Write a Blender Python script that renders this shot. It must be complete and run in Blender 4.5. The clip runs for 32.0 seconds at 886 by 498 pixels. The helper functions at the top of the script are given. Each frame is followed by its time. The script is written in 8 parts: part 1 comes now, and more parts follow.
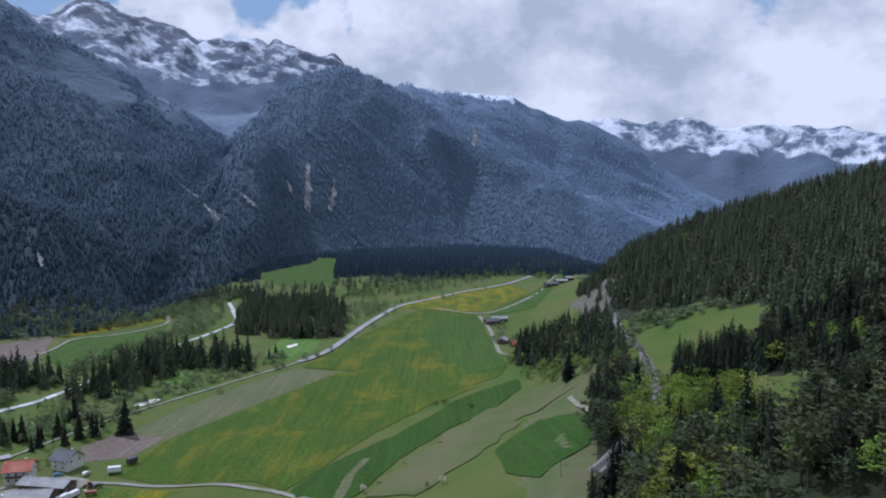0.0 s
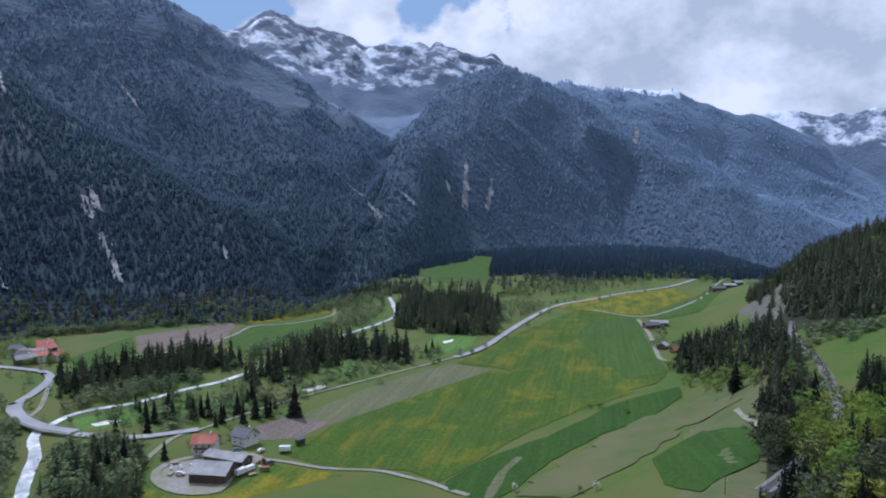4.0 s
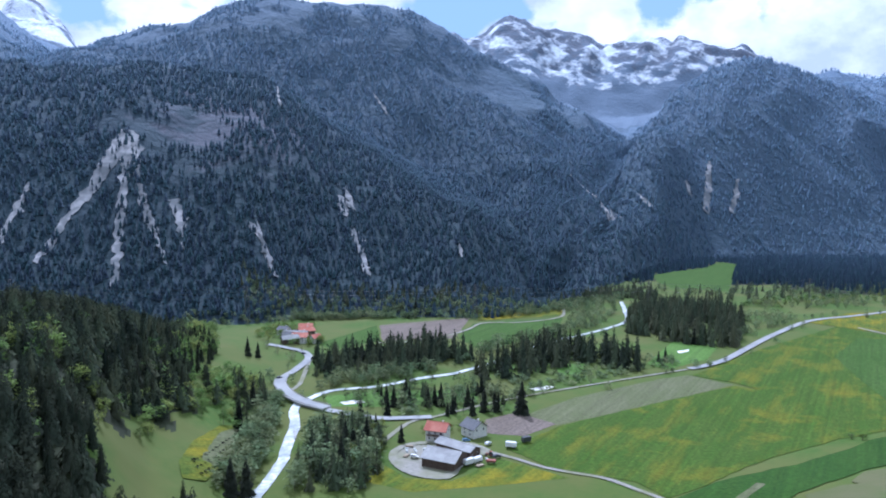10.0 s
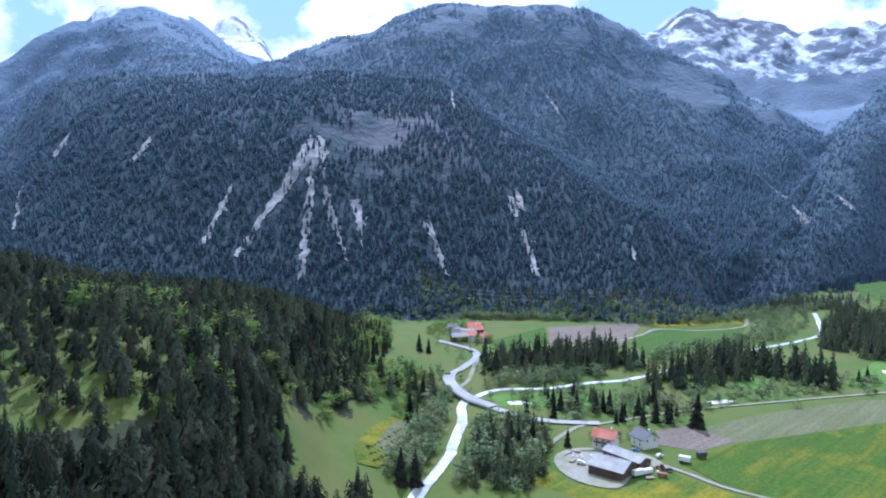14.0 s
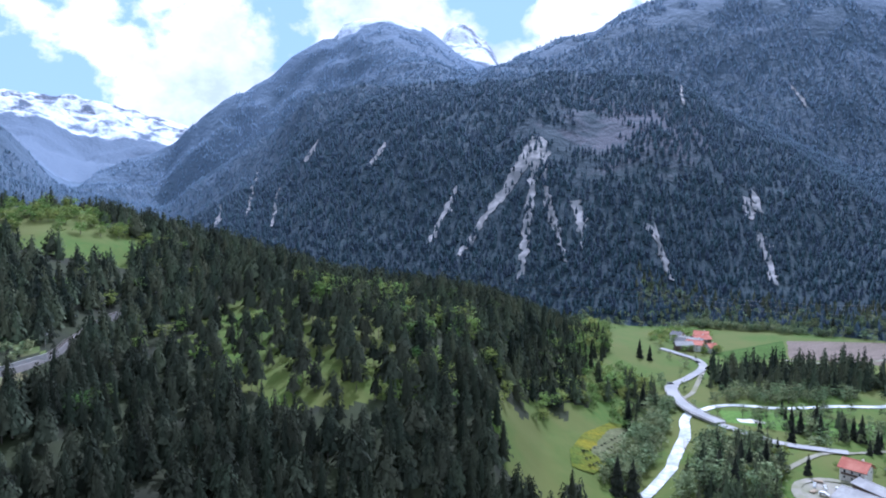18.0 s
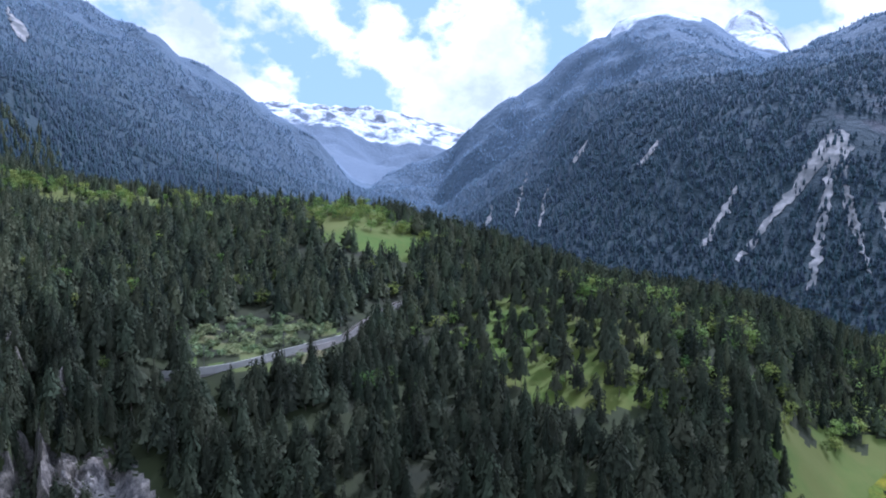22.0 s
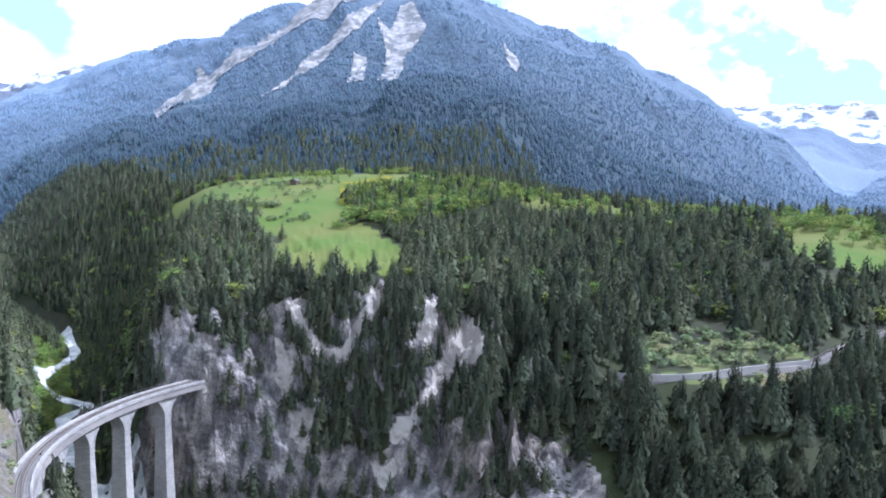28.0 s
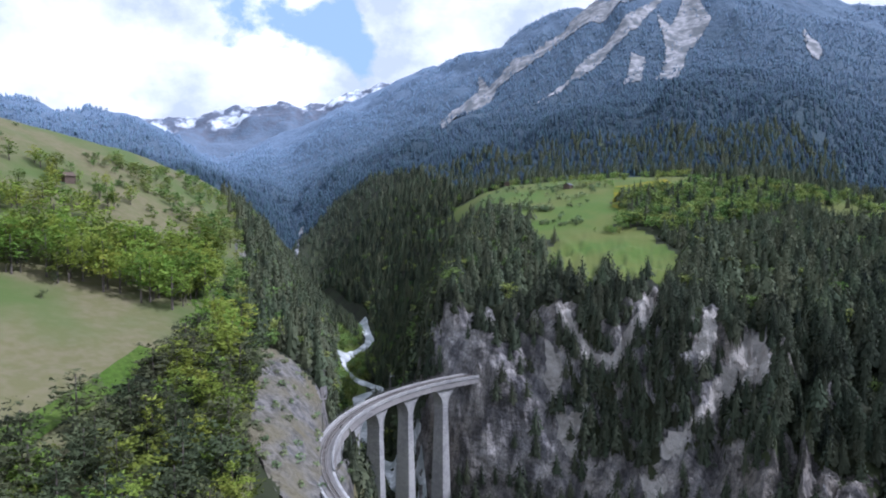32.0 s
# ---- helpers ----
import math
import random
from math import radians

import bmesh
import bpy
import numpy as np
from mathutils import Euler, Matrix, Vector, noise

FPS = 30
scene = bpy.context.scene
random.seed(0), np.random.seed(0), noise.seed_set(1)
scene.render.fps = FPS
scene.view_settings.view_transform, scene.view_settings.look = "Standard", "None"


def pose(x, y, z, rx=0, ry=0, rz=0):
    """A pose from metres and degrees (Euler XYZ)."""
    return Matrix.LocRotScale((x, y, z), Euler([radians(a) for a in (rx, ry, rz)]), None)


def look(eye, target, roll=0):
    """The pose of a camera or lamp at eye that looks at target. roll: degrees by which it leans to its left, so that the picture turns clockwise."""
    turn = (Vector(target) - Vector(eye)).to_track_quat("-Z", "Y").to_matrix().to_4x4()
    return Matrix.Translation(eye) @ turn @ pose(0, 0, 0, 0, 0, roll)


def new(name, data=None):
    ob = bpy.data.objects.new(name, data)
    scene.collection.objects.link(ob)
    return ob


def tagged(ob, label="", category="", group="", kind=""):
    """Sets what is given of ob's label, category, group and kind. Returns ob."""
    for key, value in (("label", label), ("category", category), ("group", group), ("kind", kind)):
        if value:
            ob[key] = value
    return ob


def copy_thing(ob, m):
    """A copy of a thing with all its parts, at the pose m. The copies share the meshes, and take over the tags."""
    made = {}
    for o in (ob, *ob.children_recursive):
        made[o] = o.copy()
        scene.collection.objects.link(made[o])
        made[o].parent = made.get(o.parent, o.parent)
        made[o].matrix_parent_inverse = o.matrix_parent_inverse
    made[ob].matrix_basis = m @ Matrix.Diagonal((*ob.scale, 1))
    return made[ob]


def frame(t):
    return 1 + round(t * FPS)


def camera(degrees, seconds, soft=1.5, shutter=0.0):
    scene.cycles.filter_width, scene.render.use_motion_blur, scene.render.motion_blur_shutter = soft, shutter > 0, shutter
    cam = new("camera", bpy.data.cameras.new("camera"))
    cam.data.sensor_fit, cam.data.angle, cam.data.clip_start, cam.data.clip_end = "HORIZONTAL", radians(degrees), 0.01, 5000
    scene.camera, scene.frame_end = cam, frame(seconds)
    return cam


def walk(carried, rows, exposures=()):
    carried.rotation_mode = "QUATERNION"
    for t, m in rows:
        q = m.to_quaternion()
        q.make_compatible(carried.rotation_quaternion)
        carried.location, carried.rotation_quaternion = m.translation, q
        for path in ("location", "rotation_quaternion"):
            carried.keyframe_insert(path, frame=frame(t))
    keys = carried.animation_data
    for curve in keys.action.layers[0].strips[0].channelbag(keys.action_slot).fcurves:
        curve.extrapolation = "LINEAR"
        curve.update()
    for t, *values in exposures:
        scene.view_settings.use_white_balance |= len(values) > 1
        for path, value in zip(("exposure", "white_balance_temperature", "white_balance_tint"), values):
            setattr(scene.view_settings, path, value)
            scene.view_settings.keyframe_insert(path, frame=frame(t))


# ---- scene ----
# Camera: it hovers 128 m above the valley floor and turns to its left.
cam = camera(64.03, 32.0, 2.0)
PATH = [
    (0.0, pose(1, 0, 128, 85.96, -0.07, -0.00)),
    (0.5, pose(1, 0, 128, 85.94, -0.04, 1.62)),
    (1.0, pose(1, 0, 128, 85.94, -0.02, 3.27)),
    (1.5, pose(1, 0, 128, 85.92, -0.05, 4.86)),
    (2.0, pose(1, 0, 128, 85.91, -0.06, 6.41)),
    (2.5, pose(1, 0, 128, 85.89, -0.10, 7.93)),
    (3.0, pose(1, 0, 128, 85.89, -0.09, 9.47)),
    (3.5, pose(1, 0, 128, 85.87, -0.11, 11.03)),
    (5.5, pose(1, 0, 128, 85.87, -0.17, 17.21)),
    (6.0, pose(1, 0, 128, 85.88, -0.22, 18.75)),
    (6.5, pose(1, 0, 128, 85.87, -0.28, 20.30)),
    (7.0, pose(1, 0, 128, 85.86, -0.28, 21.87)),
    (7.5, pose(1, 0, 128, 85.85, -0.33, 23.42)),
    (8.0, pose(1, 0, 128, 85.86, -0.33, 24.97)),
    (8.5, pose(1, 0, 128, 85.85, -0.37, 26.51)),
    (9.0, pose(1, 0, 128, 85.85, -0.37, 28.06)),
    (9.5, pose(1, 0, 128, 85.86, -0.38, 29.62)),
    (10.0, pose(1, 0, 128, 85.85, -0.44, 31.18)),
    (10.5, pose(1, 0, 128, 85.84, -0.45, 32.74)),
    (11.0, pose(1, 0, 128, 85.84, -0.46, 34.48)),
    (11.5, pose(1, 0, 128, 85.83, -0.48, 36.21)),
    (12.0, pose(1, 0, 128, 85.83, -0.45, 37.92)),
    (12.5, pose(1, 0, 128, 85.82, -0.47, 39.65)),
    (13.0, pose(1, 0, 128, 85.82, -0.50, 41.38)),
    (13.5, pose(1, 0, 128, 85.83, -0.47, 43.09)),
    (14.0, pose(1, 0, 128, 85.81, -0.52, 44.85)),
    (14.5, pose(1, 0, 128, 85.80, -0.55, 46.57)),
    (16.5, pose(1, 0, 128, 85.79, -0.43, 53.62)),
    (17.0, pose(1, 0, 128, 85.80, -0.44, 55.67)),
    (17.5, pose(1, 0, 128, 85.79, -0.43, 58.95)),
    (18.0, pose(1, 0, 128, 85.73, -0.48, 62.50)),
    (18.5, pose(1, 0, 128, 85.72, -0.48, 65.55)),
    (19.0, pose(1, 0, 128, 85.70, -0.45, 68.16)),
    (19.5, pose(1, 0, 128, 85.69, -0.42, 69.45)),
    (20.0, pose(1, 0, 128, 85.69, -0.44, 70.25)),
    (20.5, pose(1, 0, 128, 85.67, -0.40, 72.20)),
    (21.0, pose(1, 0, 128, 85.62, -0.45, 76.16)),
    (21.5, pose(1, 0, 128, 85.61, -0.48, 80.52)),
    (22.0, pose(1, 0, 128, 85.59, -0.50, 83.83)),
    (22.5, pose(1, 0, 128, 85.62, -0.52, 86.71)),
    (23.0, pose(1, 0, 128, 85.67, -0.54, 90.09)),
    (23.5, pose(1, 0, 128, 85.69, -0.43, 93.53)),
    (24.0, pose(1, 0, 128, 85.73, -0.46, 96.80)),
    (24.5, pose(1, 0, 128, 85.77, -0.41, 99.75)),
    (25.0, pose(1, 0, 128, 85.82, -0.40, 102.66)),
    (25.5, pose(1, 0, 128, 85.86, -0.38, 105.48)),
    (26.0, pose(1, 0, 128, 85.87, -0.36, 108.33)),
    (26.5, pose(1, 0, 128, 85.92, -0.34, 111.17)),
    (28.5, pose(1, 0, 128, 86.06, -0.34, 122.51)),
    (29.0, pose(1, 0, 128, 86.09, -0.34, 125.23)),
    (29.5, pose(1, 0, 128, 86.13, -0.34, 127.97)),
    (30.0, pose(1, 0, 128, 86.16, -0.31, 130.68)),
    (30.5, pose(1, 0, 128, 86.17, -0.29, 133.40)),
    (31.0, pose(1, 0, 128, 86.20, -0.29, 136.12)),
    (31.5, pose(1, 0, 128, 86.22, -0.21, 138.83)),
    (32.0, pose(1, 0, 128, 86.26, -0.19, 141.48)),
]
walk(cam, PATH, [(0.0, -0.74, 5200, 22), (9.0, -0.18, 4880, 20), (13.0, 0.2, 4830, 19), (16.0, 0.22, 4900, 21), (20.0, 0.05, 4960, 23), (23.0, 0.09, 5020, 23), (26.0, 0.24, 5090, 23), (28.0, 0.75, 5170, 22), (29.0, 1.03, 5260, 22), (31.0, 0.6, 5260, 22), (32.0, -0.02, 5260, 22)])

# ---- sky and sun ----
SUN_AZ, SUN_EL = 48.0, 50.0


def heading(az):
    return Vector((-math.sin(radians(az)), math.cos(radians(az)), 0.0))


world = bpy.data.worlds.new("sky")
scene.world = world
world.use_nodes = True
wn, wl = world.node_tree.nodes, world.node_tree.links
wn.clear()
w_out, w_bg = wn.new("ShaderNodeOutputWorld"), wn.new("ShaderNodeBackground")
w_sky = wn.new("ShaderNodeTexSky")
w_sky.sky_type, w_sky.sun_disc = "NISHITA", False
w_sky.sun_elevation, w_sky.sun_rotation = radians(SUN_EL), radians(-SUN_AZ)
w_sky.altitude, w_sky.air_density, w_sky.dust_density = 1100, 1.0, 0.6
w_tc, w_map = wn.new("ShaderNodeTexCoord"), wn.new("ShaderNodeMapping")
w_map.inputs["Scale"].default_value = (1.0, 1.0, 1.35)
w_n1, w_n2 = wn.new("ShaderNodeTexNoise"), wn.new("ShaderNodeTexNoise")
w_n1.inputs["Scale"].default_value, w_n1.inputs["Detail"].default_value = 4.6, 10.0
w_n1.inputs["Roughness"].default_value, w_n1.inputs["Distortion"].default_value = 0.55, 0.0
w_n2.inputs["Scale"].default_value, w_n2.inputs["Detail"].default_value = 5.5, 12.0
w_n2.inputs["Roughness"].default_value = 0.6
w_ramp, w_shade = wn.new("ShaderNodeValToRGB"), wn.new("ShaderNodeValToRGB")
w_ramp.color_ramp.elements[0].position, w_ramp.color_ramp.elements[1].position = 0.39, 0.435
w_shade.color_ramp.elements[0].position, w_shade.color_ramp.elements[1].position = 0.38, 0.58
w_shade.color_ramp.elements[0].color = (8.6, 9.3, 9.3, 1)
w_shade.color_ramp.elements[1].color = (15.4, 15.2, 14.2, 1)
w_mix = wn.new("ShaderNodeMixRGB")
# thin high cloud pales the blue between the cumulus
w_veil = wn.new("ShaderNodeMixRGB")
w_veil.inputs["Fac"].default_value = 0.82
w_veil.inputs["Color2"].default_value = (6.2, 8.6, 10.6, 1)
wl.new(w_tc.outputs["Generated"], w_map.inputs["Vector"])
for n in (w_n1, w_n2):
    wl.new(w_map.outputs["Vector"], n.inputs["Vector"])
wl.new(w_n1.outputs["Fac"], w_ramp.inputs["Fac"])
wl.new(w_n2.outputs["Fac"], w_shade.inputs["Fac"])
wl.new(w_ramp.outputs["Color"], w_mix.inputs["Fac"])
wl.new(w_sky.outputs["Color"], w_veil.inputs["Color1"])
wl.new(w_veil.outputs["Color"], w_mix.inputs["Color1"])
wl.new(w_shade.outputs["Color"], w_mix.inputs["Color2"])
wl.new(w_mix.outputs["Color"], w_bg.inputs["Color"])
w_bg.inputs["Strength"].default_value = 0.085
wl.new(w_bg.outputs["Background"], w_out.inputs["Surface"])

sun_lamp = bpy.data.lights.new("sun", "SUN")
sun_lamp.energy, sun_lamp.angle, sun_lamp.color = 4.5, radians(0.5), (1.0, 0.96, 0.9)
sun = new("sun", sun_lamp)
sun.matrix_world = look((0, 0, 900), Vector((0, 0, 900)) - heading(SUN_AZ) * math.cos(radians(SUN_EL)) - Vector((0, 0, math.sin(radians(SUN_EL)))))


# ---- materials ----
def mat(name, color, rough=0.9, noise_scale=0.3, second=None, third=None, big=0.02, bump=0.0, spec=0.3, metal=0.0, island=0.0, obj=0.0, ramp=(0.38, 0.62)):
    """A surface of up to three colours, mixed by fine grain and by large stains, with relief."""
    m = bpy.data.materials.new(name)
    m.use_nodes = True
    nt = m.node_tree
    b = nt.nodes["Principled BSDF"]
    b.inputs["Roughness"].default_value, b.inputs["Metallic"].default_value = rough, metal
    b.inputs["Specular IOR Level"].default_value = spec
    geo = nt.nodes.new("ShaderNodeNewGeometry")
    col = nt.nodes.new("ShaderNodeRGB")
    col.outputs[0].default_value = (*color, 1)
    last = col.outputs[0]
    for c, sc in ((second, noise_scale), (third, big)):
        if c is None:
            continue
        n, r, x = nt.nodes.new("ShaderNodeTexNoise"), nt.nodes.new("ShaderNodeValToRGB"), nt.nodes.new("ShaderNodeMixRGB")
        n.inputs["Scale"].default_value, n.inputs["Detail"].default_value = sc, 5
        r.color_ramp.elements[0].position, r.color_ramp.elements[1].position = ramp
        nt.links.new(geo.outputs["Position"], n.inputs["Vector"])
        nt.links.new(n.outputs["Fac"], r.inputs["Fac"])
        nt.links.new(r.outputs["Color"], x.inputs["Fac"])
        nt.links.new(last, x.inputs["Color1"])
        x.inputs["Color2"].default_value = (*c, 1)
        last = x.outputs["Color"]
    for amount, kind in ((island, "island"), (obj, "object")):
        if amount:
            h, mr = nt.nodes.new("ShaderNodeHueSaturation"), nt.nodes.new("ShaderNodeMapRange")
            if kind == "island":
                src = geo.outputs["Random Per Island"]
            else:
                src = nt.nodes.new("ShaderNodeObjectInfo").outputs["Random"]
            mr.inputs["To Min"].default_value, mr.inputs["To Max"].default_value = 1 - amount, 1 + amount
            nt.links.new(src, mr.inputs["Value"])
            nt.links.new(mr.outputs["Result"], h.inputs["Value"])
            nt.links.new(last, h.inputs["Color"])
            last = h.outputs["Color"]
    nt.links.new(last, b.inputs["Base Color"])
    if bump:
        n, bp = nt.nodes.new("ShaderNodeTexNoise"), nt.nodes.new("ShaderNodeBump")
        n.inputs["Scale"].default_value, n.inputs["Detail"].default_value = noise_scale * 2, 6
        bp.inputs["Strength"].default_value, bp.inputs["Distance"].default_value = 0.8, bump
        nt.links.new(geo.outputs["Position"], n.inputs["Vector"])
        nt.links.new(n.outputs["Fac"], bp.inputs["Height"])
        nt.links.new(bp.outputs["Normal"], b.inputs["Normal"])
    return m


GRASS = mat("grass", (0.054, 0.104, 0.010), 0.95, 0.25, (0.072, 0.112, 0.013), (0.098, 0.112, 0.022), 0.02, 0.1)
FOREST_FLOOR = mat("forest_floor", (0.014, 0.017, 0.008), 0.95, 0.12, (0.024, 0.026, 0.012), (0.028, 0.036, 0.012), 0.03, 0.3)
DRY_GRASS = mat("dry_grass", (0.118, 0.112, 0.046), 0.95, 0.3, (0.145, 0.128, 0.068), (0.074, 0.105, 0.026), 0.028, 0.15)


def rock_material():
    """Pale limestone with dark weather streaks, ledges and cracks."""
    m = mat("cliff_rock", (0.36, 0.345, 0.335), 0.92, 0.13, (0.19, 0.185, 0.185), (0.17, 0.155, 0.135), 0.035, 0.0)
    nt = m.node_tree
    b = nt.nodes["Principled BSDF"]
    geo, mp, n, r, x = (nt.nodes.new(k) for k in ("ShaderNodeNewGeometry", "ShaderNodeMapping", "ShaderNodeTexNoise", "ShaderNodeValToRGB", "ShaderNodeMixRGB"))
    mp.inputs["Scale"].default_value = (0.2, 0.2, 0.045)
    n.inputs["Scale"].default_value, n.inputs["Detail"].default_value, n.inputs["Roughness"].default_value = 1.0, 8, 0.65
    r.color_ramp.elements[0].position, r.color_ramp.elements[1].position = 0.42, 0.60
    x.blend_type = "MULTIPLY"
    x.inputs["Fac"].default_value = 0.9
    r.color_ramp.elements[0].color = (0.32, 0.32, 0.34, 1)
    r.color_ramp.elements[1].color = (1.15, 1.12, 1.08, 1)
    nt.links.new(geo.outputs["Position"], mp.inputs["Vector"])
    nt.links.new(mp.outputs["Vector"], n.inputs["Vector"])
    nt.links.new(n.outputs["Fac"], r.inputs["Fac"])
    nt.links.new(b.inputs["Base Color"].links[0].from_socket, x.inputs["Color1"])
    nt.links.new(r.outputs["Color"], x.inputs["Color2"])
    # dark cracks between slabs
    mv, vo, rv, xv = (nt.nodes.new(k) for k in ("ShaderNodeMapping", "ShaderNodeTexVoronoi", "ShaderNodeValToRGB", "ShaderNodeMixRGB"))
    mv.inputs["Scale"].default_value, mv.inputs["Rotation"].default_value = (0.24, 0.24, 0.11), (0.2, 0.35, 0.0)
    vo.feature = "DISTANCE_TO_EDGE"
    rv.color_ramp.elements[0].position, rv.color_ramp.elements[1].position = 0.0, 0.09
    rv.color_ramp.elements[0].color = (0.25, 0.25, 0.27, 1)
    xv.blend_type = "MULTIPLY"
    xv.inputs["Fac"].default_value = 0.7
    add = nt.nodes.new("ShaderNodeMixRGB")
    add.inputs["Fac"].default_value = 0.25
    nt.links.new(geo.outputs["Position"], mv.inputs["Vector"])
    nt.links.new(mv.outputs["Vector"], add.inputs["Color1"])
    nt.links.new(n.outputs["Color"], add.inputs["Color2"])
    nt.links.new(add.outputs["Color"], vo.inputs["Vector"])
    nt.links.new(vo.outputs["Distance"], rv.inputs["Fac"])
    nt.links.new(x.outputs["Color"], xv.inputs["Color1"])
    nt.links.new(rv.outputs["Color"], xv.inputs["Color2"])
    x = xv
    # pale fresh rubble where gullies run
    at, n3, ad, r3, x3 = (nt.nodes.new(k) for k in ("ShaderNodeAttribute", "ShaderNodeTexNoise", "ShaderNodeMath", "ShaderNodeValToRGB", "ShaderNodeMixRGB"))
    at.attribute_name = "pale"
    n3.inputs["Scale"].default_value, n3.inputs["Detail"].default_value, n3.inputs["Roughness"].default_value = 0.2, 8, 0.7
    ad.operation = "ADD"
    r3.color_ramp.elements[0].position, r3.color_ramp.elements[1].position = 0.98, 1.3
    r3.color_ramp.elements[1].color = (0.9, 0.9, 0.9, 1)
    nt.links.new(geo.outputs["Position"], n3.inputs["Vector"])
    nt.links.new(at.outputs["Fac"], ad.inputs[0])
    nt.links.new(n3.outputs["Fac"], ad.inputs[1])
    nt.links.new(ad.outputs[0], r3.inputs["Fac"])
    nt.links.new(r3.outputs["Color"], x3.inputs["Fac"])
    nt.links.new(x.outputs["Color"], x3.inputs["Color1"])
    x3.inputs["Color2"].default_value = (0.36, 0.335, 0.30, 1)
    nt.links.new(x3.outputs["Color"], b.inputs["Base Color"])
    n2, bp = nt.nodes.new("ShaderNodeTexNoise"), nt.nodes.new("ShaderNodeBump")
    n2.inputs["Scale"].default_value, n2.inputs["Detail"].default_value = 0.22, 10
    bp.inputs["Strength"].default_value, bp.inputs["Distance"].default_value = 1.0, 3.5
    nt.links.new(geo.outputs["Position"], n2.inputs["Vector"])
    nt.links.new(n2.outputs["Fac"], bp.inputs["Height"])
    nt.links.new(bp.outputs["Normal"], b.inputs["Normal"])
    return m


ROCK = rock_material()
CUT_ROCK = mat("cutting_rock", (0.19, 0.18, 0.165), 0.95, 0.5, (0.085, 0.083, 0.08), (0.135, 0.12, 0.075), 0.07, 1.4)
SCREE = mat("scree", (0.33, 0.325, 0.325), 0.95, 0.09, (0.20, 0.205, 0.21), (0.12, 0.13, 0.135), 0.035, 0.5, ramp=(0.42, 0.60))


# ---- the lie of the land ----
# Each line runs round the camera: heading in degrees, distance in metres, height above the valley floor.
def up(rows):
    """Heights given as angles of sight above the level become metres."""
    return [(a, r, 128.0 + r * math.tan(radians(e))) for a, r, e in rows]


gorge_foot = [(-40, 70, 70), (-10, 120, 48), (0, 150, 25), (20, 180, 8), (40, 190, 0), (50, 180, -4), (70, 150, -3), (100, 150, -2), (130, 175, -2), (144, 195, -2),
              (147, 190, 8), (149, 165, 38), (151, 140, 58), (160, 110, 66), (184, 95, 73)]
near_bank = [(-40, 140, 80), (-30, 140, 76), (-20, 155, 64), (-14, 185, 50), (-10, 195, 49), (-5, 225, 33), (0, 262, 18), (6, 285, 10), (12, 300, 3), (20, 305, 0), (40, 310, 0),
             (46, 310, -4), (50, 270, 0), (54, 240, 10), (60, 215, 32), (70, 205, 38), (100, 200, 40), (112, 208, 38), (118, 222, 34), (125, 240, 28), (133, 254, 16), (140, 264, 8), (144, 268, 2),
             (146, 270, -2), (147, 240, 22), (148, 222, 40), (149.5, 200, 55), (151.2, 172, 58), (155, 150, 64), (165, 135, 70), (184, 125, 75)]
bench = [(-40, 250, 105), (-33, 260, 87), (-26, 290, 66), (-20, 320, 51), (-17, 330, 47), (-12, 330, 38), (-8, 350, 22), (0, 400, 6), (6, 420, 0), (12, 430, 0), (42, 430, 0),
         (46, 440, -3), (50, 380, 4), (54, 330, 14), (58, 300, 40), (63, 300, 58), (70, 320, 66), (79, 432, 67), (87, 392, 66), (92, 300, 66), (100, 264, 66), (106, 258, 66), (112, 262, 70),
         (119, 272, 80), (126, 290, 86), (135, 294, 86), (141, 290, 84), (143.5, 300, 60), (145.5, 360, -2), (149, 350, -2), (150.3, 290, 25), (151.5, 260, 66), (154, 230, 76), (160, 215, 82), (170, 210, 86), (184, 200, 92)]
terrace = up([(-40, 800, 2.5), (-32, 760, 2.0), (-26, 760, 0.2), (-20, 740, -1.8), (-15, 700, -4.2), (-12, 640, -7.5)]) + [(-8, 640, 6), (0, 640, 0), (42, 640, 0), (46, 620, 2)] + up([
    (50, 560, -11.8), (54, 490, -10.8), (58, 440, -9.2), (62, 430, -8.3), (71, 460, -7.2), (76, 510, -5.2), (80, 540, -4.0), (85, 560, -2.6), (88, 570, -1.6), (91, 580, -1.0), (100, 600, -0.9), (107, 640, -0.3),
    (112, 660, 0.2), (116, 680, 1.4), (122, 690, 2.0), (130, 700, 1.8), (136, 700, 1.3), (138.5, 690, 0.3)]) + [(140.5, 680, 100), (142.5, 660, 58), (144.5, 650, 20), (146, 660, 4), (147, 670, 2), (150, 800, 2), (151.5, 900, 8)] + up([
    (153, 850, -6.0), (155, 600, -3.2), (158, 560, 0.4), (161, 520, 2.0), (166, 480, 3.9), (173, 450, 5.6), (184, 420, 9.0)])
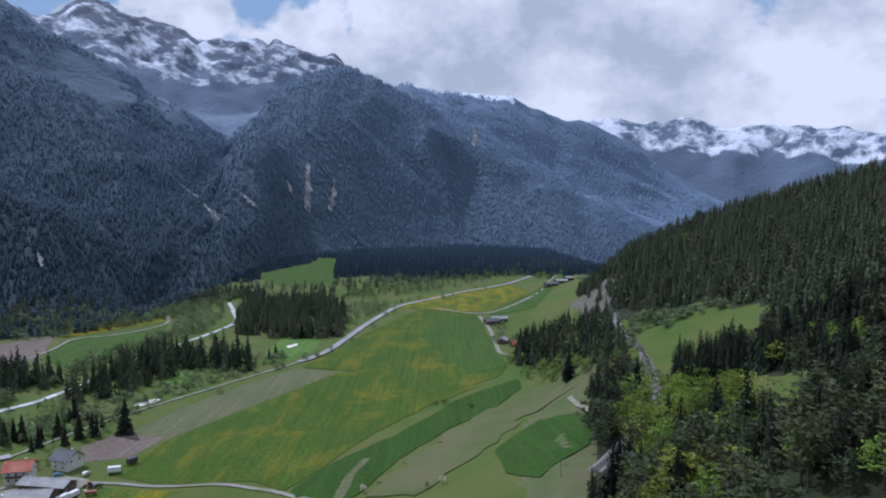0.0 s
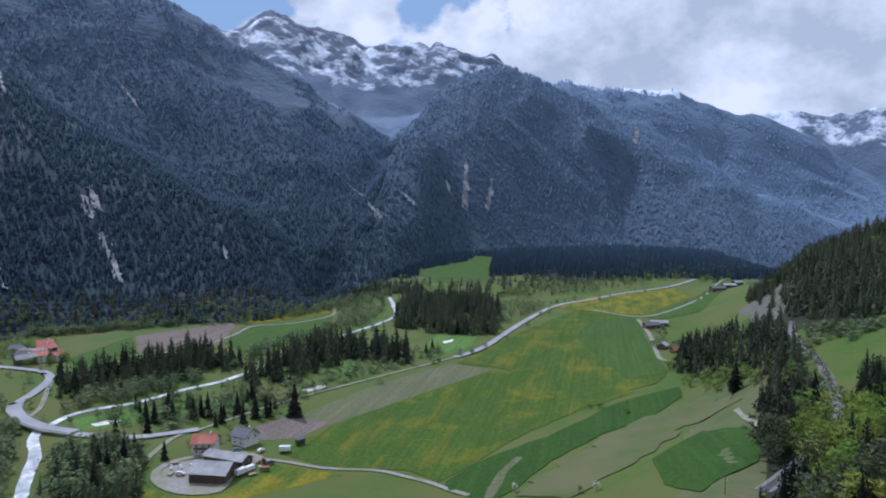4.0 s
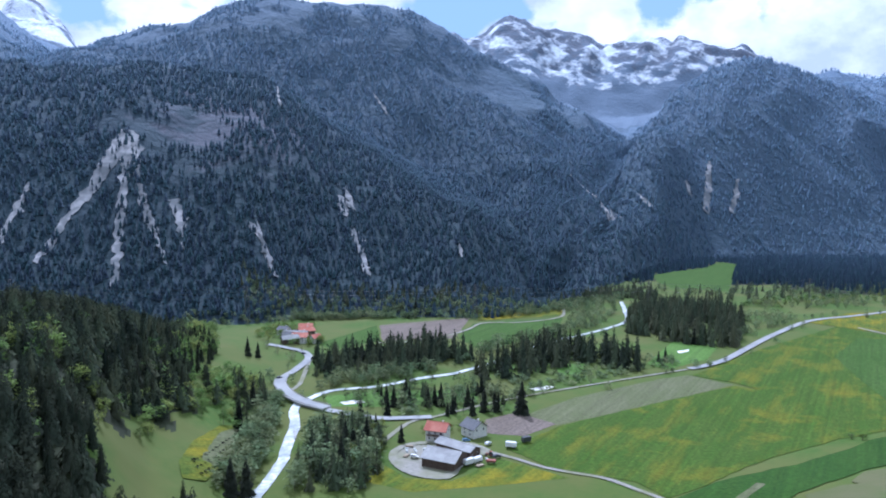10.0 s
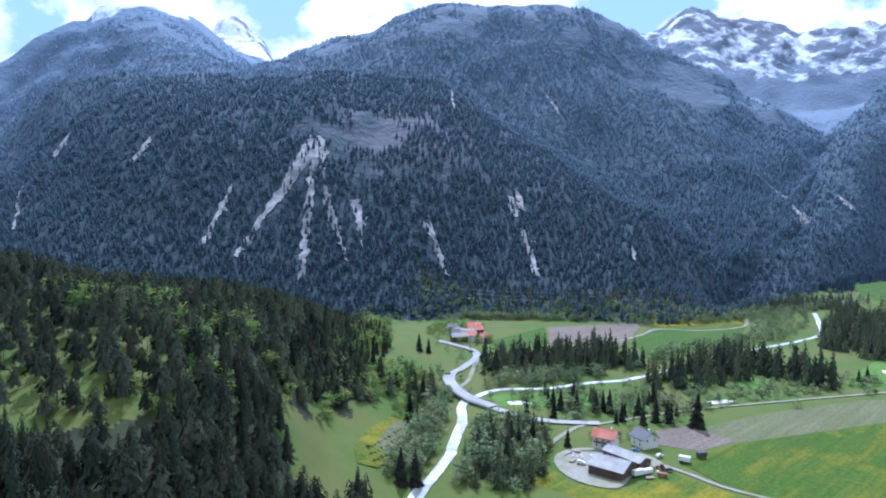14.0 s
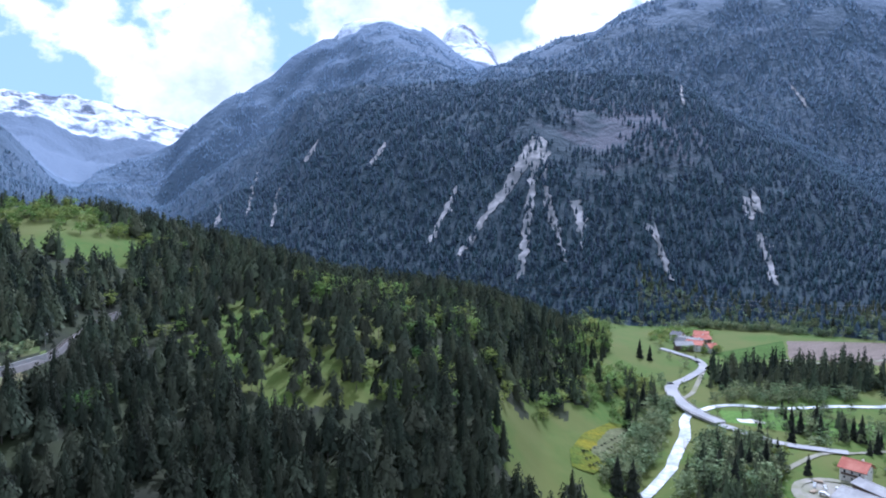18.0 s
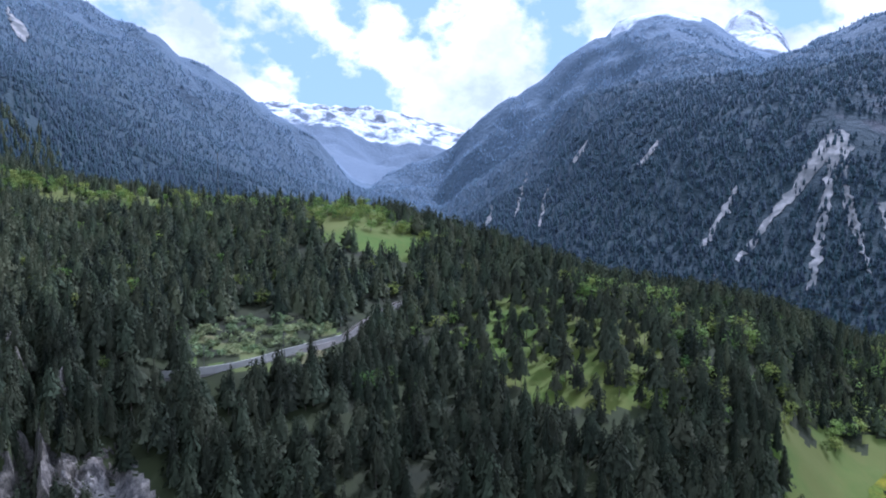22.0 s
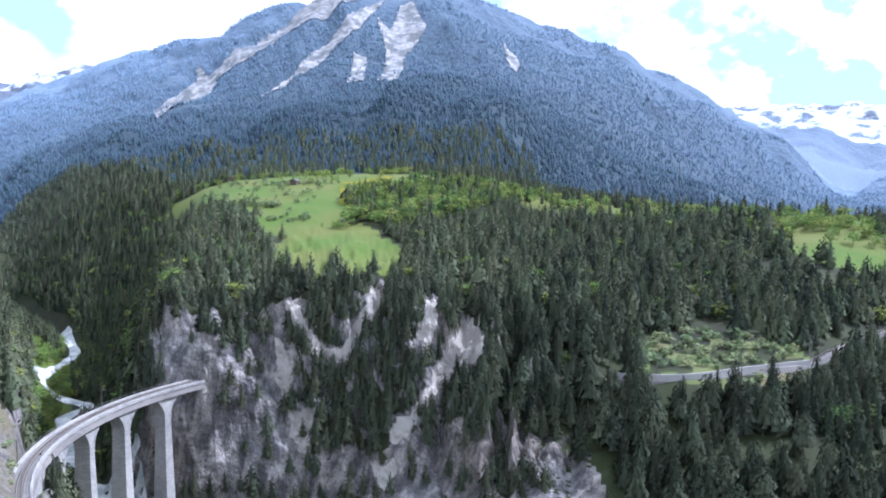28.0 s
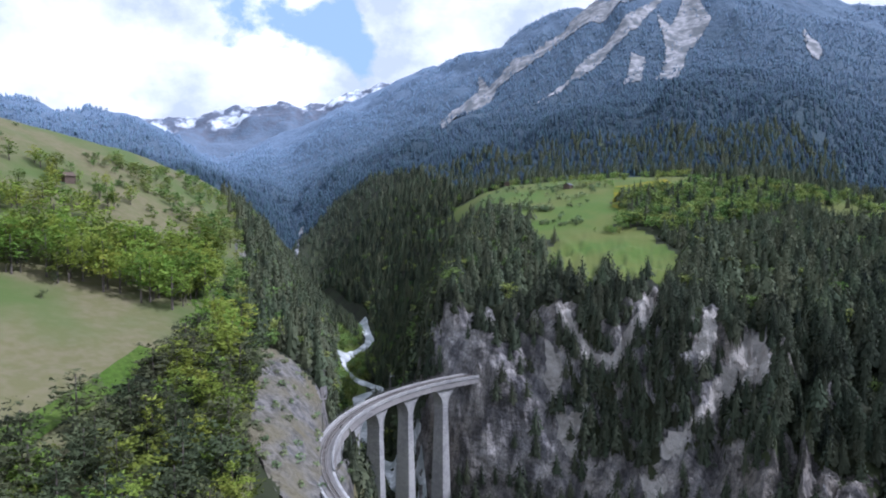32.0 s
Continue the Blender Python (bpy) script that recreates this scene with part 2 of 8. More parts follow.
far_foot = [(-40, 1500, 60), (-32, 1500, 0), (-20, 1500, -60), (-12, 1700, -30), (-8, 1780, 0)] + up([(-2, 1880, -3.9), (4, 1760, -4.16), (8, 1660, -4.41), (12, 1540, -4.75), (14.5, 1300, -5.62), (17, 1100, -6.64), (22, 830, -8.8)]) + [
    (27, 750, 0), (42, 757, 0), (47, 726, 0), (54, 765, 0), (60, 800, 5), (75, 850, 20), (90, 1000, 60), (100, 1000, 92), (108, 900, 125)] + up([
    (115, 780, 1.2), (122, 790, 2.1), (130, 800, 1.9), (136, 790, 1.5), (140, 800, 0.6), (144, 1000, 2.4), (147, 1120, 2.1), (150, 1200, 0.1), (152, 1150, -2.2), (153.5, 1100, -4.0)]) + [
    (155, 900, 60), (160, 800, 100), (170, 700, 130), (184, 700, 150)]
front_ridge = up([(-40, 2600, 0), (-20, 2600, -3), (-16, 2600, -1.9), (-12, 2550, 0.1), (-7.5, 2500, 2.8), (-3, 2450, 5.4), (1, 2400, 7.6), (3.8, 2400, 8.9), (6, 2400, 9.9), (8.2, 2400, 10.4), (10, 2350, 9.9),
                  (12, 2300, 8.9), (14, 2200, 7.6), (16, 1900, 4.5), (18, 1500, -1.0), (20, 1200, -3.5), (23.7, 1050, -5.5), (27, 1100, -3.0), (31.6, 1200, 0.4), (36, 1250, 3.1)]) + up([
    (39, 1300, 5.1), (41.6, 1350, 7.0), (45, 1380, 8.7), (49.7, 1400, 9.8), (53, 1400, 9.9), (58, 1400, 9.7), (64, 1480, 9.2), (69, 1600, 8.9), (73, 1750, 7.6), (75, 1850, 5.6), (78, 1980, 3.2),
    (81.7, 2080, 0.7), (84, 2100, -1.4), (92, 1700, -1.0), (100, 1350, 1.6), (108, 1350, 4.5), (113, 1400, 7.4), (118, 1450, 9.3), (124, 1450, 9.3), (130, 1400, 7.4), (136, 1300, 4.8), (140, 1200, 3.6)]) + up([
    (146, 1450, 4.4), (150, 1550, 2.4), (153, 1550, -0.2), (156, 1500, 0.2), (160, 1500, 1.8), (170, 1500, 3), (184, 1400, 6)])
back_dip = up([(-40, 2900, -1), (-16, 2900, -3), (-5, 2900, 2), (8, 2750, 8.3), (14, 2500, 6), (18, 1600, 0.5), (24, 1300, -2), (31, 1500, 1), (36, 1550, 3), (42, 1600, 6), (50, 1650, 8.3), (58, 1650, 7.8),
               (66, 1850, 7), (74, 2150, 3), (84, 2350, -1), (92, 2150, 0), (100, 1800, 4), (108, 1700, 8), (118, 1700, 10.5), (128, 1700, 10), (136, 1700, 7.5), (144, 1800, 5.5), (150, 1900, 3.5), (154, 2000, 1.4),
               (158, 1900, 1.6), (162, 1800, 3), (170, 1800, 4), (184, 1800, 5)])
main_ridge = up([(-40, 3600, -1), (-25, 3600, -1), (-21.3, 3600, 0), (-18.3, 3600, 1.8), (-15.7, 3600, 3.7), (-11.9, 3550, 5.5), (-9, 3500, 6.5), (-6.6, 3500, 7.4), (-5, 3500, 8.1), (-0.7, 3500, 8.5), (3.8, 3400, 8.9),
                 (8, 3200, 9), (13, 2900, 7), (17, 2200, 4.9), (19.7, 2100, 6.7), (24.2, 2150, 9.0), (27, 2200, 10.7), (29.7, 2200, 12.3), (33.7, 2200, 14.2), (36.4, 2200, 14.9)]) + up([
    (40.8, 2200, 15.1), (45.3, 2200, 14.9), (47.5, 2200, 14.4), (51.4, 2200, 12.8), (54.9, 2250, 11.6), (58.6, 2400, 10.4), (60, 2600, 10.4), (61.7, 2750, 11.3), (64, 2800, 12.9), (66.9, 2800, 13.8), (68.4, 2800, 13.7),
    (71, 2750, 12.7), (73, 2700, 11.2), (75.6, 2700, 9.4), (79, 2650, 7.1), (82, 2600, 5.3), (85.5, 2600, 3.1), (88, 2550, 1.7), (89.6, 2500, 0.2), (90.6, 2400, 0.2), (92.2, 2350, 2.2), (94, 2300, 4.4)]) + up([
    (96, 2300, 6.1), (98.7, 2300, 7.7), (101.8, 2300, 9.3), (105, 2300, 11.0), (107.7, 2300, 12.3), (111.3, 2300, 13.5), (114.8, 2300, 15.0), (120, 2300, 16.6), (126, 2300, 17.0), (131, 2350, 15.3), (134.3, 2400, 13.5),
    (137.2, 2500, 12.2), (140, 2600, 11.4), (143.5, 2700, 10.1), (145.7, 2800, 9.2), (149, 3000, 7.6), (151.5, 3100, 6.5), (155, 3200, 5.1), (158.8, 3300, 3.3), (159.4, 3300, 3.2), (161, 3000, 4.2)]) + up([
    (163, 2900, 5.3), (165, 2800, 6.4), (166.2, 2800, 6.8), (170, 2800, 6.5), (173, 2800, 7.0), (184, 2800, 8)])
high_dip = up([(-40, 4000, -1), (-20, 4000, -0.5), (-8, 4000, 3), (4, 4000, 7), (14, 3800, 6.5), (20, 3600, 6), (30, 3400, 9), (45, 3200, 11), (55, 3200, 9), (62, 3500, 9), (70, 3500, 9), (80, 3500, 3), (86, 3500, 2), (89.5, 3500, 2.5),
               (92, 3500, 3.7), (95, 3500, 3.9), (105, 3400, 6), (120, 3200, 10), (134, 3200, 9), (146, 3700, 6), (152, 3900, 4), (159, 4000, 3), (165, 3800, 3), (184, 3800, 4)])
snow_ridge = up([(-40, 4500, 4.4), (-31.8, 4500, 4.7), (-27.7, 4500, 5.2), (-25, 4500, 5.4), (-20.6, 4500, 6.0), (-14, 4500, 6.3), (-11.9, 4500, 6.0), (-8, 4500, 6), (-3, 4500, 7), (4, 4500, 9.2), (8.2, 4500, 10.6), (10.8, 4500, 11.7),
                 (13, 4500, 12.0), (14.7, 4500, 11.7), (16.7, 4500, 12.0), (19.6, 4500, 12.3), (22.7, 4500, 13.0), (24.3, 4500, 13.3), (26.3, 4500, 13.8), (28.3, 4500, 12.3), (29.5, 4500, 12.7), (30.6, 4500, 13.2), (34, 4500, 12)]) + up([
    (45, 4500, 9), (57.6, 4500, 9), (58.6, 4500, 12.0), (60.9, 4500, 13.2), (62.4, 4500, 12.6), (63.6, 4500, 11), (66, 4500, 9), (75, 4500, 5), (82, 4500, 5.6), (85, 4500, 6.0), (87.5, 4500, 6.9), (90, 4500, 7.0), (92.2, 4500, 6.7),
    (94.7, 4500, 7.1), (97.2, 4500, 7.2), (110, 4500, 7), (140, 4500, 8), (145.7, 4500, 9.1), (149, 4500, 8.3), (151, 4500, 7.6), (153, 4500, 7.4), (154, 4500, 8.0), (156.3, 4500, 7.4), (158.4, 4500, 6.8)]) + up([
    (161.2, 4500, 6.2), (163.6, 4500, 5.8), (170, 4500, 5), (184, 4500, 5)])
LINES = [gorge_foot, near_bank, bench, terrace, far_foot, front_ridge, back_dip, main_ridge, high_dip, snow_ridge]
STEP = 0.25
AZ = np.arange(-180.0, 180.0 + STEP / 2, STEP)


def ring(rows):
    """Distance and height of one line at every heading, closed round the back and softened a little."""
    a, r, z = np.array(rows, float).T
    out = []
    for v in (r, z):
        full = np.interp((AZ + 40) % 360 - 40, np.append(a, 320.0), np.append(v, v[0]))
        k = np.exp(-0.5 * (np.arange(-4, 5) * STEP / 0.35) ** 2)
        out.append(np.convolve(np.concatenate([full[-5:-1], full, full[1:5]]), k / k.sum(), "valid"))
    return out


RINGS = [ring(rows) for rows in LINES]
RR = np.array([np.full(AZ.shape, 0.05)] + [a for a, _ in RINGS] + [np.full(AZ.shape, 4860.0)])
RZ = np.array([np.full(AZ.shape, 62.0)] + [b for _, b in RINGS] + [RINGS[-1][1] - 160.0])


def lattice(ix, iy):
    h = np.sin(ix * 127.1 + iy * 311.7) * 43758.5453
    return h - np.floor(h)


def value_noise(x, y):
    ix, iy = np.floor(x), np.floor(y)
    fx, fy = x - ix, y - iy
    fx, fy = fx * fx * (3 - 2 * fx), fy * fy * (3 - 2 * fy)
    a, b = lattice(ix, iy), lattice(ix + 1, iy)
    c, d = lattice(ix, iy + 1), lattice(ix + 1, iy + 1)
    return (a + (b - a) * fx) * (1 - fy) + (c + (d - c) * fx) * fy - 0.5


def fbm(x, y, octaves=4):
    total, amp = 0.0, 1.0
    for k in range(octaves):
        total = total + amp * value_noise(x * 2 ** k + 17.3 * k, y * 2 ** k - 9.1 * k)
        amp *= 0.5
    return total


def polar(x, y):
    return np.degrees(np.arctan2(-x, y)), np.hypot(x, y)


def land(x, y):
    """Height of the ground, and how many lines out it lies (4.5: halfway between the fifth line and the sixth)."""
    x, y = np.asarray(x, float), np.asarray(y, float)
    az, r = polar(x, y)
    f = (az + 180.0) / STEP
    i = np.clip(f.astype(int), 0, len(AZ) - 2)
    f = f - i
    rr = RR[:, i] * (1 - f) + RR[:, i + 1] * f
    rz = RZ[:, i] * (1 - f) + RZ[:, i + 1] * f
    z, zone = rz[0].copy(), np.zeros(r.shape)
    for k in range(len(rr) - 1):
        t = np.clip((r - rr[k]) / np.maximum(rr[k + 1] - rr[k], 1.0), 0, 1)
        s = t * t * (3 - 2 * t) * 0.25 + t * 0.75
        inside = r >= rr[k]
        z = np.where(inside, rz[k] + (rz[k + 1] - rz[k]) * s, z)
        zone = np.where(inside, k + t, zone)
    # ribs, gullies and ledges of the cliff below the terrace
    cliff = np.clip((az - 104) / 9, 0, 1) * np.clip((146.5 - az) / 2, 0, 1) * np.sin(np.pi * np.clip((zone - 1.9) / 1.5, 0, 1))
    bend = fbm(x / 34, y / 34, 3)
    z = z + cliff * ((0.32 - np.abs(fbm(az / 3.4 + bend * 0.9 + 5.2, z / 90, 4)) * 1.6) * 26 + fbm(x / 13, y / 13, 3) * 4 - np.abs(fbm(x / 5.5, y / 5.5, 4)) * 9 + 1.8)
    z = z + cliff * 0.7 * np.sin(z * 0.62 + bend * 9)
    # the buttress that the railway runs into, bulged to fit the camera's view
    z = z + np.clip(78 - z, 0, 26) * np.exp(-((x + 187) ** 2 + (y + 211) ** 2) / 150)
    far = np.clip((zone - 5.0) / 0.6, 0, 1)
    floor = ((az > -9) & (az < 50) & (zone < 4.9)) * 1.0
    steep = 1.6 * (1 - floor) + 0.04
    z = z + fbm(x / 26, y / 26, 3) * steep * np.clip(zone - 1.0, 0, 1)
    # ribs and gullies of the mountains
    warp = fbm(x / 310, y / 310, 3)
    gully = -np.abs(fbm(az / 4.5 + 3.1 + warp * 1.3, r / 520 + warp, 4))
    z = z + far * (fbm(x / 240, y / 240, 5) * 30 + (gully + 0.15) * 46 * np.clip(r / 2200, 0.4, 1.4))
    # spurs and side valleys, which run out at the crests and at the foot
    spur = 0.30 - np.abs(fbm(az / 8.0 + 7.7 + warp * 0.7 + zone * 0.35, zone * 0.5 + warp * 0.4, 3)) * 1.5
    z = z + spur * far * np.sin(np.pi * np.clip(zone % 1.0, 0, 1)) * np.where(zone > 7.0, 60, np.where(zone > 6.0, 30, 85)) * np.clip(1.25 - np.exp(-((az - 50) / 26) ** 2), 0.45, 1)
    peaks = np.clip((zone - 9.2) / 0.6, 0, 1)
    z = z + peaks * (fbm(x / 130, y / 130, 5) * np.where(az < -6, 30, 70))
    return z, zone


def ground_z(x, y):
    return float(land(np.array([x]), np.array([y]))[0][0])


def from_arrays(name, verts, faces, materials=(), smooth=False, index=None):
    """One mesh from arrays of corners and of faces with equally many corners."""
    me = bpy.data.meshes.new(name)
    n = faces.shape[1]
    me.vertices.add(len(verts))
    me.vertices.foreach_set("co", np.asarray(verts, np.float32).ravel())
    me.loops.add(faces.size)
    me.loops.foreach_set("vertex_index", faces.astype(np.int32).ravel())
    me.polygons.add(len(faces))
    me.polygons.foreach_set("loop_start", np.arange(0, faces.size, n, dtype=np.int32))
    me.polygons.foreach_set("use_smooth", np.full(len(faces), smooth))
    for m in materials:
        me.materials.append(m)
    if index is not None:
        me.polygons.foreach_set("material_index", index.astype(np.int32))
    me.update(calc_edges=True)
    return me


def mountain_material():
    """Dark forest ground with rock showing on steep ribs, and snow where the mesh says that it lies. Haze is put into
    its blue tint and sheen.
    """
    m = bpy.data.materials.new("mountain_side")
    m.use_nodes = True
    nt = m.node_tree
    b = nt.nodes["Principled BSDF"]
    b.inputs["Roughness"].default_value, b.inputs["Specular IOR Level"].default_value = 0.95, 0.2
    # blue sheen, stronger with distance, takes the place of haze
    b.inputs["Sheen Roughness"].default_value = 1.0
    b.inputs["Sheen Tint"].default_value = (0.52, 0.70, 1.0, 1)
    haze = nt.nodes.new("ShaderNodeAttribute")
    haze.attribute_name = "haze"
    nt.links.new(haze.outputs["Fac"], b.inputs["Sheen Weight"])
    geo = nt.nodes.new("ShaderNodeNewGeometry")
    last = None
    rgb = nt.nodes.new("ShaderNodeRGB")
    # the blue in these ground colours imitates haze over the forest
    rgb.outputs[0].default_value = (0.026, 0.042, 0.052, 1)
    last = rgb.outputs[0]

    def blend(color, scale, lo, hi, attr=None, detail=6, rough=0.5):
        nonlocal last
        n, r, x = nt.nodes.new("ShaderNodeTexNoise"), nt.nodes.new("ShaderNodeValToRGB"), nt.nodes.new("ShaderNodeMixRGB")
        n.inputs["Scale"].default_value, n.inputs["Detail"].default_value, n.inputs["Roughness"].default_value = scale, detail, rough
        nt.links.new(geo.outputs["Position"], n.inputs["Vector"])
        src = n.outputs["Fac"]
        if attr:
            at, ad = nt.nodes.new("ShaderNodeAttribute"), nt.nodes.new("ShaderNodeMath")
            at.attribute_name = attr
            ad.operation = "ADD"
            nt.links.new(src, ad.inputs[0])
            nt.links.new(at.outputs["Fac"], ad.inputs[1])
            src = ad.outputs[0]
        r.color_ramp.elements[0].position, r.color_ramp.elements[1].position = lo, hi
        nt.links.new(src, r.inputs["Fac"])
        nt.links.new(r.outputs["Color"], x.inputs["Fac"])
        nt.links.new(last, x.inputs["Color1"])
        x.inputs["Color2"].default_value = (*color, 1)
        last = x.outputs["Color"]

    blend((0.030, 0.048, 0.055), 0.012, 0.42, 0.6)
    # far ridges turn pale blue-grey: haze put into their colour
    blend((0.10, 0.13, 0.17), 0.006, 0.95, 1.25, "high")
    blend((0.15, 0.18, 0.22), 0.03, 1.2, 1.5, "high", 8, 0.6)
    blend((0.085, 0.088, 0.104), 0.02, 0.74, 0.95, "rock", 8, 0.62)
    blend((0.17, 0.165, 0.165), 0.05, 1.02, 1.2, "rock", 10, 0.7)
    blend((0.74, 0.78, 0.84), 0.0085, 0.80, 0.93, "snow", 15, 0.66)
    nt.links.new(last, b.inputs["Base Color"])
    n, bp = nt.nodes.new("ShaderNodeTexNoise"), nt.nodes.new("ShaderNodeBump")
    n.inputs["Scale"].default_value, n.inputs["Detail"].default_value = 0.06, 8
    bp.inputs["Strength"].default_value, bp.inputs["Distance"].default_value = 0.7, 9.0
    nt.links.new(geo.outputs["Position"], n.inputs["Vector"])
    nt.links.new(n.outputs["Fac"], bp.inputs["Height"])
    nt.links.new(bp.outputs["Normal"], b.inputs["Normal"])
    return m


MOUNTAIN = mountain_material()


def build_ground():
    az = np.concatenate([np.arange(-42, 110, 0.4), np.arange(110, 152, 0.13), np.arange(152, 186, 0.3), np.arange(186, 318, 2.0)])
    counts = [3, 14, 66, 40, 20, 48, 10, 42, 6, 40, 3]
    azm = (az + 180) % 360 - 180
    f = (azm + 180.0) / STEP
    i = np.clip(f.astype(int), 0, len(AZ) - 2)
    f = f - i
    rr = RR[:, i] * (1 - f) + RR[:, i + 1] * f
    rows = []
    for k, c in enumerate(counts):
        for j in range(c):
            rows.append(rr[k] + (rr[k + 1] - rr[k]) * j / c)
    rows.append(rr[-1])
    r = np.array(rows)
    a = np.radians(np.broadcast_to(azm, r.shape))
    x, y = -r * np.sin(a), r * np.cos(a)
    z, zone = land(x.ravel(), y.ravel())
    nr, nc = r.shape
    verts = np.c_[x.ravel(), y.ravel(), z]
    idx = np.arange(nr * nc).reshape(nr, nc)
    nxt = np.roll(idx, -1, axis=1)
    faces = np.stack([idx[:-1], idx[1:], nxt[1:], nxt[:-1]], -1).reshape(-1, 4)
    mid = verts[faces].mean(1)
    zn = zone[faces].mean(1)
    e1, e2 = verts[faces[:, 2]] - verts[faces[:, 0]], verts[faces[:, 3]] - verts[faces[:, 1]]
    nrm = np.cross(e1, e2)
    slope = np.abs(nrm[:, 2]) / (np.linalg.norm(nrm, axis=1) + 1e-9)
    fa, fr = polar(mid[:, 0], mid[:, 1])
    mi = cover(mid[:, 0], mid[:, 1], zn)
    rubble = fbm(mid[:, 0] / 5, mid[:, 1] / 5 + mid[:, 2] / 9, 3)
    mi[(fa > 112) & (fa < 145) & (zn > 1.5) & (zn < 2.98) & (slope < 0.7) & (rubble > 0.02)] = 3
    mi[on_wall(mid[:, 0], mid[:, 1]) & (zn > 1.3) & (slope < 0.95)] = 3
    jx, jy = mid[:, 0] + fbm(mid[:, 0] / 5, mid[:, 1] / 5, 3) * 5, mid[:, 1] + fbm(mid[:, 0] / 5 + 40, mid[:, 1] / 5, 3) * 5
    mi[in_gully(mid[:, 0], mid[:, 1], -0.8)] = 3
    mi[(fa > 149) & (fa < 152) & (fr > 150) & (fr < 330) & (slope < 0.80)] = 3
    mi[(fa > 157) & (fa < 161) & (fr > 310) & (fr < 420) & (slope < 0.72)] = 3
    mi[inside(jx, jy, ROCK_SLIDE) | inside(mid[:, 0], mid[:, 1], ROCK_CUT)] = 5
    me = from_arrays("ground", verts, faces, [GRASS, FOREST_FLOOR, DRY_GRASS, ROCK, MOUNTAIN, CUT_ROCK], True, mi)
    me.polygons.foreach_set("use_smooth", mi != 3)
    va, vr = polar(verts[:, 0], verts[:, 1])
    # snow lies on the high ridges, thicker towards the crest
    crest = np.clip((zone - np.where(va < -6, 9.5, np.where(va > 100, 9.6, 9.25))) / 0.12, 0, 1)
    full = np.where((va > 7) & (va < 36), 0.32, np.where((va > 56) & (va < 100), 0.38, np.where(va < 6, 0.36, 0.32)))
    snow = crest * full + np.clip((zone - 7.82) / 0.1, 0, 1) * (zone < 8.12) * 0.40 * (((va < 6) & (va > -6)) | ((va > 64) & (va < 71)))
    rock = np.full(len(verts), 0.0) + np.clip((zone - 9.0) / 0.8, 0, 1) * 0.45 * ((va > 6) & (va < 170))
    rock += 0.46 * np.exp(-((va - 47.5) / 8) ** 2 - ((zone - 5.66) / 0.24) ** 2)
    # where the farthest slopes take the pale blue haze colour
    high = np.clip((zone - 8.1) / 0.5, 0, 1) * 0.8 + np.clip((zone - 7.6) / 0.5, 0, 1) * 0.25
    rock += 0.30 * np.exp(-((va - 122) / 14) ** 2) * np.clip((zone - 7.4) / 0.5, 0, 1)
    pale = np.zeros(len(verts))
    for grow_by in (-0.9, -0.4, 0.1, 0.6):
        pale += in_gully(verts[:, 0], verts[:, 1], grow_by) * 0.18
    # the last attribute paints haze sheen on the ground by distance
    for name, val in (("snow", snow), ("rock", rock), ("pale", pale), ("high", high), ("haze", np.clip(np.clip((vr - 700) / 1700, 0, 2) ** 1.5, 0.03, 1.25) * np.where(zone > 8.2, 0.12, 0.28))):
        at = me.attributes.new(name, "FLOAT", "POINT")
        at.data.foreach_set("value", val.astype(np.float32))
    return tagged(new("ground", me), "alpine valley floor, wooded slopes and snowy ridges", "ground", kind="structure")



# ---- where woods and meadows lie ----
def inside(x, y, poly):
    """Which of the points lie in the outline."""
    x, y = np.asarray(x, float), np.asarray(y, float)
    hit = np.zeros(x.shape, bool)
    for (x0, y0), (x1, y1) in zip(poly, poly[1:] + poly[:1]):
        if y0 != y1:
            hit ^= ((y0 > y) != (y1 > y)) & (x < (x1 - x0) * (y - y0) / (y1 - y0) + x0)
    return hit


def bearing(rows):
    """Headings and distances as places on the plan."""
    return [(-r * math.sin(radians(a)), r * math.cos(radians(a))) for a, r in rows]


RAIL_CLEARING = [(101, 391), (112, 438), (140, 428), (162, 391), (164, 350), (148, 322), (126, 322), (106, 300), (84, 268), (80, 285), (92, 320)]
RAIL_BANK = [(83, 259), (116, 283), (120, 225), (104, 188), (86, 200), (76, 229)]
DRY_BANK = [(113, 200), (124, 197), (104, 156), (100, 172)]
ROCK_CUT = [(-99, -224), (-113, -208), (-112, -188), (-83, -142), (-66, -136), (-66, -160), (-86, -196)]
OPEN_WOOD = [(-381, 52), (-425, 88), (-452, 114), (-392, 121), (-334, 130), (-270, 131), (-240, 118), (-245, 82), (-285, 58), (-331, 46)]
SHRUB_CLEARING = [(-253, -67), (-298, -68), (-313, -56), (-316, -15), (-292, -6), (-274, -16), (-254, -42), (-249, -60)]
TERRACE_MEADOW = [(-480, -588), (-520, -530), (-571, -517), (-650, -472), (-600, -390), (-540, -345), (-470, -300), (-443, -339), (-371, -289), (-357, -247), (-318, -205), (-273, -183), (-254, -194), (-258, -235), (-310, -294), (-347, -341), (-392, -418), (-425, -521)]
TERRACE_EAST = [(-561, -249), (-640, -262), (-680, -225), (-528, -131), (-515, -184), (-490, -216)]
TERRACE_SOUTH = [(-525, -45), (-544, -3), (-525, 45), (-488, 45), (-442, -12), (-480, -34)]
TERRACE_TOP = bearing([(88.5, 515), (93, 530), (98, 545), (104, 560), (109, 575), (113, 590), (113, 680), (104, 660), (95, 625), (88, 590)])
ROCK_SLIDE = [(119, 505), (108, 535), (116, 600), (124, 690), (146, 640), (148, 600), (134, 535)]
